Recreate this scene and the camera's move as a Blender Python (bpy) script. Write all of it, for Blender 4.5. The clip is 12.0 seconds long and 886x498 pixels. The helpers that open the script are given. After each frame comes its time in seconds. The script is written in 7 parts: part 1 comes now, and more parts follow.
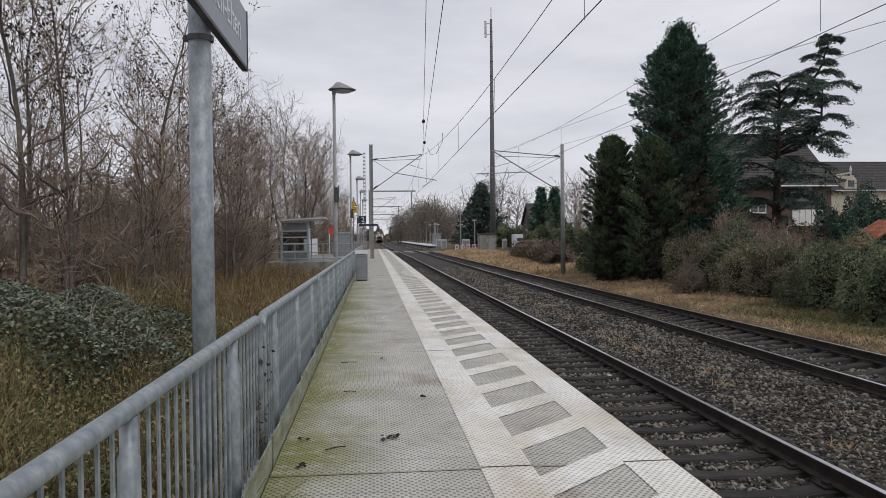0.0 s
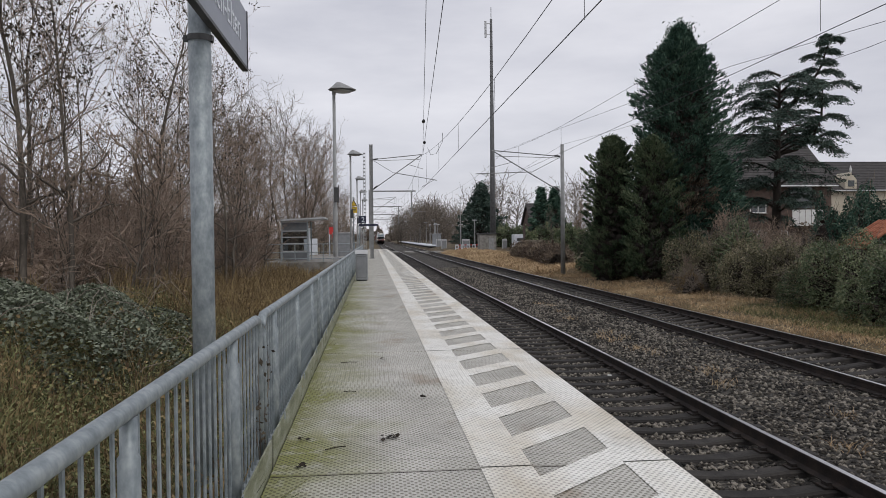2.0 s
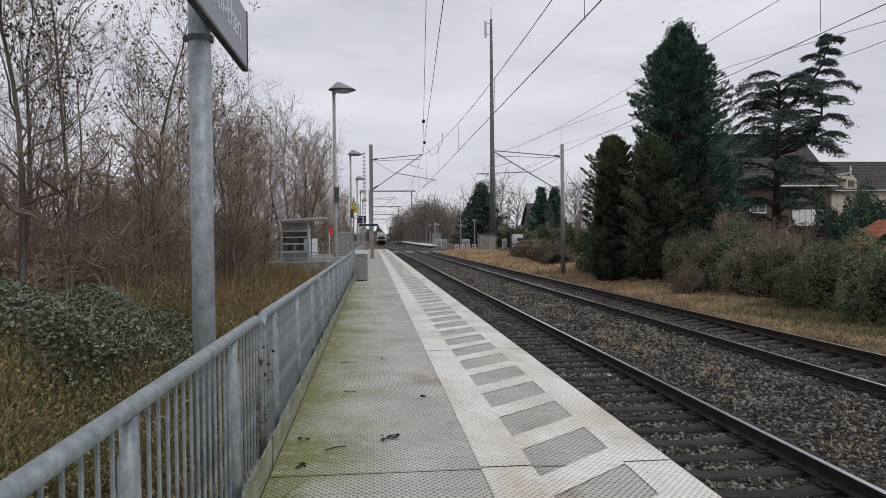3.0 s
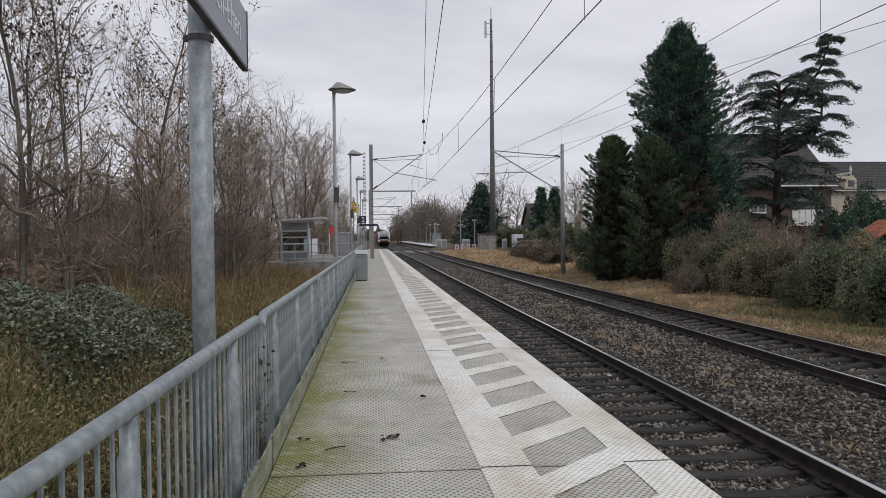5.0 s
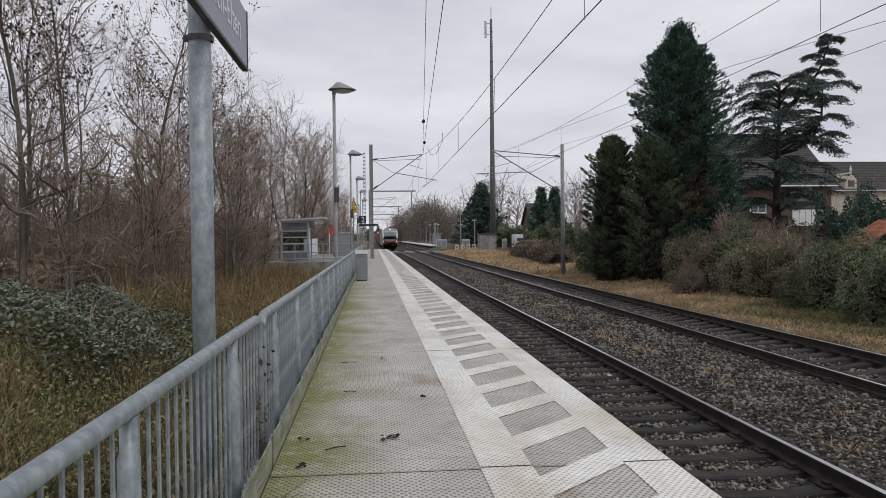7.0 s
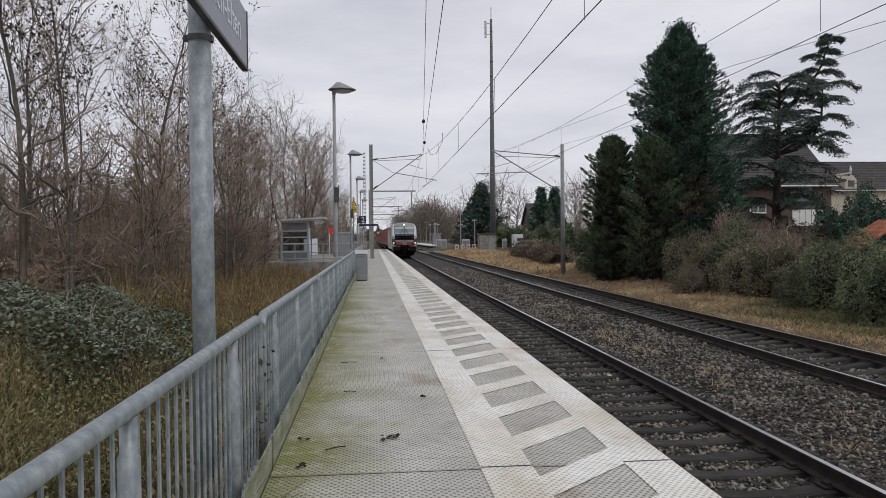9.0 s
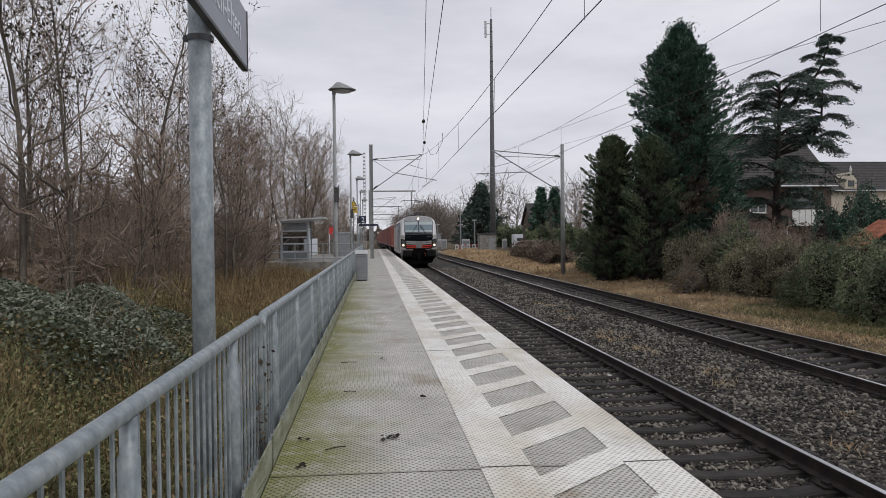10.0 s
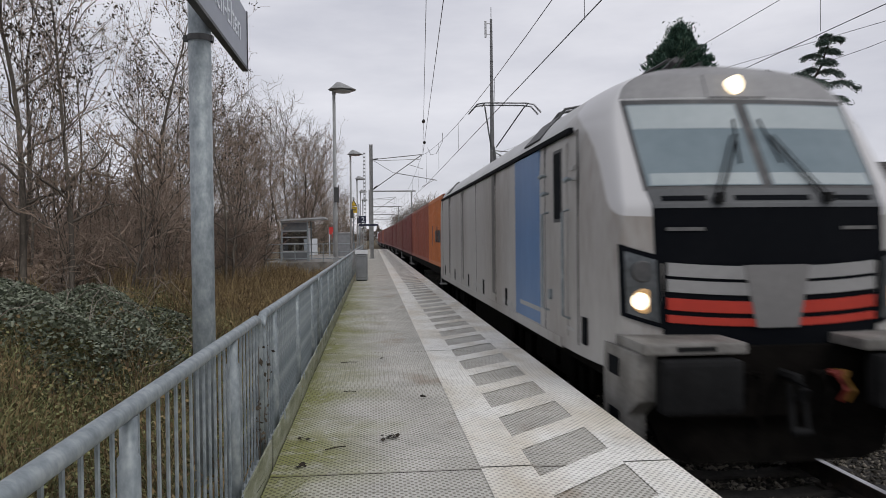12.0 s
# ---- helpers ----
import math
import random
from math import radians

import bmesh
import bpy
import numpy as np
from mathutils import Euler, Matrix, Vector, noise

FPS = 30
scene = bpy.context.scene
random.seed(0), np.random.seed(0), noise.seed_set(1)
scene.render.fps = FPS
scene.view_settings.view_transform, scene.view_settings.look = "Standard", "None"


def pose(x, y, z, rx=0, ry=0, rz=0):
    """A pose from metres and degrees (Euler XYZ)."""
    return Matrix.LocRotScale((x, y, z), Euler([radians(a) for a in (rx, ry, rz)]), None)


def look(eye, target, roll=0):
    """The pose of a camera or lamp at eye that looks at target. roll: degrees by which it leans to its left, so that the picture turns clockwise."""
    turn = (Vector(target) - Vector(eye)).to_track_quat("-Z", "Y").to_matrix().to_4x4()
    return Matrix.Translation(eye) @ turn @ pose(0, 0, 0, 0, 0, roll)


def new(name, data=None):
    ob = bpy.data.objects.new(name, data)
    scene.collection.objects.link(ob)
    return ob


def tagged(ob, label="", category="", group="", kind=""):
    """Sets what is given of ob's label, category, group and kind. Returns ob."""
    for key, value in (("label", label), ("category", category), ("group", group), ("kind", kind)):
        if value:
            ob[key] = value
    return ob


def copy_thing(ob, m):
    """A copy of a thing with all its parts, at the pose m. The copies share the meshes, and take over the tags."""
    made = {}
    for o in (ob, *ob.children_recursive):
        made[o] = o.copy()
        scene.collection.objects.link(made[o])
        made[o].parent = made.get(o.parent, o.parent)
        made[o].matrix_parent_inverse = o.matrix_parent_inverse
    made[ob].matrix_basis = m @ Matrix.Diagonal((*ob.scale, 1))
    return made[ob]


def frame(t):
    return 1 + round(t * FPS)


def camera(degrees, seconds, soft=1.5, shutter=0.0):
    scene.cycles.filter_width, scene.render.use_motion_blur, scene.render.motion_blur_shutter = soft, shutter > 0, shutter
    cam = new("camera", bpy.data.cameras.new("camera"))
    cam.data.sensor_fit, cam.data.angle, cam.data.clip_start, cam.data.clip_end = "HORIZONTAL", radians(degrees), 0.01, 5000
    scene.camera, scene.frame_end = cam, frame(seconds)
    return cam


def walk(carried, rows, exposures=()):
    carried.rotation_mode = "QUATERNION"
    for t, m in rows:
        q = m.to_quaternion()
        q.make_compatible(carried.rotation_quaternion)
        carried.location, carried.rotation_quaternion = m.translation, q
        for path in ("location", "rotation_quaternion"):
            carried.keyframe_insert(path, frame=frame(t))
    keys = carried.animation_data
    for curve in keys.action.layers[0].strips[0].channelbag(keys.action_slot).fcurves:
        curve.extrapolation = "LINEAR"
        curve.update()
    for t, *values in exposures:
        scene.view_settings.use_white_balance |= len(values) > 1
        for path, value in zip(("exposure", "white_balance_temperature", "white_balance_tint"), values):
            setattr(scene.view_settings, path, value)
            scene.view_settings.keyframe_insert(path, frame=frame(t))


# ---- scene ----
# x runs across the tracks, y along the platform, z = 0 is the platform's top
EYE = (0.0, 0.0, 1.5)
cam = camera(61.4, 12.0, soft=0.7, shutter=0.14)
STAND = pose(*EYE, 89.1, 0, -5.37) @ pose(0, 0, 0, 0, 0, -0.6)
walk(cam, [(0.0, STAND), (12.0, STAND)])

RAIL_Z = -0.76
SPEED = 26.4


def track_x(y):
    """Centre of the near track: straight past the platform, easing aside beyond it."""
    k = min(max((y - 70.0) / 120.0, 0.0), 1.0)
    return 3.66 - 0.75 * k * k * (3 - 2 * k)


def far_track_x(y):
    k = min(max((y - 90.0) / 150.0, 0.0), 1.0)
    return 8.2 + 0.6 * k * k


# ---- world and sun ----
def make_world():
    w = bpy.data.worlds.new("overcast_sky")
    scene.world = w
    w.use_nodes = True
    n, l = w.node_tree.nodes, w.node_tree.links
    n.clear()
    out = n.new("ShaderNodeOutputWorld")
    bg = n.new("ShaderNodeBackground")
    sky = n.new("ShaderNodeTexSky")
    sky.sky_type, sky.sun_disc = "NISHITA", False
    sky.sun_elevation, sky.sun_rotation = radians(38), radians(150)
    dim = n.new("ShaderNodeMix")
    dim.data_type, dim.blend_type = "RGBA", "MULTIPLY"
    dim.inputs[0].default_value = 1.0
    dim.inputs[7].default_value = (0.09, 0.09, 0.09, 1)
    l.new(sky.outputs[0], dim.inputs[6])
    tc = n.new("ShaderNodeTexCoord")
    mp = n.new("ShaderNodeMapping")
    mp.inputs["Scale"].default_value = (1.6, 1.6, 6.0)
    l.new(tc.outputs["Generated"], mp.inputs["Vector"])
    cl = n.new("ShaderNodeTexNoise")
    cl.inputs["Scale"].default_value, cl.inputs["Detail"].default_value = 1.6, 6.0
    cl.inputs["Roughness"].default_value = 0.55
    l.new(mp.outputs[0], cl.inputs["Vector"])
    ramp = n.new("ShaderNodeValToRGB")
    ramp.color_ramp.elements[0].position, ramp.color_ramp.elements[0].color = 0.3, (0.54, 0.545, 0.61, 1)
    ramp.color_ramp.elements[1].position, ramp.color_ramp.elements[1].color = 0.72, (0.80, 0.795, 0.845, 1)
    l.new(cl.outputs[0], ramp.inputs[0])
    mix = n.new("ShaderNodeMix")
    mix.data_type = "RGBA"
    mix.inputs[0].default_value = 0.93
    l.new(dim.outputs[2], mix.inputs[6])
    l.new(ramp.outputs[0], mix.inputs[7])
    l.new(mix.outputs[2], bg.inputs[0])
    bg.inputs[1].default_value = 1.07
    l.new(bg.outputs[0], out.inputs[0])
    sun = new("sun", bpy.data.lights.new("sun", "SUN"))
    sun.data.energy, sun.data.angle, sun.data.color = 0.8, radians(25), (1.0, 0.97, 0.93)
    sun.matrix_world = look((20, -30, 40), (0, 0, 0))


make_world()


# ---- materials ----
def material(name, colours, rough=0.8, metal=0.0, scale=3.0, fine=40.0, bump=0.3, depth=0.01, stretch=(1, 1, 1), spread=0.5, island=0.0, objvar=0.0, spec=0.5):
    """A surface of two or three colours mixed by a coarse and a fine noise, with fine relief."""
    m = bpy.data.materials.new(name)
    m.use_nodes = True
    n, l = m.node_tree.nodes, m.node_tree.links
    bsdf = n["Principled BSDF"]
    tc = n.new("ShaderNodeTexCoord")
    mp = n.new("ShaderNodeMapping")
    mp.inputs["Scale"].default_value = stretch
    l.new(tc.outputs["Object"], mp.inputs["Vector"])
    a, b = n.new("ShaderNodeTexNoise"), n.new("ShaderNodeTexNoise")
    a.inputs["Scale"].default_value, a.inputs["Detail"].default_value = scale, 5.0
    b.inputs["Scale"].default_value, b.inputs["Detail"].default_value = fine, 3.0
    for q in (a, b):
        l.new(mp.outputs[0], q.inputs["Vector"])
    add = n.new("ShaderNodeMath")
    add.operation = "MULTIPLY_ADD"
    add.inputs[1].default_value = 0.45
    l.new(b.outputs[0], add.inputs[0])
    l.new(a.outputs[0], add.inputs[2])
    value = add.outputs[0]
    for amount, node, socket in ((island, "ShaderNodeNewGeometry", "Random Per Island"), (objvar, "ShaderNodeObjectInfo", "Random")):
        if amount:
            g = n.new(node)
            k = n.new("ShaderNodeMath")
            k.operation = "MULTIPLY_ADD"
            k.inputs[1].default_value = amount
            l.new(g.outputs[socket], k.inputs[0])
            l.new(value, k.inputs[2])
            sub = n.new("ShaderNodeMath")
            sub.operation = "SUBTRACT"
            sub.inputs[1].default_value = amount / 2
            l.new(k.outputs[0], sub.inputs[0])
            value = sub.outputs[0]
    ramp = n.new("ShaderNodeValToRGB")
    lo, hi = 0.72 - spread * 0.42, 0.72 + spread * 0.42
    el = ramp.color_ramp.elements
    el[0].position, el[1].position = max(lo, 0), min(hi, 1)
    el[0].color, el[1].color = (*colours[0], 1), (*colours[-1], 1)
    if len(colours) == 3:
        mid = el.new(0.72)
        mid.color = (*colours[1], 1)
    l.new(value, ramp.inputs[0])
    l.new(ramp.outputs[0], bsdf.inputs["Base Color"])
    bsdf.inputs["Roughness"].default_value, bsdf.inputs["Metallic"].default_value = rough, metal
    bsdf.inputs["Specular IOR Level"].default_value = spec
    if bump:
        bp = n.new("ShaderNodeBump")
        bp.inputs["Strength"].default_value, bp.inputs["Distance"].default_value = bump, depth
        l.new(b.outputs[0], bp.inputs["Height"])
        l.new(bp.outputs[0], bsdf.inputs["Normal"])
    return m


def glow(name, colour, strength):
    m = bpy.data.materials.new(name)
    m.use_nodes = True
    b = m.node_tree.nodes["Principled BSDF"]
    b.inputs["Base Color"].default_value = (*colour, 1)
    b.inputs["Emission Color"].default_value = (*colour, 1)
    b.inputs["Emission Strength"].default_value = strength
    return m


GALV = material("galvanised_steel", [(0.155, 0.185, 0.20), (0.245, 0.28, 0.295), (0.36, 0.395, 0.405)], 0.5, 0.3, 18, 60, 0.2, 0.002, stretch=(1, 1, 0.6), spread=0.62, island=0.10)
STEEL_DARK = material("dark_weathered_steel", [(0.05, 0.052, 0.055), (0.10, 0.10, 0.10)], 0.6, 0.4, 6, 50, 0.2, 0.003)
MAST_DARK = material("radio_mast_grey", [(0.09, 0.092, 0.095), (0.16, 0.162, 0.165)], 0.7, 0.2, 4, 40, 0.2, 0.003)
MAST_GREY = material("mast_grey", [(0.24, 0.245, 0.245), (0.36, 0.365, 0.36)], 0.7, 0.2, 4, 40, 0.2, 0.003)
WIRE_MAT = material("wire_dark", [(0.05, 0.055, 0.06), (0.09, 0.09, 0.095)], 0.5, 0.5, 6, 50, 0)
RAIL_SIDE = material("rail_rust", [(0.010, 0.008, 0.007), (0.024, 0.017, 0.014), (0.045, 0.031, 0.024)], 0.85, 0.1, 5, 60, 0.4, 0.003)
RAIL_TOP = material("rail_polished", [(0.55, 0.55, 0.56), (0.7, 0.7, 0.71)], 0.3, 0.9, 2, 30, 0.05, 0.001, stretch=(8, 0.3, 1))
SLEEPER = material("sleeper_concrete", [(0.012, 0.0105, 0.009), (0.025, 0.022, 0.0195), (0.046, 0.041, 0.036)], 0.9, 0, 5, 50, 0.5, 0.006, objvar=0.25)
BALLAST = material("ballast_stone", [(0.012, 0.0110, 0.0095), (0.054, 0.046, 0.036), (0.26, 0.235, 0.195)], 0.9, 0, 1.2, 30, 0.7, 0.03, island=0.85, spread=0.8)
BALLAST_BED = material("ballast_bed", [(0.008, 0.007, 0.006), (0.032, 0.028, 0.023), (0.11, 0.098, 0.08)], 0.95, 0, 14, 30, 1.0, 0.05, spread=0.35)
SOIL = material("winter_ground", [(0.035, 0.026, 0.014), (0.085, 0.062, 0.03), (0.16, 0.12, 0.055)], 0.95, 0, 0.5, 9, 0.8, 0.05)
CONCRETE = material("old_concrete", [(0.13, 0.125, 0.11), (0.24, 0.23, 0.21), (0.33, 0.32, 0.30)], 0.9, 0, 2.5, 40, 0.3, 0.004)
BARK = material("bark", [(0.055, 0.047, 0.038), (0.115, 0.098, 0.08), (0.21, 0.185, 0.15)], 0.95, 0, 4, 30, 0.6, 0.01, stretch=(1, 1, 0.3))
# bark of the conifers, and the shade painted inside crowns and hedges
BARK_AND_INNER_SHADE = material("dark_bark_inner_shade", [(0.02, 0.016, 0.013), (0.05, 0.04, 0.033)], 0.95, 0, 4, 30, 0.6, 0.01, stretch=(1, 1, 0.3))
TWIG = material("twig", [(0.11, 0.092, 0.076), (0.25, 0.21, 0.172)], 0.9, 0, 0.6, 12, 0)
TWIG_RED = material("twig_reddish", [(0.185, 0.138, 0.105), (0.41, 0.315, 0.245)], 0.9, 0, 0.6, 12, 0)
CONIFER = material("conifer_foliage", [(0.014, 0.038, 0.028), (0.043, 0.092, 0.066), (0.115, 0.19, 0.135)], 0.7, 0, 0.9, 12, 0, island=0.3, spec=0.25)
CONIFER_BROWN = material("thuja_foliage", [(0.022, 0.041, 0.023), (0.062, 0.096, 0.052), (0.155, 0.185, 0.105)], 0.75, 0, 0.8, 12, 0, island=0.3, spec=0.25)
CEDAR = material("cedar_needles", [(0.020, 0.038, 0.031), (0.048, 0.079, 0.064), (0.105, 0.148, 0.118)], 0.7, 0, 0.9, 12, 0, island=0.3, spec=0.25)
HEDGE = material("hedge_leaves", [(0.034, 0.056, 0.027), (0.105, 0.145, 0.07), (0.24, 0.265, 0.15)], 0.55, 0, 0.5, 8, 0, island=0.4, spec=0.4)
HEDGE_OLIVE = material("olive_hedge", [(0.05, 0.052, 0.027), (0.15, 0.143, 0.08), (0.32, 0.29, 0.19)], 0.7, 0, 0.9, 8, 0, island=0.5, spec=0.3)
HEDGE_BROWN = material("dry_hedge", [(0.065, 0.047, 0.034), (0.145, 0.108, 0.078), (0.24, 0.19, 0.14)], 0.85, 0, 0.5, 8, 0, island=0.4)
BRAMBLE = material("bramble_leaves", [(0.032, 0.042, 0.024), (0.090, 0.108, 0.066), (0.215, 0.24, 0.17)], 0.5, 0, 0.6, 10, 0, island=0.45, spec=0.5)
WEED = material("dry_weeds", [(0.085, 0.055, 0.028), (0.20, 0.14, 0.068), (0.34, 0.26, 0.13)], 0.9, 0, 0.5, 10, 0, island=0.45)
WEED_GREEN = material("weeds_greenish", [(0.055, 0.060, 0.022), (0.135, 0.142, 0.055), (0.26, 0.265, 0.115)], 0.85, 0, 0.5, 10, 0, island=0.45)
STRAW = material("straw_grass", [(0.26, 0.17, 0.09), (0.46, 0.325, 0.185), (0.64, 0.49, 0.30)], 0.9, 0, 0.4, 10, 0, island=0.4)


# ---- building helpers ----
def mesh_of(name, verts, faces, mats, smooth=False, slots=None):
    me = bpy.data.meshes.new(name)
    me.from_pydata([tuple(map(float, v)) for v in verts], [], [tuple(map(int, f)) for f in faces])
    for m in (mats if isinstance(mats, (list, tuple)) else [mats]):
        me.materials.append(m)
    if slots is not None:
        me.polygons.foreach_set("material_index", np.array(slots, dtype=np.int32))
    if smooth:
        me.polygons.foreach_set("use_smooth", np.ones(len(me.polygons), dtype=bool))
    me.update()
    return me


def part(name, bm, mat, parent=None, label="", smooth=False):
    """Links a bmesh (or a mesh) as one mesh object under a thing or a part."""
    if isinstance(bm, bpy.types.Mesh):
        me = bm
    else:
        bmesh.ops.recalc_face_normals(bm, faces=bm.faces)
        me = bpy.data.meshes.new(name)
        bm.to_mesh(me)
        bm.free()
        if smooth:
            me.polygons.foreach_set("use_smooth", np.ones(len(me.polygons), dtype=bool))
    if mat is not None and not me.materials:
        me.materials.append(mat)
    ob = new(name, me)
    if parent is not None:
        ob.parent = parent
    if label:
        tagged(ob, label)
    return ob


def thing(name, label, category, at=None, group="", kind=""):
    ob = new(name)
    if at is not None:
        ob.matrix_basis = at
    return tagged(ob, label, category, group, kind)


def box(bm, x0, x1, y0, y1, z0, z1, bevel=0.0):
    m = pose((x0 + x1) / 2, (y0 + y1) / 2, (z0 + z1) / 2) @ Matrix.Diagonal((abs(x1 - x0), abs(y1 - y0), abs(z1 - z0), 1))
    got = bmesh.ops.create_cube(bm, size=1.0, matrix=m)["verts"]
    if bevel:
        edges = list({e for v in got for e in v.link_edges})
        bmesh.ops.bevel(bm, geom=edges, offset=bevel, segments=2, affect="EDGES", profile=0.6)
    return bm


def boxes(*rows, bevel=0.0):
    bm = bmesh.new()
    for r in rows:
        box(bm, *r, bevel=bevel)
    return bm


def tube(bm, points, radii, sides=8, cap=True):
    """A round bar through the points."""
    pts = [Vector(p) for p in points]
    if not isinstance(radii, (list, tuple)):
        radii = [radii] * len(pts)
    rings = []
    up = Vector((0, 0, 1))
    for i, p in enumerate(pts):
        d = (pts[min(i + 1, len(pts) - 1)] - pts[max(i - 1, 0)]).normalized()
        side = d.cross(up if abs(d.z) < 0.95 else Vector((0, 1, 0))).normalized()
        top = side.cross(d)
        rings.append([bm.verts.new(p + radii[i] * (math.cos(a) * side + math.sin(a) * top)) for a in (2 * math.pi * k / sides for k in range(sides))])
    for a, b in zip(rings, rings[1:]):
        for k in range(sides):
            bm.faces.new((a[k], a[(k + 1) % sides], b[(k + 1) % sides], b[k]))
    if cap:
        bm.faces.new(rings[0][::-1])
        bm.faces.new(rings[-1])
    return bm


def tubes(*rows, sides=8):
    bm = bmesh.new()
    for pts, r in rows:
        tube(bm, pts, r, sides)
    return bm


def prism(bm, outline, lift):
    """A flat outline (3D points) thickened along lift."""
    lift = Vector(lift)
    a = [bm.verts.new(p) for p in outline]
    b = [bm.verts.new(Vector(p) + lift) for p in outline]
    bm.faces.new(a[::-1])
    bm.faces.new(b)
    for k in range(len(a)):
        bm.faces.new((a[k], a[(k + 1) % len(a)], b[(k + 1) % len(a)], b[k]))
    return bm


def sweep(name, profile, ys, centre, z, mats, slots=None):
    """A profile (x, z) carried along the track."""
    verts, faces, sl = [], [], []
    k = len(profile)
    for y in ys:
        verts += [(centre(y) + px, y, z + pz) for px, pz in profile]
    for i in range(len(ys) - 1):
        for j in range(k):
            faces.append((i * k + j, i * k + (j + 1) % k, (i + 1) * k + (j + 1) % k, (i + 1) * k + j))
            sl.append(slots[j] if slots else 0)
    faces += [tuple(range(k)), tuple(range((len(ys) - 1) * k, len(ys) * k))[::-1]]
    sl += [0, 0]
    return mesh_of(name, verts, faces, mats, slots=sl)


# ---- ground ----
def smooth(a, b, v):
    k = min(max((v - a) / (b - a), 0.0), 1.0)
    return k * k * (3 - 2 * k)


def ground_z(x, y):
    """Height of the ground: a dip beside the platform, a bramble bank on its far side, flat gardens beyond the tracks."""
    z = -1.08
    if x < -0.7:
        z = -0.3 - 0.5 * smooth(-0.7, -1.6, x) + 1.0 * smooth(-1.9, -5.0, x) * (1 - 0.6 * smooth(15, 30, y))
        z += 0.10 * math.sin(x * 1.7 + y * 0.6) * smooth(-1.0, -2.5, x)
    elif x > 9.8:
        z = -1.08 + 0.16 * smooth(9.8, 11.2, x) + 0.3 * smooth(11.2, 14.5, x)
        z += 0.05 * math.sin(x * 1.3 + y * 0.45)
    z += 0.3 * smooth(95, 125, y) if x < 1.9 or x > 11 else 0
    return z


def build_ground():
    xs = [-3000, -900, -300, -120, -60, -35, -25] + [-20 + 0.5 * i for i in range(39)] + [-0.68, -0.6, 0, 1.0, 2.0, 4, 6, 8, 9.8] + [10.2 + 0.4 * i for i in range(26)] + [22, 26, 32, 40, 60, 120, 300, 900, 3000]
    ys = [-400, -100, -40, -20] + [-12 + 0.7 * i for i in range(90)] + [52 + 3 * i for i in range(32)] + [160, 200, 260, 340, 450, 700, 1200, 2500, 4500]
    xs, ys = sorted(set(xs)), sorted(set(ys))
    verts = [(x, y, ground_z(x, y)) for y in ys for x in xs]
    k = len(xs)
    faces = [(j * k + i, j * k + i + 1, (j + 1) * k + i + 1, (j + 1) * k + i) for j in range(len(ys) - 1) for i in range(k - 1)]
    ob = new("ground", mesh_of("ground", verts, faces, SOIL, smooth=True))
    tagged(ob, "brown winter ground with soil and matted dead grass", "ground", kind="structure")


build_ground()


# ---- the two tracks ----
RAIL_PROFILE = [(-0.07, -0.16), (0.07, -0.16), (0.07, -0.148), (0.012, -0.125), (0.010, -0.045), (0.036, -0.032), (0.036, -0.006), (0.03, 0.0), (-0.03, 0.0), (-0.036, -0.006), (-0.036, -0.032), (-0.010, -0.045), (-0.012, -0.125), (-0.07, -0.148)]
SLEEPER_STEP = 0.592
TRACK_YS = [-30, 0, 40] + [70 + 8 * i for i in range(24)] + [280, 340, 420, 520, 640]


def sleeper_mesh():
    """A sleeper sagging slightly at the middle, with bevelled edges and the rail seats raised."""
    outline = [(-1.28, 0.13), (-1.0, 0.17), (-0.55, 0.165), (-0.2, 0.135), (0.2, 0.135), (0.55, 0.165), (1.0, 0.17), (1.28, 0.13)]
    verts, faces = [], []
    for x, h in outline:
        verts += [(x, -0.13, -0.05), (x, -0.115, h - 0.02), (x, -0.09, h), (x, 0.09, h), (x, 0.115, h - 0.02), (x, 0.13, -0.05)]
    for i in range(len(outline) - 1):
        for j in range(5):
            faces.append((i * 6 + j, i * 6 + j + 1, i * 6 + 7 + j, i * 6 + 6 + j))
    faces += [(0, 1, 2, 3, 4, 5), tuple(range(47, 41, -1))]
    return mesh_of("sleeper", verts, faces, SLEEPER)


def clip_mesh():
    """The plate and clips that hold a rail on its sleeper."""
    bm = boxes((-0.17, 0.17, -0.08, 0.08, 0.0, 0.018), (-0.13, -0.075, -0.05, 0.05, 0.018, 0.05), (0.075, 0.13, -0.05, 0.05, 0.018, 0.05))
    me = bpy.data.meshes.new("rail_clip")
    bm.to_mesh(me)
    bm.free()
    me.materials.append(RAIL_SIDE)
    return me


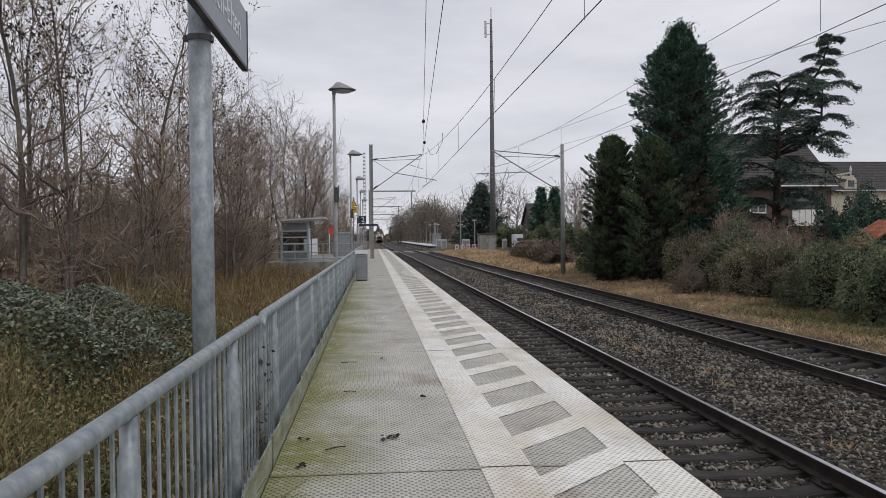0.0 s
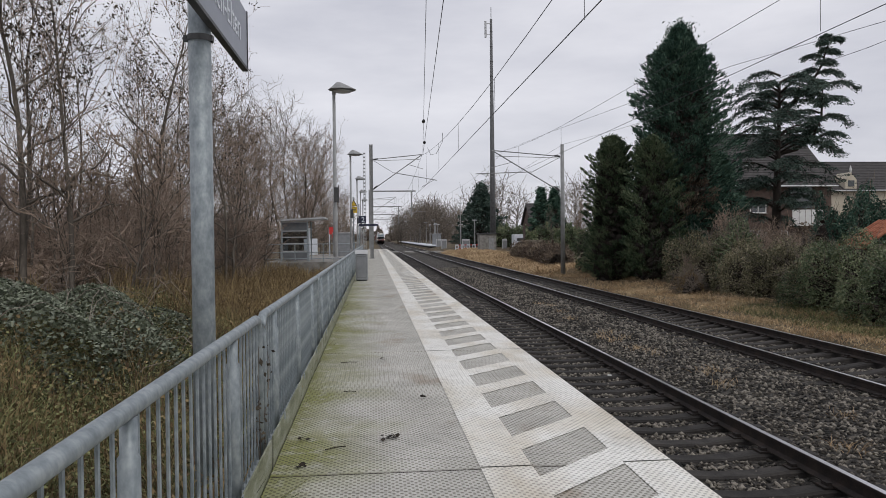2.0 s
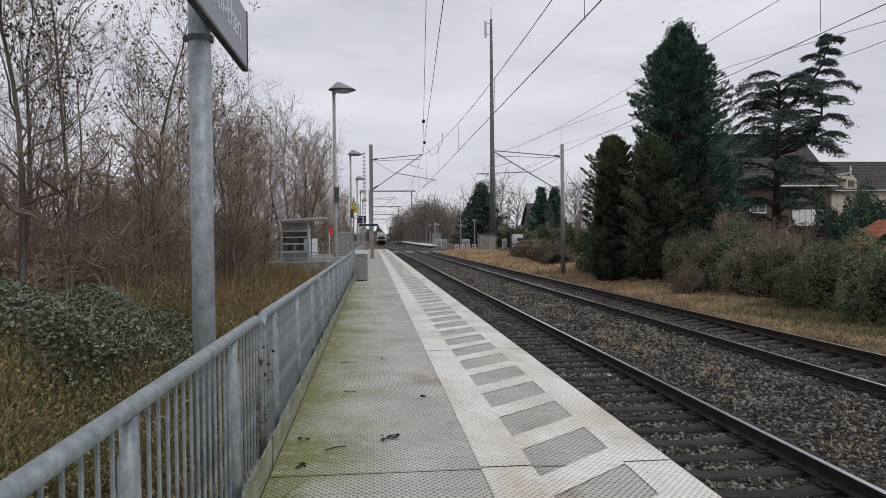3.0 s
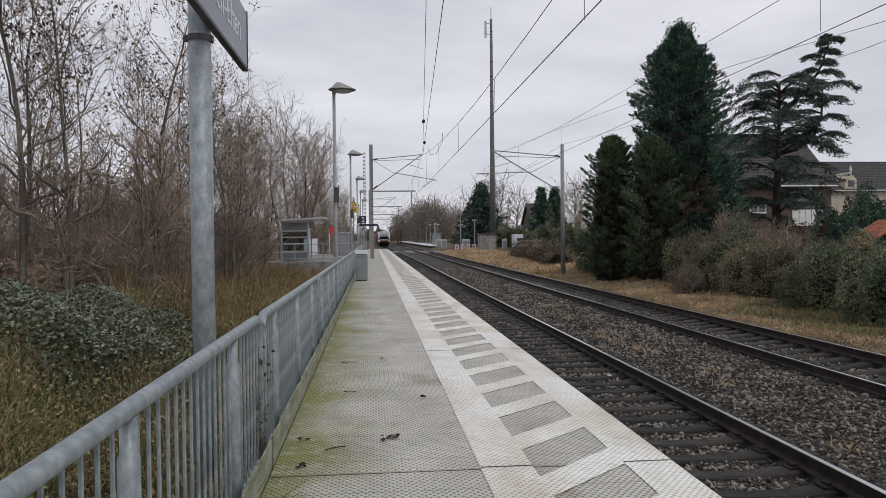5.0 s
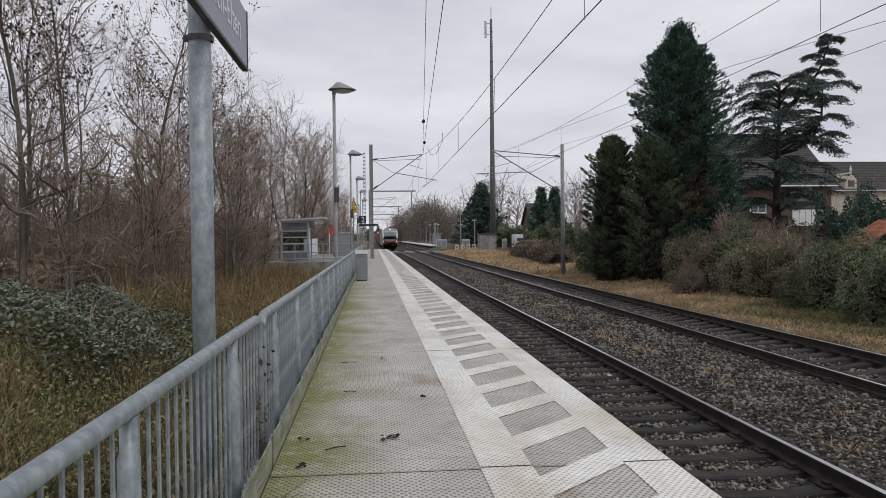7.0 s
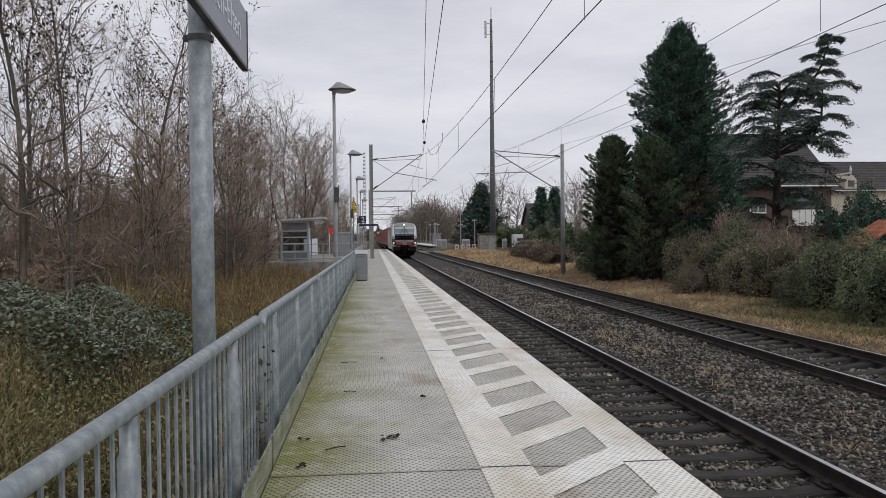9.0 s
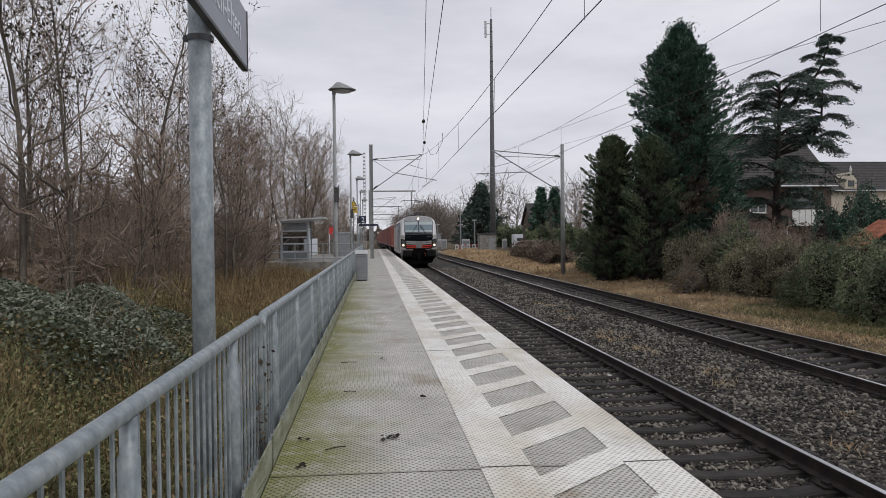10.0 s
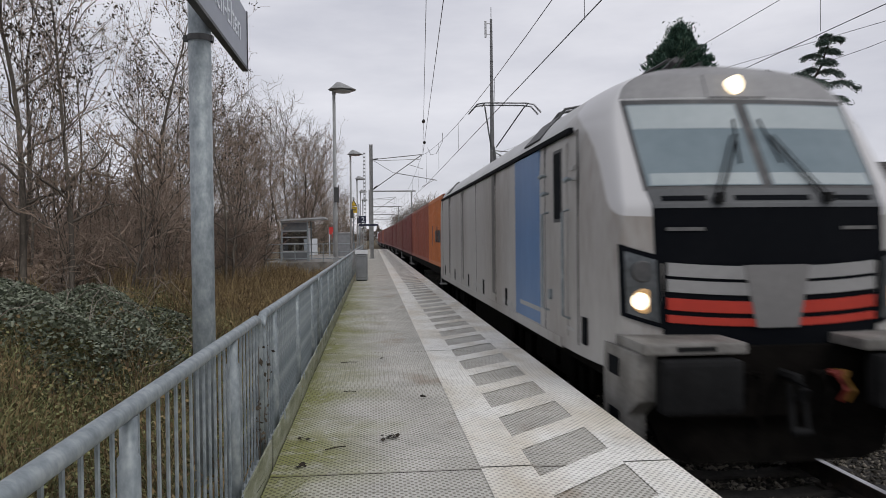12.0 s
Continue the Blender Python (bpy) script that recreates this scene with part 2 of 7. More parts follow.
def build_track(centre, label, first, count, lift=0.0, cant=0.0):
    th = thing("railway_track", label, "railway track", kind="structure")
    for s in (-0.7525, 0.7525):
        ob = part("rail", sweep("rail", RAIL_PROFILE, TRACK_YS, lambda y: centre(y) + s, RAIL_Z + lift + (cant if s > 0 else -cant), [RAIL_SIDE, RAIL_TOP], [0] * 6 + [0, 1, 0] + [0] * 5), None, th, "rusty steel rail with a bright worn head")
    sl, cl = sleeper_mesh(), clip_mesh()
    rng = random.Random(4)
    for i in range(count):
        y = first + SLEEPER_STEP * i
        ob = part("sleeper", sl, None, th)
        ob.matrix_basis = pose(centre(y) + rng.uniform(-0.02, 0.02), y, RAIL_Z + lift - 0.34 + rng.uniform(-0.006, 0.006), 0, -math.degrees(cant / 0.75), rng.uniform(-0.8, 0.8))
        if i < 45:
            for s in (-0.7525, 0.7525):
                c = part("rail_clip", cl, None, th)
                c.matrix_basis = pose(centre(y) + s, y, RAIL_Z + lift + (cant if s > 0 else -cant) - 0.172)
    return th


build_track(track_x, "near railway track with dark sleepers in ballast", 2.02, 190)
build_track(far_track_x, "far railway track with dark sleepers in ballast", 3.75, 190, 0.06, 0.04)


def build_ballast():
    prof = [(2.02, -1.3), (2.02, -0.98), (2.3, -1.0), (5.0, -1.0), (5.4, -0.97), (6.3, -0.94), (6.8, -0.93), (9.5, -0.93), (10.2, -1.15), (10.6, -1.3)]
    me = sweep("track_bed", prof, [-40, 0, 30, 60, 90, 120, 160, 220, 300, 420, 640], lambda y: 0.0, 0.0, BALLAST_BED)
    tagged(new("track_bed", me), "dark grey-brown crushed stone ballast bed", "ballast", kind="structure")
    rng = np.random.default_rng(7)
    n = 92000
    # denser close by, thinner far off
    y = 1.5 + 58.0 * rng.random(n) ** 1.9
    x = rng.uniform(2.05, 10.2, n)
    z = np.interp(x, [p[0] for p in prof[1:9]], [p[1] for p in prof[1:9]])
    keep = np.ones(n, bool)
    for c in (3.66, 8.2):
        for s in (-0.7525, 0.7525):
            keep &= np.abs(x - c - s) > 0.085
    x, y, z = x[keep], y[keep], z[keep]
    n = len(x)
    size = rng.uniform(0.017, 0.04, n) * (1 + 0.012 * y)
    # stones lie below the sleepers' tops where a sleeper runs
    for c, first in ((3.66, 2.02), (8.2, 3.75)):
        on = (np.abs(x - c) < 1.28) & (np.abs((y - first + SLEEPER_STEP / 2) % SLEEPER_STEP - SLEEPER_STEP / 2) < 0.125)
        z[on & (rng.random(n) < 0.93)] -= 0.2
    octa = np.array([(1, 0, 0), (0, 1, 0), (-1, 0, 0), (0, -1, 0), (0, 0, 1), (0, 0, -1)], float)
    tri = np.array([(0, 1, 4), (1, 2, 4), (2, 3, 4), (3, 0, 4), (1, 0, 5), (2, 1, 5), (3, 2, 5), (0, 3, 5)])
    jit = octa[None] * rng.uniform(0.55, 1.25, (n, 6, 1)) + rng.uniform(-0.28, 0.28, (n, 6, 3))
    ang = rng.uniform(0, 2 * math.pi, n)
    ca, sa = np.cos(ang)[:, None], np.sin(ang)[:, None]
    px, py = jit[..., 0] * ca - jit[..., 1] * sa, jit[..., 0] * sa + jit[..., 1] * ca
    v = np.stack([px * size[:, None] + x[:, None], py * size[:, None] + y[:, None], jit[..., 2] * size[:, None] * 0.75 + z[:, None] + 0.008], -1).reshape(-1, 3)
    f = (tri[None] + 6 * np.arange(n)[:, None, None]).reshape(-1, 3)
    tagged(new("ballast_stones", quick_mesh("ballast_stones", v, f, BALLAST)), "loose crushed ballast stones, grey and rusty brown", "ballast", kind="stuff")


def quick_mesh(name, v, f, mat):
    """A large mesh straight from arrays of places and equal faces."""
    me = bpy.data.meshes.new(name)
    v, f = np.asarray(v, np.float32), np.asarray(f, np.int32)
    me.vertices.add(len(v))
    me.vertices.foreach_set("co", v.ravel())
    me.loops.add(f.size)
    me.loops.foreach_set("vertex_index", f.ravel())
    me.polygons.add(len(f))
    me.polygons.foreach_set("loop_start", np.arange(0, f.size, f.shape[1], dtype=np.int32))
    me.update(calc_edges=True)
    me.materials.append(mat)
    return me


build_ballast()


# ---- platform ----
def plate_material():
    """Grey anti-slip plates: small raised studs in rows, moss towards the railing, rust stains."""
    m = material("platform_plate", [(0.36, 0.35, 0.315), (0.515, 0.503, 0.458), (0.64, 0.626, 0.578)], 0.8, 0, 1.6, 30, 0, spread=0.8)
    n, l = m.node_tree.nodes, m.node_tree.links
    bsdf = n["Principled BSDF"]
    ramp = bsdf.inputs["Base Color"].links[0].from_socket
    tc = n.new("ShaderNodeTexCoord")
    sep = n.new("ShaderNodeSeparateXYZ")
    l.new(tc.outputs["Object"], sep.inputs[0])

    def noise_of(scale, detail=4.0, sx=1.0, sy=1.0):
        mp = n.new("ShaderNodeMapping")
        mp.inputs["Scale"].default_value = (sx, sy, 1)
        l.new(tc.outputs["Object"], mp.inputs[0])
        q = n.new("ShaderNodeTexNoise")
        q.inputs["Scale"].default_value, q.inputs["Detail"].default_value = scale, detail
        l.new(mp.outputs[0], q.inputs["Vector"])
        return q.outputs[0]

    def ranged(v, a, b, lo=0.0, hi=1.0):
        r = n.new("ShaderNodeMapRange")
        r.inputs[1].default_value, r.inputs[2].default_value, r.inputs[3].default_value, r.inputs[4].default_value = a, b, lo, hi
        l.new(v, r.inputs[0])
        return r.outputs[0]

    def calc(op, a, b):
        k = n.new("ShaderNodeMath")
        k.operation = op
        k.inputs[2].default_value = 0.5
        for i, v in enumerate((a, b)):
            if isinstance(v, (int, float)):
                k.inputs[i].default_value = v
            else:
                l.new(v, k.inputs[i])
        return k.outputs[0]

    def blend(fac, a, colour):
        k = n.new("ShaderNodeMix")
        k.data_type = "RGBA"
        l.new(fac, k.inputs[0])
        l.new(a, k.inputs[6])
        k.inputs[7].default_value = (*colour, 1)
        return k.outputs[2]

    moss = calc("MULTIPLY", ranged(calc("ADD", sep.outputs[0], calc("MULTIPLY", noise_of(1.3, 5), -1.5)), -1.42, -0.62, 1, 0), ranged(noise_of(9, 7), 0.18, 0.48))
    moss = calc("MULTIPLY", moss, ranged(calc("ADD", sep.outputs[1], calc("MULTIPLY", noise_of(0.5, 3), 14.0)), 22, 40, 1.0, 0.25))
    c = blend(calc("MULTIPLY", moss, 0.93), ramp, (0.215, 0.225, 0.055))
    rust = calc("MULTIPLY", ranged(noise_of(0.9, 5, 1.6, 0.8), 0.56, 0.72), ranged(sep.outputs[0], -0.2, 0.5))
    c = blend(calc("MULTIPLY", rust, 0.75), c, (0.25, 0.165, 0.085))
    # studs: two crossing waves; narrow joints between the plates' cells
    wx = calc("SINE", calc("MULTIPLY", sep.outputs[0], 2 * math.pi / 0.047), 0)
    wy = calc("SINE", calc("MULTIPLY", sep.outputs[1], 2 * math.pi / 0.06), 0)
    stud = ranged(calc("MULTIPLY", wx, wy), -0.6, -0.05)
    c = blend(calc("MULTIPLY", ranged(noise_of(0.7, 6, 1.3, 0.6), 0.5, 0.75), 0.22), c, (0.20, 0.19, 0.15))
    c = blend(calc("MULTIPLY", ranged(noise_of(55, 3), 0.5, 0.68), 0.4), c, (0.13, 0.125, 0.10))
    # the colour is darkened between the studs to paint their shadow
    sh = n.new("ShaderNodeMix")
    sh.data_type, sh.blend_type = "RGBA", "MULTIPLY"
    l.new(calc("SUBTRACT", 1.0, stud), sh.inputs[0])
    l.new(c, sh.inputs[6])
    sh.inputs[7].default_value = (0.40, 0.39, 0.35, 1)
    c = sh.outputs[2]
    cell = ranged(calc("ABSOLUTE", calc("SUBTRACT", calc("FRACT", calc("DIVIDE", sep.outputs[1], 0.629), 0), 0.5), 0), 0.486, 0.495)
    c = blend(calc("MULTIPLY", cell, 0.4), c, (0.075, 0.07, 0.055))
    l.new(c, bsdf.inputs["Base Color"])
    bp = n.new("ShaderNodeBump")
    bp.inputs["Strength"].default_value, bp.inputs["Distance"].default_value = 0.5, 0.004
    l.new(calc("ADD", stud, calc("MULTIPLY", noise_of(60, 2), 0.4)), bp.inputs["Height"])
    l.new(bp.outputs[0], bsdf.inputs["Normal"])
    return m, ranged, calc, noise_of, blend, stud


PLATE = plate_material()[0]


def paint_material():
    """Worn white paint on the same studded plates."""
    m, ranged, calc, noise_of, blend, stud = plate_material()
    m.name = "worn_white_paint"
    n, l = m.node_tree.nodes, m.node_tree.links
    bsdf = n["Principled BSDF"]
    base = bsdf.inputs["Base Color"].links[0].from_socket
    k = n.new("ShaderNodeMix")
    k.data_type = "RGBA"
    # patchy wear, and thinner paint between studs to keep their painted shadow
    worn = calc("MULTIPLY", calc("MULTIPLY", ranged(noise_of(16, 6), 0.26, 0.5, 0.55, 1.0), ranged(noise_of(2.2, 5), 0.25, 0.55, 0.6, 0.95)), calc("MULTIPLY_ADD", stud, 0.5))
    l.new(worn, k.inputs[0])
    l.new(base, k.inputs[6])
    tan = n.new("ShaderNodeMix")
    tan.data_type = "RGBA"
    l.new(calc("MULTIPLY", ranged(noise_of(1.1, 5, 1.5, 0.7), 0.42, 0.66), 0.65), tan.inputs[0])
    tan.inputs[6].default_value, tan.inputs[7].default_value = (0.86, 0.85, 0.80, 1), (0.56, 0.48, 0.34, 1)
    l.new(tan.outputs[2], k.inputs[7])
    l.new(k.outputs[2], bsdf.inputs["Base Color"])
    return m


WHITE_LINE = paint_material()
TOE = material("toe_board_mossy", [(0.14, 0.15, 0.09), (0.24, 0.25, 0.17), (0.36, 0.37, 0.31)], 0.7, 0.1, 3, 30, 0.2, 0.003, stretch=(1, 1, 3))
PLAT_LEFT, PLAT_RIGHT, PLATE_LONG, FIRST_JOINT = -0.67, 1.97, 5.03, -5.28


def build_platform():
    th = thing("platform", "long grey station platform of anti-slip plates with a white safety line", "platform", kind="structure")
    y, rng = FIRST_JOINT, random.Random(2)
    while y < 100:
        n = part("platform_plate", boxes((PLAT_LEFT, PLAT_RIGHT + rng.uniform(-0.006, 0.006), y + 0.016, y + PLATE_LONG - 0.016, -0.10, rng.uniform(-0.003, 0.0)), bevel=0.012), PLATE, th)
        # added near-black strip stands in for the shade down the open joint
        part("joint_seal", boxes((PLAT_LEFT + 0.01, PLAT_RIGHT - 0.01, y - 0.0155, y + 0.0155, -0.05, -0.012)), RAIL_SIDE, th)
        y += PLATE_LONG
    # support wall under the plates, set back from the edge
    part("support_wall", boxes((PLAT_LEFT + 0.1, PLAT_RIGHT - 0.35, -5, 100, -1.3, -0.13)), CONCRETE, th)
    part("edge_beam", boxes((PLAT_RIGHT - 0.2, PLAT_RIGHT - 0.02, -5, 100, -0.30, -0.101)), STEEL_DARK, th)
    e = 0.004

    def strip(name, x0, x1, label):
        yy = FIRST_JOINT + 0.013
        while yy < 99:
            me = mesh_of(name, [(x0, yy, e), (x1, yy, e), (x1, yy + PLATE_LONG - 0.026, e), (x0, yy + PLATE_LONG - 0.026, e)], [(0, 1, 2, 3)], WHITE_LINE)
            part(name, me, None, th, label)
            yy += PLATE_LONG

    strip("white_line", 0.68, 1.02, "worn white painted guide line")
    strip("edge_band", 1.63, 1.96, "worn pale band along the platform edge")
    y = 0.77
    while y < 99:
        me = mesh_of("hatch_bar", [(1.02, y, e), (1.02, y - 0.355, e), (1.63, y + 0.195, e), (1.63, y + 0.55, e)], [(0, 1, 2, 3)], WHITE_LINE)
        part("hatch_bar", me, None, th)
        y += 0.945


build_platform()


# ---- railing along the platform ----
RX = -0.75


POSTS = (0.62, 2.32, 4.02)


def build_railing():
    L = 4.93
    th = thing("railing", "galvanised steel railing section with thin upright bars", "railing", group="platform railings")
    r = 0.03
    arc = [(RX, 0.02 + 0.10 * (1 - math.cos(a)), 0.885 + 0.10 * math.sin(a)) for a in (0, 0.5, 1.0, 1.57)]
    end = [(p[0], L - p[1], p[2]) for p in arc[::-1]]
    part("handrail", tubes(([(RX, 0.02, -0.12)] + arc + end + [(RX, L - 0.02, -0.12)], r), sides=12), GALV, th, smooth=True)
    for y in POSTS:
        ob = part("post", tubes(([(RX, y, -0.25), (RX, y, 0.835), (RX, y, 0.845), (RX, y, 0.96)], [0.036, 0.036, 0.028, 0.028]), sides=10), GALV, th, smooth=True)
    part("bottom_rail", boxes((RX - 0.02, RX + 0.02, 0.03, L - 0.03, 0.06, 0.085)), GALV, th)
    bar = tubes(([(RX, 0, 0.085), (RX, 0, 0.97)], 0.0075), sides=6)
    me = bpy.data.meshes.new("upright_bar")
    bar.to_mesh(me)
    bar.free()
    me.materials.append(GALV)
    n = 42
    for i in range(n):
        y = 0.10 + (L - 0.2) * i / (n - 1)
        if min(abs(y - q) for q in POSTS) > 0.04:
            part("upright_bar", me, None, th).location = (0, y, 0)
    tb = part("toe_board", boxes((-0.687, -0.675, 0.0, L, -0.06, 0.185), bevel=0.003), TOE, th, "pale toe board stained green by algae")
    for y in (0.6, 2.2, 3.8):
        part("clamp", boxes((-0.676, -0.668, y, y + 0.03, 0.15, 0.20)), GALV, tb)
    th.matrix_basis = pose(0, 0.03, 0)
    copy_thing(th, pose(0, 0.03 - PLATE_LONG, 0))
    for i in range(1, 11):
        copy_thing(th, pose(0, 0.03 + PLATE_LONG * i, 0))


build_railing()


# ---- the goods train: place 0 is the face of the locomotive at rail height, its length runs along +y ----
LOCO_GREY = material("loco_grey_paint", [(0.27, 0.245, 0.22), (0.37, 0.36, 0.345), (0.43, 0.425, 0.41)], 0.45, 0.0, 0.7, 14, 0.05, 0.002, stretch=(1, 1, 0.25))
LOCO_SILVER = material("loco_silver_paint", [(0.36, 0.36, 0.355), (0.45, 0.45, 0.44)], 0.4, 0, 0.8, 14, 0)
LOCO_MID = material("loco_mid_grey", [(0.165, 0.162, 0.16), (0.22, 0.217, 0.213)], 0.45, 0, 1, 14, 0)
LOCO_ROOF = material("loco_roof_paint", [(0.20, 0.20, 0.205), (0.30, 0.30, 0.30)], 0.55, 0.1, 1.2, 14, 0.1, 0.002)
LOCO_BLACK = material("loco_black_panel", [(0.003, 0.004, 0.006), (0.006, 0.007, 0.009)], 0.7, 0, 1, 10, 0, spec=0.05)
LOCO_BLUE = material("loco_blue_film", [(0.07, 0.16, 0.33), (0.11, 0.22, 0.42)], 0.4, 0, 1.0, 12, 0, stretch=(1, 1, 0.2))
LOCO_RED = material("loco_red_stripe", [(0.38, 0.026, 0.013), (0.47, 0.038, 0.02)], 0.4, 0, 2, 14, 0)
LOCO_STAIN = material("soot_stain", [(0.07, 0.068, 0.062), (0.15, 0.147, 0.14)], 0.6, 0, 1.5, 12, 0, stretch=(1, 1, 0.15))
# opaque panes: the reflected sky is put into the blue-grey colour
LOCO_PANE = material("windscreen_sky_tint", [(0.15, 0.20, 0.225), (0.20, 0.255, 0.28)], 0.12, 0, 0.6, 6, 0, spec=0.4)
# colour of the blinds, and of the reflection painted low on the panes
LOCO_BLIND_AND_GLARE = material("sun_blind", [(0.33, 0.38, 0.39), (0.39, 0.44, 0.45)], 0.25, 0, 1, 8, 0, spec=0.4)
# grimy gear and buffers, near-black because the shade underneath is in the colour
UNDER = material("shaded_running_gear_grime", [(0.003, 0.0028, 0.0025), (0.009, 0.008, 0.007)], 0.95, 0.0, 5, 40, 0.3, 0.004, spec=0.05)
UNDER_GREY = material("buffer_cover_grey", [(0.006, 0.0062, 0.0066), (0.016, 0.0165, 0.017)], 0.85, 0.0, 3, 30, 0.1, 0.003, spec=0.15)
LAMP_WARM = glow("headlamp_light", (1.0, 0.84, 0.60), 1.7)
# faint glow that stands for the headlamp's amber reflection
HALO_AMBER = glow("amber_halo_glow", (0.55, 0.33, 0.14), 0.3)
LAMP_DARK = material("unlit_lamp", [(0.06, 0.07, 0.075), (0.14, 0.15, 0.16)], 0.15, 0.3, 4, 20, 0)
MARK = material("pale_marking", [(0.36, 0.36, 0.355), (0.42, 0.42, 0.41)], 0.5, 0, 4, 20, 0)
DIM_MARK = material("dim_marking", [(0.09, 0.09, 0.09), (0.14, 0.14, 0.135)], 0.6, 0, 4, 20, 0)
BRASS = material("hose_yellow", [(0.22, 0.11, 0.015), (0.32, 0.17, 0.03)], 0.6, 0, 5, 20, 0)
HOSE_RED = material("hose_red", [(0.16, 0.02, 0.012), (0.24, 0.03, 0.02)], 0.6, 0, 5, 20, 0)


def body_paint():
    """Weathered grey paint with a light cab corner whose edge is a smooth curve over height."""
    m = LOCO_GREY.copy()
    m.name = "loco_body_paint"
    n, l = m.node_tree.nodes, m.node_tree.links
    bsdf = n["Principled BSDF"]
    grey = bsdf.inputs["Base Color"].links[0].from_socket
    sep = n.new("ShaderNodeSeparateXYZ")
    tc = n.new("ShaderNodeTexCoord")
    l.new(tc.outputs["Object"], sep.inputs[0])
    level = n.new("ShaderNodeMapRange")
    level.inputs[1].default_value, level.inputs[2].default_value = 2.3, 4.1
    l.new(sep.outputs[2], level.inputs[0])
    edge = n.new("ShaderNodeValToRGB")
    l.new(level.outputs[0], edge.inputs[0])
    el = edge.color_ramp.elements
    curve = [(2.38, -0.4), (2.42, 0.05), (2.46, 0.24), (2.52, 0.37), (2.60, 0.46), (2.75, 0.57), (2.95, 0.71), (3.15, 0.88), (3.35, 1.12), (3.55, 1.5), (3.75, 1.95), (3.92, 2.4)]
    places = [(z - 2.3) / 1.8 for z, y in curve]
    el[0].position, el[1].position = places[0], places[-1]
    for p in places[1:-1]:
        el.new(p)
    for e, (z, y) in zip(el, curve):
        v = (y + 0.5) / 3.0
        e.color = (v, v, v, 1)
    reach = n.new("ShaderNodeMath")
    reach.operation = "MULTIPLY_ADD"
    reach.inputs[1].default_value, reach.inputs[2].default_value = 3.0, -0.5
    l.new(edge.outputs[0], reach.inputs[0])
    ahead = n.new("ShaderNodeMath")
    ahead.operation = "SUBTRACT"
    l.new(reach.outputs[0], ahead.inputs[0])
    l.new(sep.outputs[1], ahead.inputs[1])
    crisp = n.new("ShaderNodeMapRange")
    crisp.inputs[1].default_value, crisp.inputs[2].default_value = -0.01, 0.01
    l.new(ahead.outputs[0], crisp.inputs[0])
    mix = n.new("ShaderNodeMix")
    mix.data_type = "RGBA"
    l.new(crisp.outputs[0], mix.inputs[0])
    l.new(grey, mix.inputs[6])
    mix.inputs[7].default_value = (0.56, 0.56, 0.565, 1)
    l.new(mix.outputs[2], bsdf.inputs["Base Color"])
    return m


LOCO_BODY = body_paint()
LOCO_STEP = material("cab_step_grime", [(0.10, 0.095, 0.085), (0.17, 0.163, 0.15), (0.24, 0.235, 0.22)], 0.7, 0, 3, 25, 0.1, 0.003)
LOCO_DECK = material("loco_wiper_deck", [(0.05, 0.055, 0.06), (0.08, 0.086, 0.092)], 0.5, 0, 1, 14, 0)
LOCO_STRIPE = material("loco_stripe_grey", [(0.25, 0.25, 0.248), (0.33, 0.33, 0.325)], 0.4, 0, 0.8, 14, 0)


def face_y(x, z):
    return float(np.interp(z, [0.9, 1.4, 2.0, 2.55, 3.7, 3.95, 4.08], [0.02, 0.0, 0.0, 0.03, 0.74, 0.94, 1.16])) - 0.04 + 0.15 * (x / 1.3) ** 2


def face_patch(z0, z1, left, right, out=0.012, nx=10, nz=5, rise=0.0):
    """A panel lying on the locomotive's face; left and right are x at the lower and at the upper edge."""
    verts, faces = [], []
    for lay in (out, -0.01):
        for j in range(nz + 1):
            k = j / nz
            a, b = left[0] + (left[1] - left[0]) * k, right[0] + (right[1] - right[0]) * k
            for i in range(nx + 1):
                x = a + (b - a) * i / nx
                z = z0 + (z1 - z0) * k + rise * x * x
                verts.append((x, face_y(x, z) - lay, z))
    w, half = nx + 1, (nx + 1) * (nz + 1)
    for j in range(nz):
        for i in range(nx):
            faces.append((j * w + i, j * w + i + 1, (j + 1) * w + i + 1, (j + 1) * w + i))
    rim = [i for i in range(w)] + [j * w + nx for j in range(1, nz + 1)] + [nz * w + i for i in range(nx - 1, -1, -1)] + [j * w for j in range(nz - 1, 0, -1)]
    for a, b in zip(rim, rim[1:] + rim[:1]):
        faces.append((a, half + a, half + b, b))
    bm = bmesh.new()
    vs = [bm.verts.new(v) for v in verts]
    for f in faces:
        bm.faces.new([vs[i] for i in f])
    return bm


def disc(bm, x, z, r, out, deep=0.04, sides=20):
    y = face_y(x, z) - out
    tube(bm, [(x, y + deep, z), (x, y + 0.006, z), (x, y, z)], [r, r, r * 0.9], sides)
    return bm


FACE_EDGE = [(1.36, 1.0), (1.37, 1.3), (1.38, 1.6), (1.38, 2.1), (1.36, 2.4), (1.32, 2.75), (1.28, 3.05), (1.25, 3.4), (1.20, 3.68), (1.08, 3.88), (0.70, 4.02), (0.0, 4.07)]
FULL_EDGE = [(1.5, 1.0), (1.5, 1.3), (1.5, 1.6), (1.5, 2.1), (1.5, 2.4), (1.5, 2.75), (1.5, 3.1), (1.49, 3.46), (1.40, 3.66), (1.18, 3.89), (0.74, 4.03), (0.0, 4.07)]


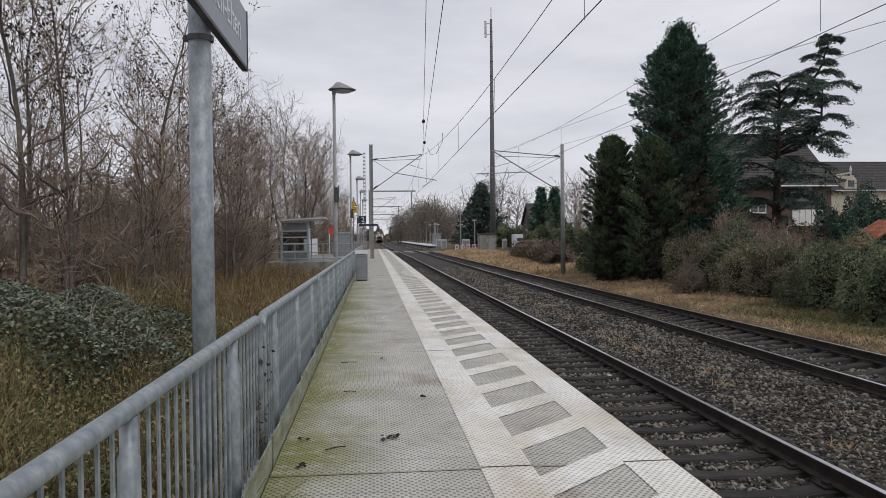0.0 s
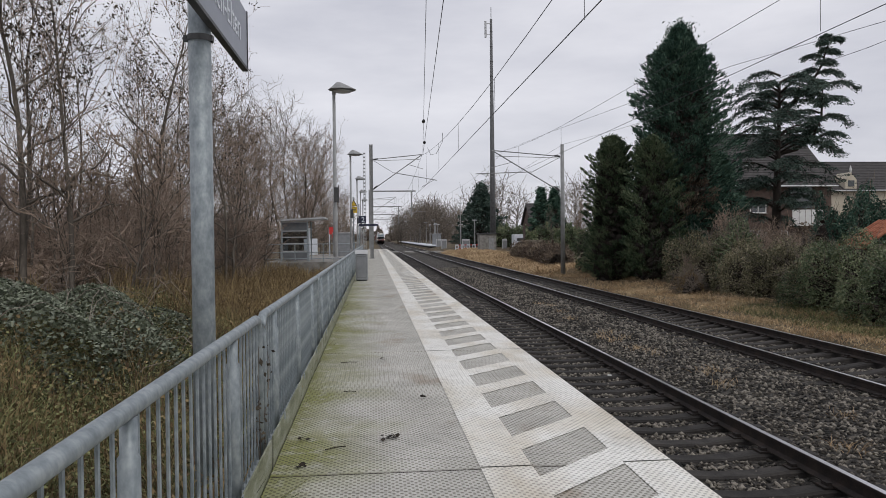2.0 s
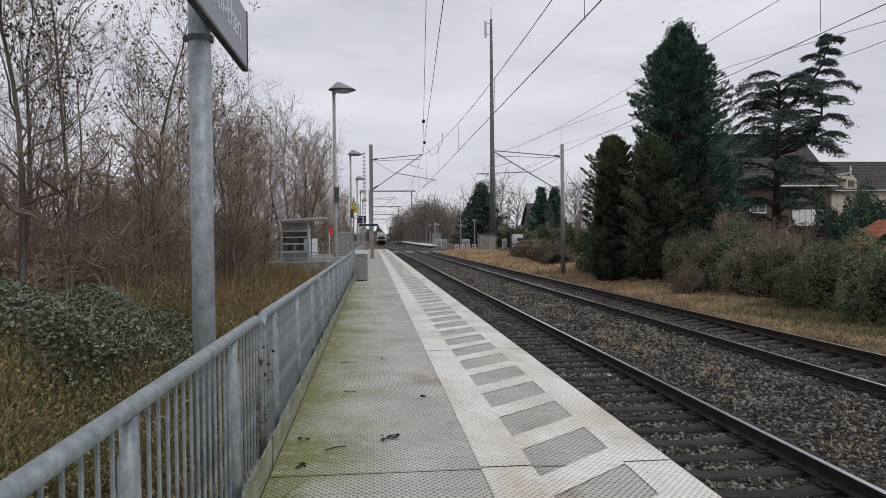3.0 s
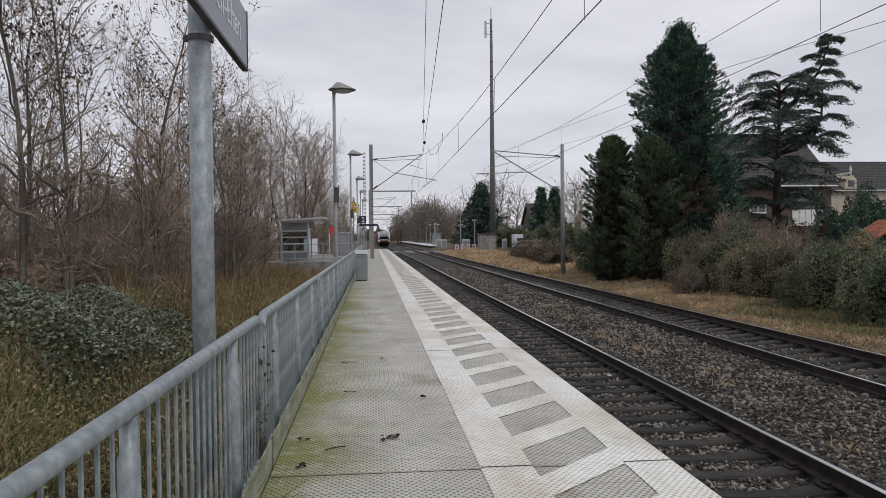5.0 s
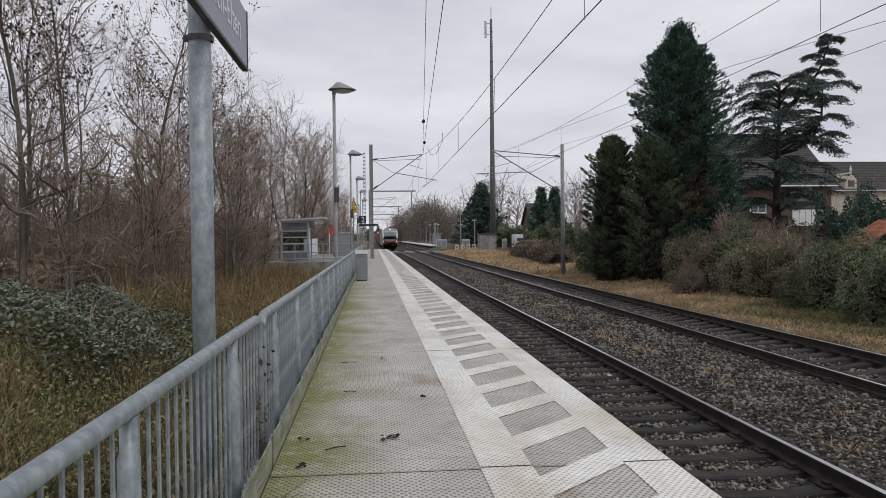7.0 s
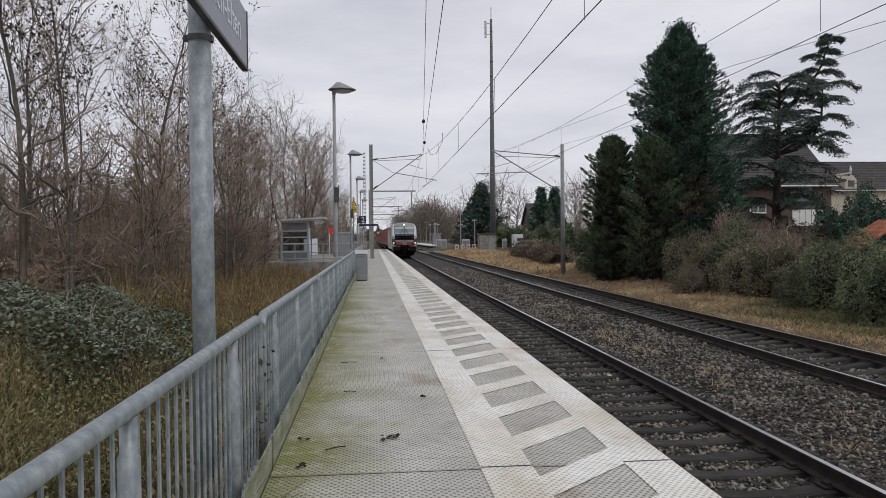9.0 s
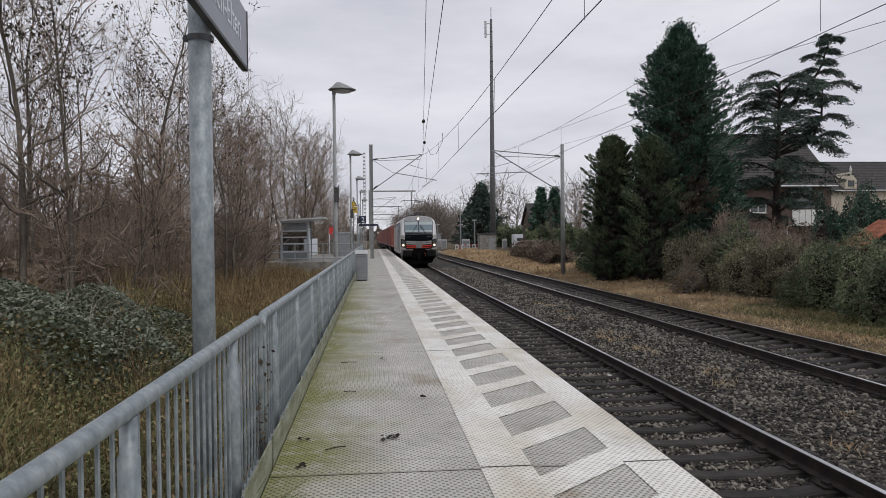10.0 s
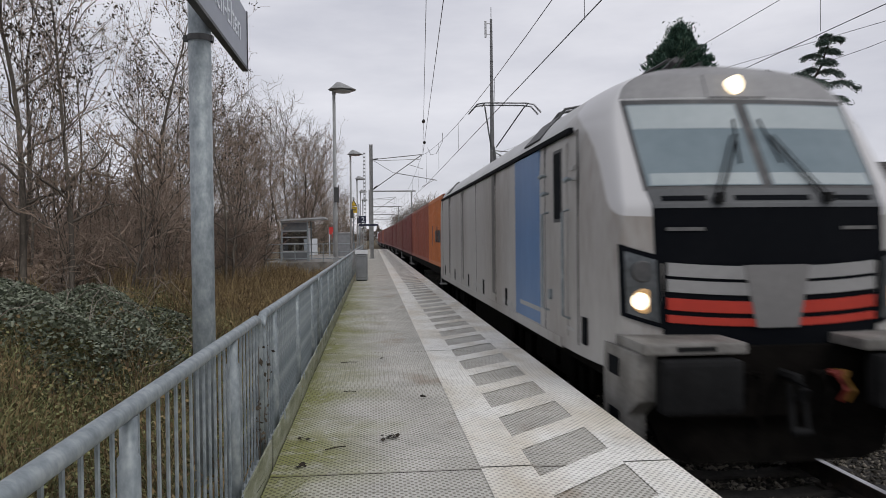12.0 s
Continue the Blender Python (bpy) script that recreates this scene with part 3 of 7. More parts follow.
def eased(edge, steps=6, rounds=5):
    """An edge of (x, z) with more points and its corners rounded."""
    t = np.linspace(0, len(edge) - 1, (len(edge) - 1) * steps + 1)
    p = np.stack([np.interp(t, range(len(edge)), [e[k] for e in edge]) for k in (0, 1)], 1)
    for _ in range(rounds):
        p[1:-1] = 0.25 * p[:-2] + 0.5 * p[1:-1] + 0.25 * p[2:]
    return p


def loco_body(th):
    face, full = eased(FACE_EDGE), eased(FULL_EDGE)
    half = len(face)
    rings, steps = [], 20
    nose = [(math.sin(0.5 * math.pi * k / steps) ** 1.15, 1.38 * (1 - math.cos(0.5 * math.pi * k / steps)) ** 1.0) for k in range(steps + 1)]
    for mix, where in nose + [(1.0, 16.6), (0.93, 17.2), (0.85, 17.45)]:
        ring = []
        for (fx, fz), (sx, sz) in zip(face, full):
            x, z = fx + (sx - fx) * mix, fz + (sz - fz) * mix
            ring.append((x, face_y(fx, fz) + where * (1 - 0.4 * float(np.interp(fz, [3.5, 3.75], [0, 1]))) if where < 1.4 else where, z))
        rings.append(ring + [(-x, y, z) for x, y, z in ring[-2::-1]])
    verts = [v for r in rings for v in r]
    k, faces, slots = len(rings[0]), [], []
    for r in range(len(rings) - 1):
        for j in range(k - 1):
            z, back = (rings[r][j][2] + rings[r][j + 1][2]) / 2, nose[min(r, steps)][1] if r < steps else 9
            faces.append((r * k + j, r * k + j + 1, (r + 1) * k + j + 1, (r + 1) * k + j))
            slots.append(1 if z > 3.93 else 2 if z > 3.5 and back > 1.3 else 0)
    # the face, row by row
    base = len(verts)
    cols = 12
    for x, z in face[:-1]:
        for i in range(cols + 1):
            xx = x - 2 * x * i / cols
            verts.append((xx, face_y(xx, z), z))
    for j in range(half - 2):
        for i in range(cols):
            a = base + j * (cols + 1) + i
            faces.append((a, a + 1, a + cols + 2, a + cols + 1))
            z = face[j][1]
            slots.append(1 if z > 3.68 else 0)
    top = base + (half - 2) * (cols + 1)
    faces.append(tuple(range(top, top + cols + 1)) + (half - 1,))
    slots.append(1)
    faces.append(tuple(range((len(rings) - 1) * k, len(rings) * k)))
    slots.append(0)
    me = mesh_of("body", verts, faces, [LOCO_BODY, LOCO_ROOF, LOCO_SILVER], smooth=False, slots=slots)
    bm = bmesh.new()
    bm.from_mesh(me)
    bmesh.ops.remove_doubles(bm, verts=bm.verts, dist=0.0015)
    bmesh.ops.recalc_face_normals(bm, faces=bm.faces)
    for f in bm.faces:
        f.smooth = True
    for e in bm.edges:
        e.smooth = len(e.link_faces) == 2 and e.calc_face_angle(0) < 0.6
    bm.to_mesh(me)
    bm.free()
    return part("body", me, None, th, "grey locomotive body with light cab corners")


def side_plate(y0, y1, z0, z1, out, mat, name, parent, label=""):
    """A thin plate on the flank that faces the platform."""
    return part(name, boxes((-1.5 - out, -1.49, y0, y1, z0, z1), bevel=min(0.008, out * 0.4)), mat, parent, label)


def build_loco():
    th = thing("locomotive", "grey electric locomotive with black face, red stripes and lit headlamps", "locomotive")
    body = loco_body(th)
    part("face_mask", face_patch(2.0, 2.53, (-1.10, -1.11), (1.10, 1.11), 0.010), LOCO_BLACK, body, "glossy black panel under the windscreen")
    part("wiper_deck", face_patch(2.53, 2.72, (-1.11, -1.13), (1.11, 1.13), 0.016), LOCO_DECK, body)
    part("wiper_slot", face_patch(2.60, 2.65, (-1.02, -1.02), (-0.62, -0.62), 0.022, 4, 2), LOCO_BLACK, body)
    part("wiper_slot", face_patch(2.60, 2.65, (-0.36, -0.36), (0.36, 0.36), 0.022, 4, 2), LOCO_BLACK, body)
    part("wiper_slot", face_patch(2.60, 2.65, (0.62, 0.62), (1.02, 1.02), 0.022, 4, 2), LOCO_BLACK, body)
    ws = part("windscreen", face_patch(2.70, 3.70, (-1.15, -1.17), (1.15, 1.17), 0.008), STEEL_DARK, body, "wide split windscreen in a dark frame")
    for s in (-1, 1):
        a, b = sorted((s * 0.05, s * 1.11)), sorted((s * 0.05, s * 1.13))
        part("pane", face_patch(2.75, 3.64, (a[0], b[0]), (a[1], b[1]), 0.014), LOCO_PANE, ws, "opaque windscreen pane, sky reflection put into its blue-grey colour")
        a, b = sorted((s * 0.06, s * 1.115)), sorted((s * 0.06, s * 1.12))
        part("sun_blind", face_patch(3.36, 3.63, (a[0], b[0]), (a[1], b[1]), 0.017), LOCO_BLIND_AND_GLARE, ws)
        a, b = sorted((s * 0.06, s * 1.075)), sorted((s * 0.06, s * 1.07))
        # pale strip that paints a dashboard reflection onto the pane
        part("dash_reflection", face_patch(2.76, 2.88, (a[0], b[0]), (a[1], b[1]), 0.017, 6, 2), LOCO_BLIND_AND_GLARE, ws)
        pts = [(s * 0.50, 2.62), (s * 0.32, 2.95), (s * 0.15, 3.28)]
        part("wiper", tubes(([(x, face_y(x, z) - 0.05, z) for x, z in pts], 0.012), ([(x + s * 0.06, face_y(x, z) - 0.045, z) for x, z in pts], 0.008),
                            ([(x, face_y(x, z) - 0.035, z) for x, z in ((s * 0.13, 3.46), (s * 0.20, 2.98))], 0.009), ([(s * 0.52, face_y(0.5, 2.6) - 0.05, 2.58), (s * 0.52, face_y(0.5, 2.6) - 0.05, 2.67)], 0.05)), UNDER_GREY, body)
        # stripes beside the centre piece
        for z0, z1, mt in ((1.845, 1.965, LOCO_STRIPE), (1.70, 1.815, LOCO_STRIPE), (1.535, 1.645, LOCO_RED), (1.42, 1.49, LOCO_RED)):
            mid = 0.29 - (1.97 - z0) * 0.18
            a = sorted((s * mid, s * 1.0))
            part("stripe", face_patch(z0, z1, (a[0], a[0]), (a[1], a[1]), 0.02, 8, 2, 0.045), mt, body)
        a = sorted((s * 1.03, s * 1.40))
        b = sorted((s * 1.06, s * 1.42))
        hl = part("headlamp", face_patch(1.27, 1.93, (a[0], b[0]), (a[1], b[1]), 0.022, 4, 6, 0.13), LOCO_BLACK, body, "angular lit headlamp in a black frame")
        a, b = sorted((s * 1.07, s * 1.36)), sorted((s * 1.10, s * 1.38))
        part("lens_tray", face_patch(1.31, 1.88, (a[0], b[0]), (a[1], b[1]), 0.03, 4, 6, 0.13), LAMP_DARK, hl)
        part("lit_lamp", disc(bmesh.new(), s * 1.245, 1.66, 0.08, 0.055), LAMP_WARM, hl, "bright warm headlamp")
        # added glowing disc, no lamp of its own: the headlamp's reflected halo
        part("side_lamp", disc(bmesh.new(), s * 1.205, 1.66, 0.115, 0.040), HALO_AMBER, hl, "dim glowing amber disc standing for the headlamp's reflection")
        part("upper_lamp", disc(bmesh.new(), s * 1.22, 1.93, 0.10, 0.045), STEEL_DARK, hl)
        a = sorted((s * 1.0, s * 0.66))
        part("plate_text", face_patch(2.31, 2.345, (a[0], a[0]), (a[1], a[1]), 0.022, 4, 1), DIM_MARK, body)
        # buffer beam and steps
        x0, x1 = sorted((s * 0.52, s * 1.42))
        part("step_cover", boxes((x0, x1, -0.52, 0.25, 1.25, 1.35), bevel=0.02), LOCO_STEP, th)
        part("step_text", boxes((x0 + 0.28, x1 - 0.28, -0.526, -0.51, 1.28, 1.32)), UNDER_GREY, th)
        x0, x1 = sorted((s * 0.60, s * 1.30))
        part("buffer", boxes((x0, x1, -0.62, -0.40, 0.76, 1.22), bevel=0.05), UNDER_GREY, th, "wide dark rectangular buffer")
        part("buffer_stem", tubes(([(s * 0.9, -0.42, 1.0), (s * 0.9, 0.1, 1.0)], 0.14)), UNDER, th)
        x0, x1 = sorted((s * 1.28, s * 1.45))
        side = bmesh.new()
        prism(side, [(x0, -0.42, 1.25), (x0, -0.42, 0.85), (x0, -0.15, 0.68), (x0, -0.15, 0.38), (x0, 0.5, 0.38), (x0, 0.5, 1.25)], (x1 - x0, 0, 0))
        st = part("footstep", side, LOCO_STEP, th, "grey step box below the cab corner")
        # the step openings are solid black boxes that paint the shade inside them
        for z in (0.5, 0.98):
            part("step_hole", boxes((x0 - 0.004, x1 + 0.004, 0.05, 0.35, z, z + 0.17)), LOCO_BLACK, st)
    part("centre_piece", face_patch(1.41, 1.98, (-0.20, -0.31), (0.20, 0.31), 0.03, 8, 4), LOCO_MID, body, "grey tapering panel between the stripes")
    part("lower_mask", face_patch(1.02, 2.02, (-1.03, -1.03), (1.03, 1.03), 0.008), LOCO_BLACK, body)
    part("lamp_box", face_patch(3.72, 3.95, (-0.30, -0.27), (0.30, 0.27), 0.02), LOCO_ROOF, body)
    part("top_lamp", disc(bmesh.new(), 0.0, 3.83, 0.085, 0.10, 0.12), LAMP_WARM, body, "bright warm top headlamp")
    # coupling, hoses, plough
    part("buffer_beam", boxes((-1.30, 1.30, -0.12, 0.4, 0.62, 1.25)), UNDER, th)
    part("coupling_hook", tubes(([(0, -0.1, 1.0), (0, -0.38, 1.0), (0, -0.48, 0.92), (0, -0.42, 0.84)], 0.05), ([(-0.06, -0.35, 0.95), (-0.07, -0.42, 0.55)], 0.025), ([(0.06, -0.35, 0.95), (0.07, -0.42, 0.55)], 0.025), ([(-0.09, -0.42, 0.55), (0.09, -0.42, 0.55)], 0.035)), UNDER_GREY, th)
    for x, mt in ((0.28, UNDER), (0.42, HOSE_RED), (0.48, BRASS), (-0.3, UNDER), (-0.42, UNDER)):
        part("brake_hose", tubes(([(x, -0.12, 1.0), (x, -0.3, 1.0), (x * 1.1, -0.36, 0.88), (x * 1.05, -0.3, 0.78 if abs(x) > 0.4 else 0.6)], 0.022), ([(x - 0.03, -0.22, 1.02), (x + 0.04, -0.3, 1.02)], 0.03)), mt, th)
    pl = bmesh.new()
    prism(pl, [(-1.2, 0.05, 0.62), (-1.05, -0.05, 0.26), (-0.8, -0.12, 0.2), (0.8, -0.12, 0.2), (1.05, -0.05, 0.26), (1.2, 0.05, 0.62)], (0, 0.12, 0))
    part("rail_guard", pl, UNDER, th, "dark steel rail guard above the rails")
    # flank
    side_plate(3.0, 4.65, 1.12, 3.44, 0.005, LOCO_BLUE, "blue_panel", body, "blue livery panel on the flank")
    for y0, y1 in ((6.6, 6.9), (11.2, 11.4), (14.4, 14.6)):
        side_plate(y0, y1, 1.25, 3.43, 0.004, LOCO_STAIN, "soot_streak", body)
    for s in (-1, 1):
        part("gutter", boxes((s * 1.5 - 0.03, s * 1.5 + 0.03, 1.45, 16.6, 3.45, 3.51), bevel=0.008), LOCO_BLACK, body)
        part("skirt", boxes((s * 1.5 - 0.012, s * 1.5 + 0.012, 1.9, 16.9, 0.98, 1.10)), LOCO_GREY, body)
    door = side_plate(1.62, 2.45, 1.15, 3.36, 0.012, LOCO_GREY, "cab_door", body, "narrow cab door with a dark window")
    part("door_window", boxes((-1.522, -1.49, 1.85, 2.16, 2.48, 3.28), bevel=0.006), LOCO_BLACK, door)
    part("window_frame", boxes((-1.518, -1.49, 1.81, 2.20, 2.44, 3.32), bevel=0.006), STEEL_DARK, door)
    for y in (1.55, 2.53):
        part("grab_rail", tubes(([(-1.5, y, 1.35), (-1.58, y, 1.38), (-1.58, y, 2.55), (-1.5, y, 2.58)], 0.016)), GALV, door)
    part("door_handle", boxes((-1.55, -1.5, 2.30, 2.40, 1.5, 1.62), bevel=0.01), GALV, door)
    for y, z in ((2.62, 3.05), (1.42, 2.92), (2.5, 2.82)):
        part("mirror", tubes(([(-1.5, y, z), (-1.57, y - 0.02, z), (-1.60, y - 0.02, z - 0.03)], [0.015, 0.03, 0.03])), GALV, body)
    for y0, y1, z0, z1 in ((1.32, 1.48, 3.02, 3.07), (1.30, 1.46, 2.90, 2.94), (1.4, 2.4, 1.22, 1.26), (3.0, 4.3, 1.28, 1.34), (5.0, 5.8, 1.16, 1.24), (8.2, 9.4, 1.2, 1.3), (12.0, 12.6, 1.2, 1.28)):
        side_plate(y0, y1, z0, z1, 0.008, MARK, "marking_bar", body)
    for y in (0.9, 5.4, 7.9, 10.2, 13.0, 15.6):
        side_plate(y, y + 0.16, 1.14, 1.42, 0.01, LOCO_BLACK, "flank_hatch", body)
    for y in (1.2, 2.7, 4.6, 6.5, 9.0, 11.6, 14.2, 16.4):
        side_plate(y, y + 0.02, 1.1, 3.45, 0.003, UNDER_GREY, "panel_joint", body)
    # roof gear
    for y0, y1 in ((3.3, 4.3), (14.9, 15.7)):
        for s in (-1, 1):
            gr = bmesh.new()
            prism(gr, [(s * 1.40, y0, 3.60), (s * 1.40, y1, 3.60), (s * 1.12, y1, 3.88), (s * 1.12, y0, 3.88)], (s * 0.035, 0, 0.035))
            part("roof_grille", gr, STEEL_DARK, body, "dark slanted roof grille")
    part("roof_duct", boxes((-0.55, 0.55, 4.2, 13.2, 4.05, 4.17), bevel=0.03), LOCO_ROOF, body)
    for y in (2.2, 3.0, 5.2, 7.1, 9.3, 11.5):
        part("insulator", tubes(([(0.3, y, 4.03), (0.3, y, 4.10), (0.3, y, 4.12), (0.3, y, 4.26), (0.3, y, 4.33)], [0.09, 0.09, 0.05, 0.07, 0.03])), HOSE_RED if y > 8 else STEEL_DARK, body)
    part("roof_conductor", tubes(([(0.3, 2.2, 4.36), (0.3, 6, 4.38), (0.3, 14.8, 4.36)], 0.02)), STEEL_DARK, body)
    for y, h in ((15.2, 6.12), (3.7, 4.22)):
        pg = thing("pantograph", "raised single-arm pantograph touching the wire" if h > 5 else "lowered folded pantograph on the roof", "")
        pg.parent = body
        head = y - 1.35 if h > 5 else y + 0.9
        k = (0.0, y + 0.55, (4.2 + h) / 2 - 0.1) if h > 5 else (0.0, y - 1.5, 4.40)
        pg_base = [([(-0.45, y - 0.5, 4.16), (-0.45, y + 0.5, 4.16), (0.45, y + 0.5, 4.16), (0.45, y - 0.5, 4.16), (-0.45, y - 0.5, 4.16)], 0.03), ([(0, y, 4.16), k], 0.04), ([(-0.08, k[1], k[2]), (-0.55, head, h - 0.08)], 0.02), ([(0.08, k[1], k[2]), (0.55, head, h - 0.08)], 0.02), ([(0, y + 0.25, 4.16), (0, k[1] + 0.12, k[2] - 0.1)], 0.02)]
        for dy in (-0.18, 0.18):
            pg_base.append(([(-0.98, head + dy, h - 0.28), (-0.78, head + dy, h - 0.04), (-0.55, head + dy, h), (0.55, head + dy, h), (0.78, head + dy, h - 0.04), (0.98, head + dy, h - 0.28)], 0.022))
        pg_base += [([(s, head - 0.18, h - 0.04), (s, head + 0.18, h - 0.04)], 0.018) for s in (-0.6, 0.6)]
        m = tubes(*pg_base, sides=6)
        part("arm_frame", m, STEEL_DARK, pg)
    # bogies and wheels
    for y in (3.6, 13.6):
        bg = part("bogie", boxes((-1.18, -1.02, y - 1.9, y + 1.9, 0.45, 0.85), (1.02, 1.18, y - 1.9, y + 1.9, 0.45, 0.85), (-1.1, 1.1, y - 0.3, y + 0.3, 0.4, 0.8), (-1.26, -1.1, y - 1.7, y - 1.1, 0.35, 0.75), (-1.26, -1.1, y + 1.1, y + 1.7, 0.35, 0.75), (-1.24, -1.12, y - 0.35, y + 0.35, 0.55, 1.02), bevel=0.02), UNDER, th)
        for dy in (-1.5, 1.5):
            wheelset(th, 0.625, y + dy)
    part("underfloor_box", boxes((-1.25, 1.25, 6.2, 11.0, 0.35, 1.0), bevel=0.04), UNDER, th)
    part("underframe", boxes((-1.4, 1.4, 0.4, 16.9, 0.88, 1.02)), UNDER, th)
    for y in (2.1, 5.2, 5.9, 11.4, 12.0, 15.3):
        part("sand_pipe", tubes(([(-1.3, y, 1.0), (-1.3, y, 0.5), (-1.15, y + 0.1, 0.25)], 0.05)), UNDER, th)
    # the upper body is a little lower than drawn above
    for o in th.children_recursive:
        if o.type == "MESH":
            for v in o.data.vertices:
                if v.co.z > 2.0:
                    v.co.z = float(np.interp(v.co.z, [2.0, 3.7, 4.06, 4.4, 6.2], [2.0, 3.62, 4.03, 4.37, 5.98]))
    return th


def wheelset(parent, r, along):
    """An axle with two wheels at its place under the vehicle."""
    bm = bmesh.new()
    tube(bm, [(-0.95, 0, 0), (0.95, 0, 0)], 0.09, 8)
    for s in (-1, 1):
        tube(bm, [(s * 0.68, 0, 0), (s * 0.70, 0, 0), (s * 0.71, 0, 0), (s * 0.82, 0, 0), (s * 0.825, 0, 0), (s * 0.80, 0, 0)], [r * 0.6, r + 0.03, r, r - 0.005, r * 0.86, r * 0.82], 20)
        for k in range(4):
            a = k * math.pi / 2
            box(bm, s * 0.79, s * 0.83, math.cos(a) * r * 0.4 - 0.05, math.cos(a) * r * 0.4 + 0.05, math.sin(a) * r * 0.4 - 0.05, math.sin(a) * r * 0.4 + 0.05)
    ob = part("wheelset", bm, UNDER, parent)
    ob.location = (0, along, r)
    return ob


def build_wagon(length):
    """A low container wagon; its front end is at y = 0."""
    th = thing("container_wagon", "dark flat container wagon with bogies", "wagon", group="container wagons")
    part("side_beam", boxes((-1.22, -1.08, 0.35, length - 0.35, 0.92, 1.16)), UNDER, th)
    part("side_beam", boxes((1.08, 1.22, 0.35, length - 0.35, 0.92, 1.16)), UNDER, th)
    for y in np.arange(0.35, length - 0.4, 2.2):
        part("cross_beam", boxes((-1.1, 1.1, y, y + 0.18, 0.95, 1.12)), UNDER, th)
    for y0 in (0.0, length):
        for s in (-1, 1):
            d = 0.35 if y0 == 0 else -0.35
            part("buffer", tubes(([(s * 0.875, y0 + d, 1.03), (s * 0.875, y0 + d * 0.2, 1.03), (s * 0.875, y0 + d * 0.19, 1.03), (s * 0.875, y0, 1.03)], [0.08, 0.08, 0.23, 0.23]), sides=12), UNDER_GREY, th)
        part("step", boxes((-1.34, -1.1, y0 + d * 2 - 0.15, y0 + d * 2 + 0.15, 0.62, 0.66), (-1.32, -1.29, y0 + d * 2 - 0.14, y0 + d * 2 - 0.11, 0.62, 1.1)), MARK, th, "pale shunter's step")
    for y in (2.0, length - 2.0):
        part("bogie", boxes((-1.12, -0.98, y - 1.3, y + 1.3, 0.4, 0.72), (0.98, 1.12, y - 1.3, y + 1.3, 0.4, 0.72), (-1.0, 1.0, y - 0.25, y + 0.25, 0.45, 0.9), (-1.2, -1.05, y - 1.1, y - 0.7, 0.3, 0.62), (-1.2, -1.05, y + 0.7, y + 1.1, 0.3, 0.62)), UNDER, th)
        for dy in (-0.9, 0.9):
            wheelset(th, 0.46, y + dy)
    return th


def container_paint(name, c):
    return material(name, [tuple(v * 0.78 for v in c), c, tuple(min(v * 1.18, 1) for v in c)], 0.55, 0, 0.6, 14, 0.1, 0.003, stretch=(1, 1, 0.3))


def build_container(length, mat, label, high=2.6):
    """A box container with corrugated sides; its front end is at y = 0, its floor at z = 0."""
    th = thing("shipping_container", label, "container", group="shipping containers")
    w = 1.219
    verts, faces = [], []
    for s in (-1, 1):
        y, row, verts, faces = 0.12, [], [], []
        while y < length - 0.12:
            row += [(y, 0), (y + 0.07, 0), (y + 0.105, 0.036), (y + 0.20, 0.036), (y + 0.235, 0)]
            y += 0.275
        row.append((length - 0.12, 0))
        for y, d in row:
            verts += [(s * (w - 0.012 - d), y, 0.14), (s * (w - 0.012 - d), y, high - 0.1)]
        for i in range(len(row) - 1):
            faces.append((2 * i, 2 * i + 1, 2 * i + 3, 2 * i + 2))
        part("side_sheet", mesh_of("side_sheet", verts, faces, mat), None, th, "corrugated side sheet")
    part("roof", boxes((-w + 0.02, w - 0.02, 0.05, length - 0.05, high - 0.06, high - 0.01)), mat, th)
    part("base_frame", boxes((-w, -w + 0.08, 0, length, 0, 0.15), (w - 0.08, w, 0, length, 0, 0.15), (-w, w, 0, 0.1, 0, 0.15), (-w, w, length - 0.1, length, 0, 0.15), bevel=0.008), mat, th)
    part("top_frame", boxes((-w, -w + 0.06, 0, length, high - 0.12, high), (w - 0.06, w, 0, length, high - 0.12, high), (-w, w, 0, 0.08, high - 0.12, high), (-w, w, length - 0.08, length, high - 0.12, high), bevel=0.008), mat, th)
    for s in (-1, 1):
        for y in (0.0, length - 0.14):
            part("corner_post", boxes((s * w - (0.14 if s > 0 else 0), s * w + (0.14 if s < 0 else 0), y, y + 0.14, 0, high), bevel=0.01), mat, th)
    part("end_wall", boxes(*[(-1.05 + 0.262 * i, -1.05 + 0.262 * i + 0.14, 0.02, 0.06, 0.16, high - 0.12) for i in range(8)], (-1.1, 1.1, 0.06, 0.08, 0.15, high - 0.1)), mat, th)
    part("end_wall", boxes((-1.1, 1.1, length - 0.08, length - 0.04, 0.15, high - 0.1)), mat, th)
    return th


TRAIN = []


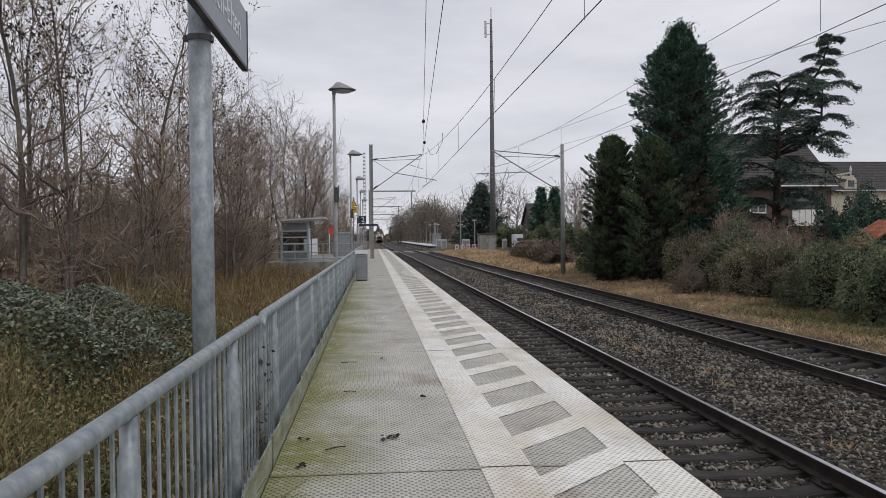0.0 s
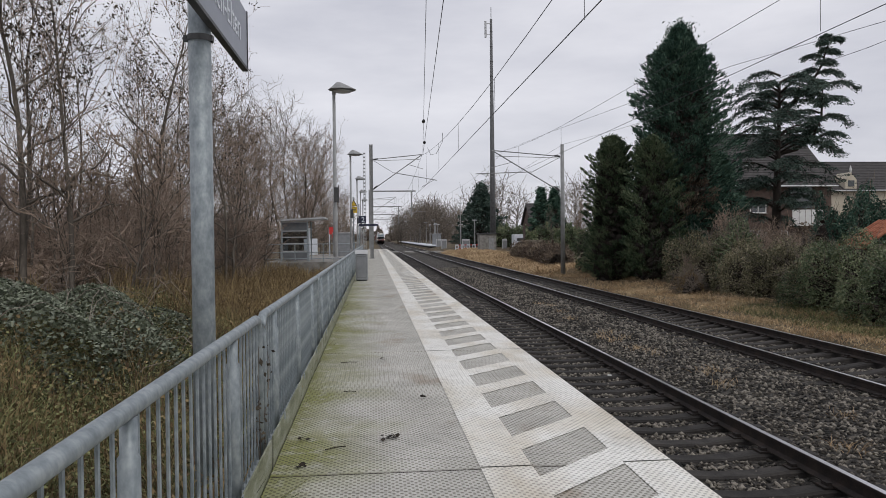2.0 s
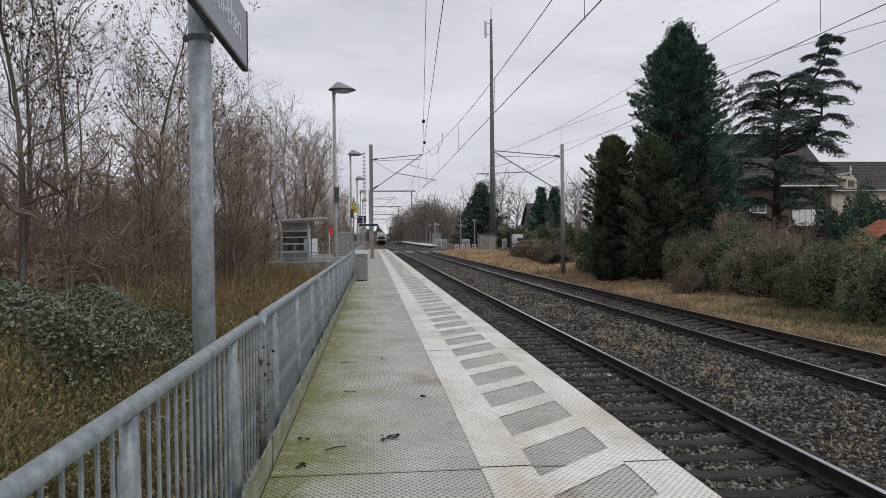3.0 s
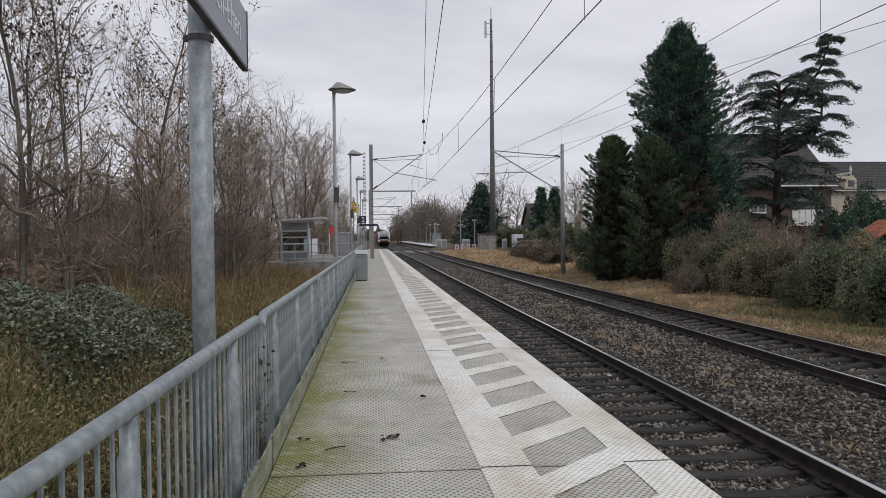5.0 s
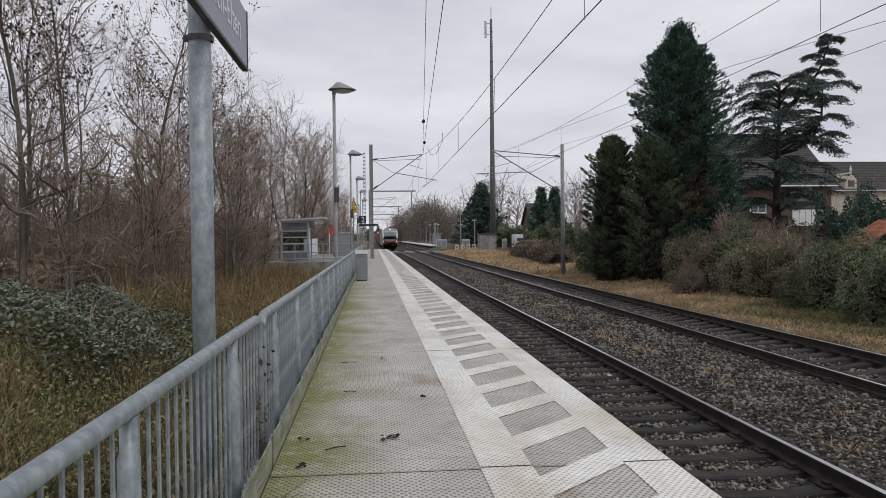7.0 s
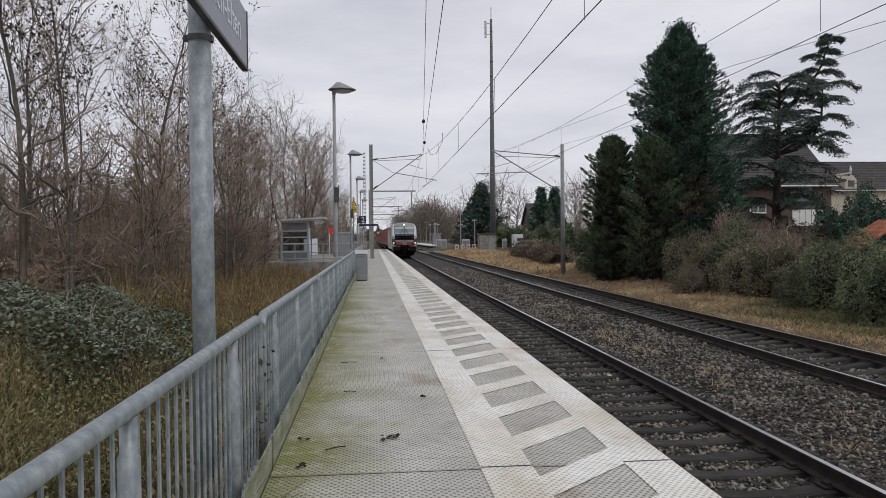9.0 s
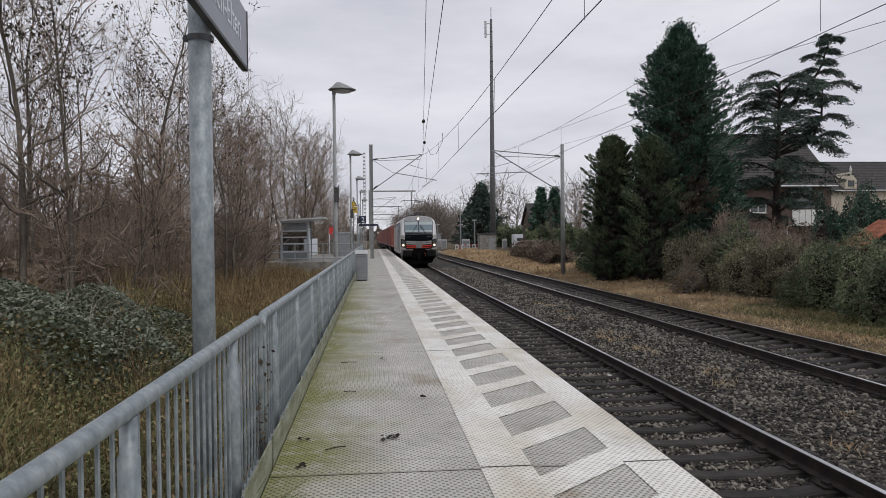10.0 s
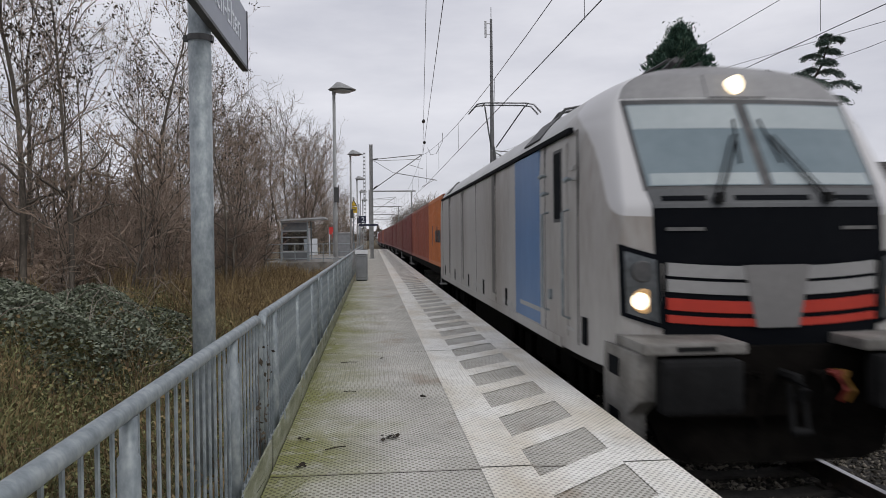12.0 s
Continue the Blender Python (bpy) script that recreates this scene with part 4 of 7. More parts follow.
def build_train():
    TRAIN.append((build_loco(), 0.0, 0.0))
    orange = container_paint("container_orange", (0.55, 0.17, 0.045))
    rust = container_paint("container_rust_orange", (0.30, 0.075, 0.042))
    red = container_paint("container_dark_red", (0.175, 0.04, 0.033))
    brown = container_paint("container_red_brown", (0.20, 0.058, 0.045))
    first = build_wagon(21.4)
    TRAIN.append((first, 18.75, 0.0))
    c = build_container(6.9, orange, "bright orange short corrugated container on the first wagon")
    for i, (y0, y1, z0, z1) in enumerate(((1.3, 1.7, 0.9, 1.35), (1.95, 2.35, 0.9, 1.35), (2.6, 2.75, 0.9, 1.5), (3.0, 3.4, 0.9, 1.35), (4.6, 4.75, 0.75, 1.55))):
        part("lettering_bar", boxes((-1.226, -1.21, y0, y1, z0, z1)), STEEL_DARK, c)
    TRAIN.append((c, 19.2, 1.17))
    TRAIN.append((build_container(13.65, rust, "rust-orange long corrugated container"), 26.25, 1.17))
    second = build_wagon(14.6)
    reds = [build_container(13.65, m, lab) for m, lab in ((red, "dark red long corrugated container"), (brown, "red-brown long corrugated container"), (rust, "faded orange-red long corrugated container"))]
    order = [0, 1, 0, 0, 1, 0, 2, 0, 1, 0, 0, 1, 2, 0]
    used = set()
    y = 40.35
    for i, k in enumerate(order):
        w = second if i == 0 else copy_thing(second, pose(0, 0, 0))
        b = reds[k] if k not in used else copy_thing(reds[k], pose(0, 0, 0))
        used.add(k)
        TRAIN.append((w, y, 0.0))
        TRAIN.append((b, y + 0.5, 1.17))
        y += 14.75


build_train()


def train_front(t):
    return 6.52 + SPEED * (12.0 - t)


def run_train():
    for th, back, up in TRAIN:
        rows = []
        for i in range(25):
            t = 0.5 * i
            y = train_front(t) + back
            turn = -math.degrees(math.atan((track_x(y + 7) - track_x(y - 7)) / 14.0))
            rows.append((t, pose(track_x(y), y, RAIL_Z + up, 0, 0, turn)))
        walk(th, rows)
        for wheel in [o for o in th.children if o.name.startswith("wheelset")]:
            along, r = wheel.location.y, wheel.location.z
            # the wheels look alike every quarter turn
            step = math.degrees(SPEED / r / 30)
            step -= 90 * (step >= 90)
            walk(wheel, [(i / 30, pose(0, along, r, (step * i) % 360, 0, 0)) for i in range(361)])


# ---- platform furniture ----
# blue panel lightened to blue-grey: the sky's sheen is in the colour
SIGN_BLUE = material("sign_blue_sky_sheen", [(0.085, 0.105, 0.145), (0.12, 0.14, 0.185)], 0.3, 0, 2, 30, 0)
SIGN_WHITE = material("sign_white", [(0.62, 0.66, 0.72), (0.72, 0.75, 0.79)], 0.4, 0, 3, 30, 0)
YELLOW = material("warning_yellow", [(0.55, 0.36, 0.02), (0.65, 0.45, 0.04)], 0.5, 0, 3, 30, 0)
NAVY = material("dark_blue_enamel", [(0.012, 0.016, 0.04), (0.02, 0.025, 0.055)], 0.4, 0, 3, 30, 0)
RED_SIGN = material("red_sign", [(0.55, 0.03, 0.03), (0.65, 0.05, 0.04)], 0.45, 0, 3, 30, 0)
BIN_GREY = material("bin_grey_paint", [(0.20, 0.21, 0.22), (0.28, 0.29, 0.30)], 0.5, 0.2, 3, 30, 0.05, 0.002)
PALE_METAL = material("pale_metal", [(0.40, 0.41, 0.42), (0.52, 0.53, 0.54)], 0.45, 0.2, 3, 30, 0)
LAMP_GLASS = material("lamp_diffuser", [(0.5, 0.51, 0.52), (0.6, 0.61, 0.62)], 0.3, 0, 3, 20, 0)
GLASS = bpy.data.materials.new("clear_glass")
GLASS.use_nodes = True
GLASS.node_tree.nodes["Principled BSDF"].inputs["Transmission Weight"].default_value = 1.0
GLASS.node_tree.nodes["Principled BSDF"].inputs["Roughness"].default_value = 0.05
GLASS.node_tree.nodes["Principled BSDF"].inputs["Base Color"].default_value = (0.8, 0.85, 0.86, 1)
GLASS.node_tree.nodes["Principled BSDF"].inputs["IOR"].default_value = 1.1


SHELTER_GREY = material("shelter_grey_panel", [(0.10, 0.108, 0.115), (0.16, 0.168, 0.175)], 0.5, 0.1, 3, 30, 0)
SHELTER_GLASS = GLASS.copy()
SHELTER_GLASS.node_tree.nodes["Principled BSDF"].inputs["Base Color"].default_value = (0.42, 0.46, 0.47, 1)


def lettering(name, text, size, m, mat, parent, label=""):
    cu = bpy.data.curves.new(name, "FONT")
    cu.body, cu.size, cu.extrude, cu.align_x = text, size, 0.002, "RIGHT"
    tmp = new("tmp_text", cu)
    bpy.context.view_layer.update()
    me = bpy.data.meshes.new_from_object(tmp)
    bpy.data.objects.remove(tmp)
    me.materials.clear()
    me.materials.append(mat)
    ob = part(name, me, None, parent, label)
    ob.matrix_basis = m
    return ob


def build_station_sign():
    th = thing("station_sign", "long blue-grey station name sign on a thick galvanised pole", "sign")
    px, py = -1.15, 5.2
    part("pole", tubes(([(px, py, -0.85), (px, py, 3.5)], 0.075), sides=24), GALV, th, "thick blotchy galvanised pole", smooth=True)
    part("pole", tubes(([(px, 1.75, -0.85), (px, 1.75, 3.5)], 0.075), sides=24), GALV, th, smooth=True)
    pn = part("panel", boxes((-1.08, -1.04, 0.9, 6.47, 2.95, 3.42), bevel=0.004), SIGN_BLUE, th, "blue-grey name panel with pale letters")
    part("panel_rim", boxes((-1.085, -1.035, 0.9, 6.48, 2.925, 2.95), (-1.085, -1.035, 6.47, 6.49, 2.925, 3.43)), STEEL_DARK, pn)
    m = Matrix(((0, 0, 1, -1.039), (1, 0, 0, 6.16), (0, 1, 0, 3.10), (0, 0, 0, 1)))
    lettering("lettering", "Emmerich-Elten", 0.285, m, SIGN_WHITE, pn)
    for y in (py, 1.75):
        for z in (2.86, 3.3):
            br = bmesh.new()
            tube(br, [(px, y, z - 0.02), (px, y, z + 0.02)], 0.081, 24)
            box(br, px, -1.06, y - 0.03, y + 0.03, z - 0.02, z + 0.02)
            box(br, px - 0.105, px - 0.07, y - 0.02, y + 0.02, z - 0.02, z + 0.02)
            part("clamp", br, STEEL_DARK, th)
        part("footing", boxes((px - 0.3, px + 0.28, y - 0.3, y + 0.3, -0.95, -0.42), bevel=0.03), CONCRETE, th, "rough concrete footing")
        part("base_plate", boxes((px - 0.15, px + 0.15, y - 0.15, y + 0.15, -0.42, -0.40)), GALV, th)


build_station_sign()


def build_lamp():
    """A platform lamp with a hooded head that leans over the platform."""
    th = thing("platform_lamp", "slim grey platform lamp with a flat hooded head", "lamp", group="platform lamps")
    part("pole", tubes(([(0, 0, -1.0), (0, 0, 2.3), (0, 0, 2.34), (0, 0, 5.42)], [0.062, 0.06, 0.046, 0.04]), sides=14), MAST_GREY, th, smooth=True)
    hd = bmesh.new()
    rows = [(0.36, 0.0, 5.425), (0.37, 0.0, 5.44), (0.25, -0.03, 5.51), (0.13, -0.07, 5.59), (0.05, -0.09, 5.635)]
    rings = [[hd.verts.new((0.22 + ox + r * math.cos(a), 0.8 * r * math.sin(a), z)) for a in (2 * math.pi * k / 16 for k in range(16))] for r, ox, z in rows]
    for a, b in zip(rings, rings[1:]):
        for k in range(16):
            hd.faces.new((a[k], a[(k + 1) % 16], b[(k + 1) % 16], b[k]))
    hd.faces.new(rings[0][::-1])
    hd.faces.new(rings[-1])
    head = part("hood", hd, MAST_GREY, th, "grey domed lamp hood", smooth=False)
    part("diffuser", tubes(([(0.22, 0, 5.40), (0.22, 0, 5.375)], [0.26, 0.22]), sides=16), LAMP_GLASS, head)
    part("neck", tubes(([(0, 0, 5.3), (0, 0, 5.46)], 0.05), ([(0, 0, 5.43), (0.2, 0, 5.5)], 0.03)), MAST_GREY, th)
    part("speaker_box", boxes((-0.02, 0.09, -0.12, -0.05, 2.45, 2.85), (0.09, 0.11, -0.12, -0.05, 2.42, 2.9), bevel=0.01), STEEL_DARK, th)
    part("cable_box", boxes((-0.07, 0.07, -0.09, -0.05, 0.6, 1.0), bevel=0.01), MAST_GREY, th)
    th.matrix_basis = pose(-0.98, 20.0, 0)
    for y in (35.3, 50.0, 64.0, 78.0):
        copy_thing(th, pose(-1.0, y, 0))


build_lamp()


def build_bin():
    th = thing("litter_bin", "tall grey metal litter bin beside the railing", "bin", pose(-0.40, 26.5, 0))
    part("body", boxes((-0.21, 0.21, -0.22, 0.22, 0.03, 0.93), bevel=0.03), BIN_GREY, th)
    lid = bmesh.new()
    prism(lid, [(-0.23, -0.24, 0.95), (0.23, -0.24, 0.95), (0.21, -0.18, 1.08), (-0.21, -0.18, 1.08)], (0, 0.44, 0))
    part("lid", lid, PALE_METAL, th, "pale sloping lid")
    part("base", boxes((-0.17, 0.17, -0.18, 0.18, 0.0, 0.03)), STEEL_DARK, th)
    part("door_seam", boxes((-0.16, 0.16, -0.226, -0.218, 0.12, 0.125), (-0.16, 0.16, -0.226, -0.218, 0.86, 0.865), (-0.163, -0.158, -0.226, -0.218, 0.12, 0.865), (0.158, 0.163, -0.226, -0.218, 0.12, 0.865)), STEEL_DARK, th)


build_bin()


def build_shelter():
    """A small glazed waiting shelter on its own raised paving."""
    th = thing("waiting_shelter", "small dark grey waiting shelter with glazed sides and flat roof", "shelter", pose(-4.35, 43.0, 0.22))
    for x in (-0.78, 0.66):
        for y in (0.0, 2.6):
            part("post", boxes((x - 0.04, x + 0.04, y - 0.04, y + 0.04, 0, 2.28)), GALV, th)
    rf = bmesh.new()
    prism(rf, [(-1.0, -0.35, 2.28), (1.65, -0.35, 2.42), (1.65, -0.35, 2.50), (-1.0, -0.35, 2.37)], (0, 3.3, 0))
    part("roof", rf, PALE_METAL, th, "thin pale flat roof")
    panel = part("side_wall", boxes((-0.74, 0.62, -0.015, 0.015, 0.08, 0.55)), SHELTER_GREY, th)
    part("upper_panel", boxes((-0.74, 0.62, -0.015, 0.015, 1.75, 2.22)), SHELTER_GREY, panel)
    part("pane", boxes((-0.74, 0.62, -0.006, 0.006, 0.60, 1.70)), SHELTER_GLASS, panel).visible_shadow = False
    for z in (0.55, 0.98, 1.35, 1.70, 2.2):
        part("rail", boxes((-0.78, 0.66, -0.03, 0.03, z, z + 0.05)), PALE_METAL, panel)
    back = part("back_wall", boxes((-0.79, -0.76, 0.04, 2.56, 0.08, 0.9), (-0.79, -0.76, 0.04, 2.56, 1.8, 2.2)), SHELTER_GREY, th)
    part("pane", boxes((-0.78, -0.77, 0.04, 2.56, 0.9, 1.8)), SHELTER_GLASS, back).visible_shadow = False
    part("bench", boxes((-0.7, -0.3, 0.3, 2.3, 0.42, 0.46), (-0.6, -0.55, 0.5, 0.55, 0, 0.42), (-0.6, -0.55, 2.0, 2.05, 0, 0.42)), STEEL_DARK, th)
    part("timetable_case", boxes((0.68, 0.74, 0.3, 1.0, 0.8, 1.9), bevel=0.01), SIGN_WHITE, th)
    pv = thing("raised_paving", "concrete terrace beside the platform with a low retaining wall", "paving", kind="structure")
    part("slab", boxes((-5.9, -0.72, 41.5, 62, 0.14, 0.22)), CONCRETE, pv)
    part("retaining_wall", boxes((-5.95, -0.72, 41.3, 41.5, -1.2, 0.2), (-5.95, -5.75, 41.5, 62, -1.2, 0.2)), CONCRETE, pv)


build_shelter()


def build_terrace_fence():
    th = thing("terrace_fence", "plain grey tubular fence round the raised paving", "fence")
    a, b = (-5.8, 41.6), (-1.2, 41.6)
    n = 6
    for i in range(n + 1):
        x = a[0] + (b[0] - a[0]) * i / n
        part("post", tubes(([(x, 41.6, 0.2), (x, 41.6, 1.2)], 0.025)), GALV, th)
    for z in (1.2, 0.75, 0.4):
        part("rail", tubes(([(a[0], 41.6, z), (b[0], 41.6, z)], 0.022)), GALV, th)
    for z in (1.2, 0.75):
        part("rail", tubes(([(b[0], 41.6, z), (b[0], 60, z)], 0.022)), GALV, th)
    for y in (46, 50, 54, 58):
        part("post", tubes(([(b[0], y, 0.2), (b[0], y, 1.2)], 0.025)), GALV, th)


build_terrace_fence()


def build_small_signs():
    th = thing("warning_sign", "yellow warning board under a yellow triangle on a lamp pole", "sign", pose(-1.0, 40.0, 0))
    part("post", tubes(([(0, 0.05, -1), (0, 0.05, 3.7)], 0.03)), GALV, th)
    part("board", boxes((-0.17, 0.19, -0.02, 0.02, 2.85, 3.18), bevel=0.01), YELLOW, th)
    for i in range(3):
        part("writing_bar", boxes((-0.12, 0.14, -0.026, -0.018, 3.10 - 0.08 * i, 3.13 - 0.08 * i)), STEEL_DARK, th)
    tri = bmesh.new()
    prism(tri, [(-0.19, -0.02, 3.2), (0.21, -0.02, 3.2), (0.01, -0.02, 3.55)], (0, 0.03, 0))
    part("triangle_rim", tri, STEEL_DARK, th)
    tri = bmesh.new()
    prism(tri, [(-0.13, -0.03, 3.235), (0.15, -0.03, 3.235), (0.01, -0.03, 3.48)], (0, 0.008, 0))
    part("triangle", tri, YELLOW, th)
    th = thing("platform_number_sign", "dark blue platform number sign with a white 2", "sign", pose(-0.82, 46.0, 0))
    part("post", tubes(([(0, 0.05, -1), (0, 0.05, 3.6)], 0.035)), GALV, th)
    pn = part("panel", boxes((-0.03, 0.42, -0.03, 0.03, 2.42, 2.85), (-0.03, 1.15, -0.03, 0.03, 2.24, 2.36)), NAVY, th)
    lettering("numeral", "2", 0.44, Matrix(((1, 0, 0, 0.35), (0, 0, -1, -0.034), (0, 1, 0, 2.48), (0, 0, 0, 1))), SIGN_WHITE, pn)
    th = thing("info_post", "small red sign on a white post", "sign", pose(-3.2, 56.0, 0.2))
    part("post", tubes(([(0, 0, 0), (0, 0, 2.1)], 0.05)), SIGN_WHITE, th)
    part("board", boxes((-0.02, 0.5, -0.05, -0.02, 1.6, 2.15)), RED_SIGN, th)
    part("small_board", boxes((0.2, 0.5, -0.05, -0.02, 1.3, 1.56)), RED_SIGN, th)
    th = thing("ticket_cabinet", "grey metal cabinet on the terrace", "cabinet", pose(-2.35, 55.0, 0.2))
    part("body", boxes((-0.55, 0.75, -0.4, 0.4, 0, 1.65), bevel=0.03), BIN_GREY, th)
    part("lid", boxes((-0.6, 0.8, -0.45, 0.45, 1.65, 1.72), bevel=0.02), PALE_METAL, th)
    th = thing("white_cabinet", "white cabinet behind the shelter", "cabinet", pose(-4.9, 60.0, 0.2))
    part("body", boxes((-0.5, 0.5, -0.4, 0.4, 0, 1.3), bevel=0.03), SIGN_WHITE, th)


build_small_signs()


def build_litter():
    """Dead leaves and twig ends lying on the plates."""
    leaf = material("dead_leaf", [(0.012, 0.009, 0.006), (0.035, 0.025, 0.015)], 0.9, 0, 9, 40, 0.3, 0.003, island=0.3)
    rng = random.Random(8)
    for x, y, r, n in ((0.12, 5.55, 0.075, 16), (-0.48, 4.93, 0.03, 6), (0.06, 5.5, 0.03, 4), (-0.52, 5.6, 0.03, 4), (0.1, 9.2, 0.03, 5), (0.45, 6.9, 0.02, 3)):
        bm = bmesh.new()
        for i in range(n):
            cx, cy, s = x + rng.gauss(0, r * 0.5), y + rng.gauss(0, r * 0.45), rng.uniform(0.012, 0.024)
            a, t = rng.uniform(0, 6.3), rng.uniform(0.0, 0.9)
            u, v = Vector((math.cos(a), math.sin(a), 0)) * s, Vector((-math.sin(a) * math.cos(t), math.cos(a) * math.cos(t), math.sin(t))) * s * 0.7
            c = Vector((cx, cy, 0.007 + s * 0.7 * math.sin(t) + 0.012 * rng.random()))
            bm.faces.new([bm.verts.new(c + p) for p in (-u, -0.3 * u - v, 0.5 * u - 0.8 * v, u, 0.4 * u + v, -0.4 * u + 0.8 * v)])
        ob = part("dead_leaves", bm, leaf)
        tagged(ob, "small clump of dark wet dead leaves on the platform", "leaves")
    for x, y, a, ln in ((-0.35, 5.3, 0.5, 0.16), (-0.4, 9.0, 0.1, 0.2), (-0.3, 7.3, -0.1, 0.12)):
        ob = part("twig", tubes(([(x, y, 0.009), (x + ln * math.cos(a) * 0.5, y + ln * math.sin(a) * 0.5 + 0.01, 0.012), (x + ln * math.cos(a), y + ln * math.sin(a), 0.009)], 0.004), sides=5), leaf)
        tagged(ob, "thin dark twig lying on the platform", "twig")


build_litter()


# ---- overhead line ----
def build_mast(x, y, side, top, base, track, near=True, drop=0.0):
    """A mast with its bracket arms; side: +1 reaches to larger x."""
    th = thing("catenary_mast", "grey steel overhead-line mast with bracket arms" if near else "distant grey overhead-line mast", "mast", group="overhead-line masts")
    if side > 0:
        bm = boxes((x - 0.13, x - 0.105, y - 0.13, y + 0.13, base, top), (x + 0.105, x + 0.13, y - 0.13, y + 0.13, base, top), (x - 0.105, x + 0.105, y - 0.012, y + 0.012, base, top), (x - 0.2, x + 0.2, y - 0.2, y + 0.2, base, base + 0.03))
        part("mast", bm, MAST_GREY, th)
    else:
        part("mast", tubes(([(x, y, base), (x, y, top)], [0.15, 0.11]), sides=14), MAST_GREY, th, smooth=True)
    reach = abs(track - x)
    s = side
    zt, zl = 7.25 - drop, 5.05 - drop
    tip = (track + s * 0.05, y, 7.62 - drop)
    rows = [([(x + s * 0.13, y, zt), tip], 0.035), ([(x + s * 0.13, y, zl), (x + s * reach * 0.5, y, (zl + 7.5 - drop) / 2), tip], 0.04), ([(x + s * 0.13, y, zt - 0.1), (track - s * 0.1, y, zt + 0.02)], 0.02),
            ([(x + s * 0.13, y, zt - 0.05), (x + s * reach * 0.45, y, 6.25 - drop)], 0.02), ([(x + s * reach * 0.45, y, 6.28 - drop), (track + s * 1.1, y, 5.72 - drop * 0.4)], 0.03), ([(track + s * 0.9, y, 5.74 - drop * 0.4), (track, y, 5.24)], 0.02),
            ([(x + s * reach * 0.72, y, 6.9 - drop), (track + s * 0.1, y, 6.55 - drop)], 0.02)]
    br = part("bracket", tubes(*rows, sides=6), MAST_GREY, th, "triangular tubular bracket arm")
    for p, q in (((x + s * 0.18, y, zt), (x + s * 0.5, y, zt + 0.04)), ((x + s * 0.18, y, zl + 0.05), (x + s * 0.46, y, zl + 0.28))):
        part("insulator", tubes(([p, q], 0.06), sides=8), STEEL_DARK, br)
    return th


build_mast(-0.06, 55.0, 1, 8.35, 0.0, 3.66)
build_mast(11.9, 46.0, -1, 7.25, -0.95, 7.5, drop=0.75)
for yy in (112.0, 168.0, 226.0, 290.0):
    build_mast(-0.4, yy, 1, 8.0, -1.0, track_x(yy), False)
    # a boom over both tracks with a drop post carries the far line
    bo = thing("catenary_boom", "grey boom over the tracks with a drop post", "mast", group="overhead-line masts")
    part("boom", boxes((-0.3, 6.6, yy + 1.9, yy + 2.1, 8.5, 8.7)), MAST_GREY, bo)
    part("post", boxes((-0.55, -0.3, yy + 1.88, yy + 2.12, -1.0, 8.8)), MAST_GREY, bo)
    part("drop_post", boxes((5.85, 6.05, yy + 1.92, yy + 2.08, 4.6, 8.5)), MAST_GREY, bo)
    part("bracket", tubes(([(6.05, yy + 2, 6.9), (far_track_x(yy), yy + 2, 7.1)], 0.035), ([(6.05, yy + 2, 5.0), (far_track_x(yy), yy + 2, 7.0)], 0.035), ([(6.05, yy + 2, 5.6), (far_track_x(yy), yy + 2, 5.4)], 0.025), sides=6), MAST_GREY, bo)


def wire(name, label, pts, r, group=""):
    bm = bmesh.new()
    tube(bm, pts, r, 5)
    return tagged(part(name, bm, WIRE_MAT), label, "wire", group)


def span(x0, y0, x1, y1, z_end, z_low, n=14, flat=2):
    """Points of a hanging wire between two supports."""
    return [(x0 + (x1 - x0) * k / n, y0 + (y1 - y0) * k / n, z_low + (z_end - z_low) * abs(2 * k / n - 1) ** flat) for k in range(n + 1)]


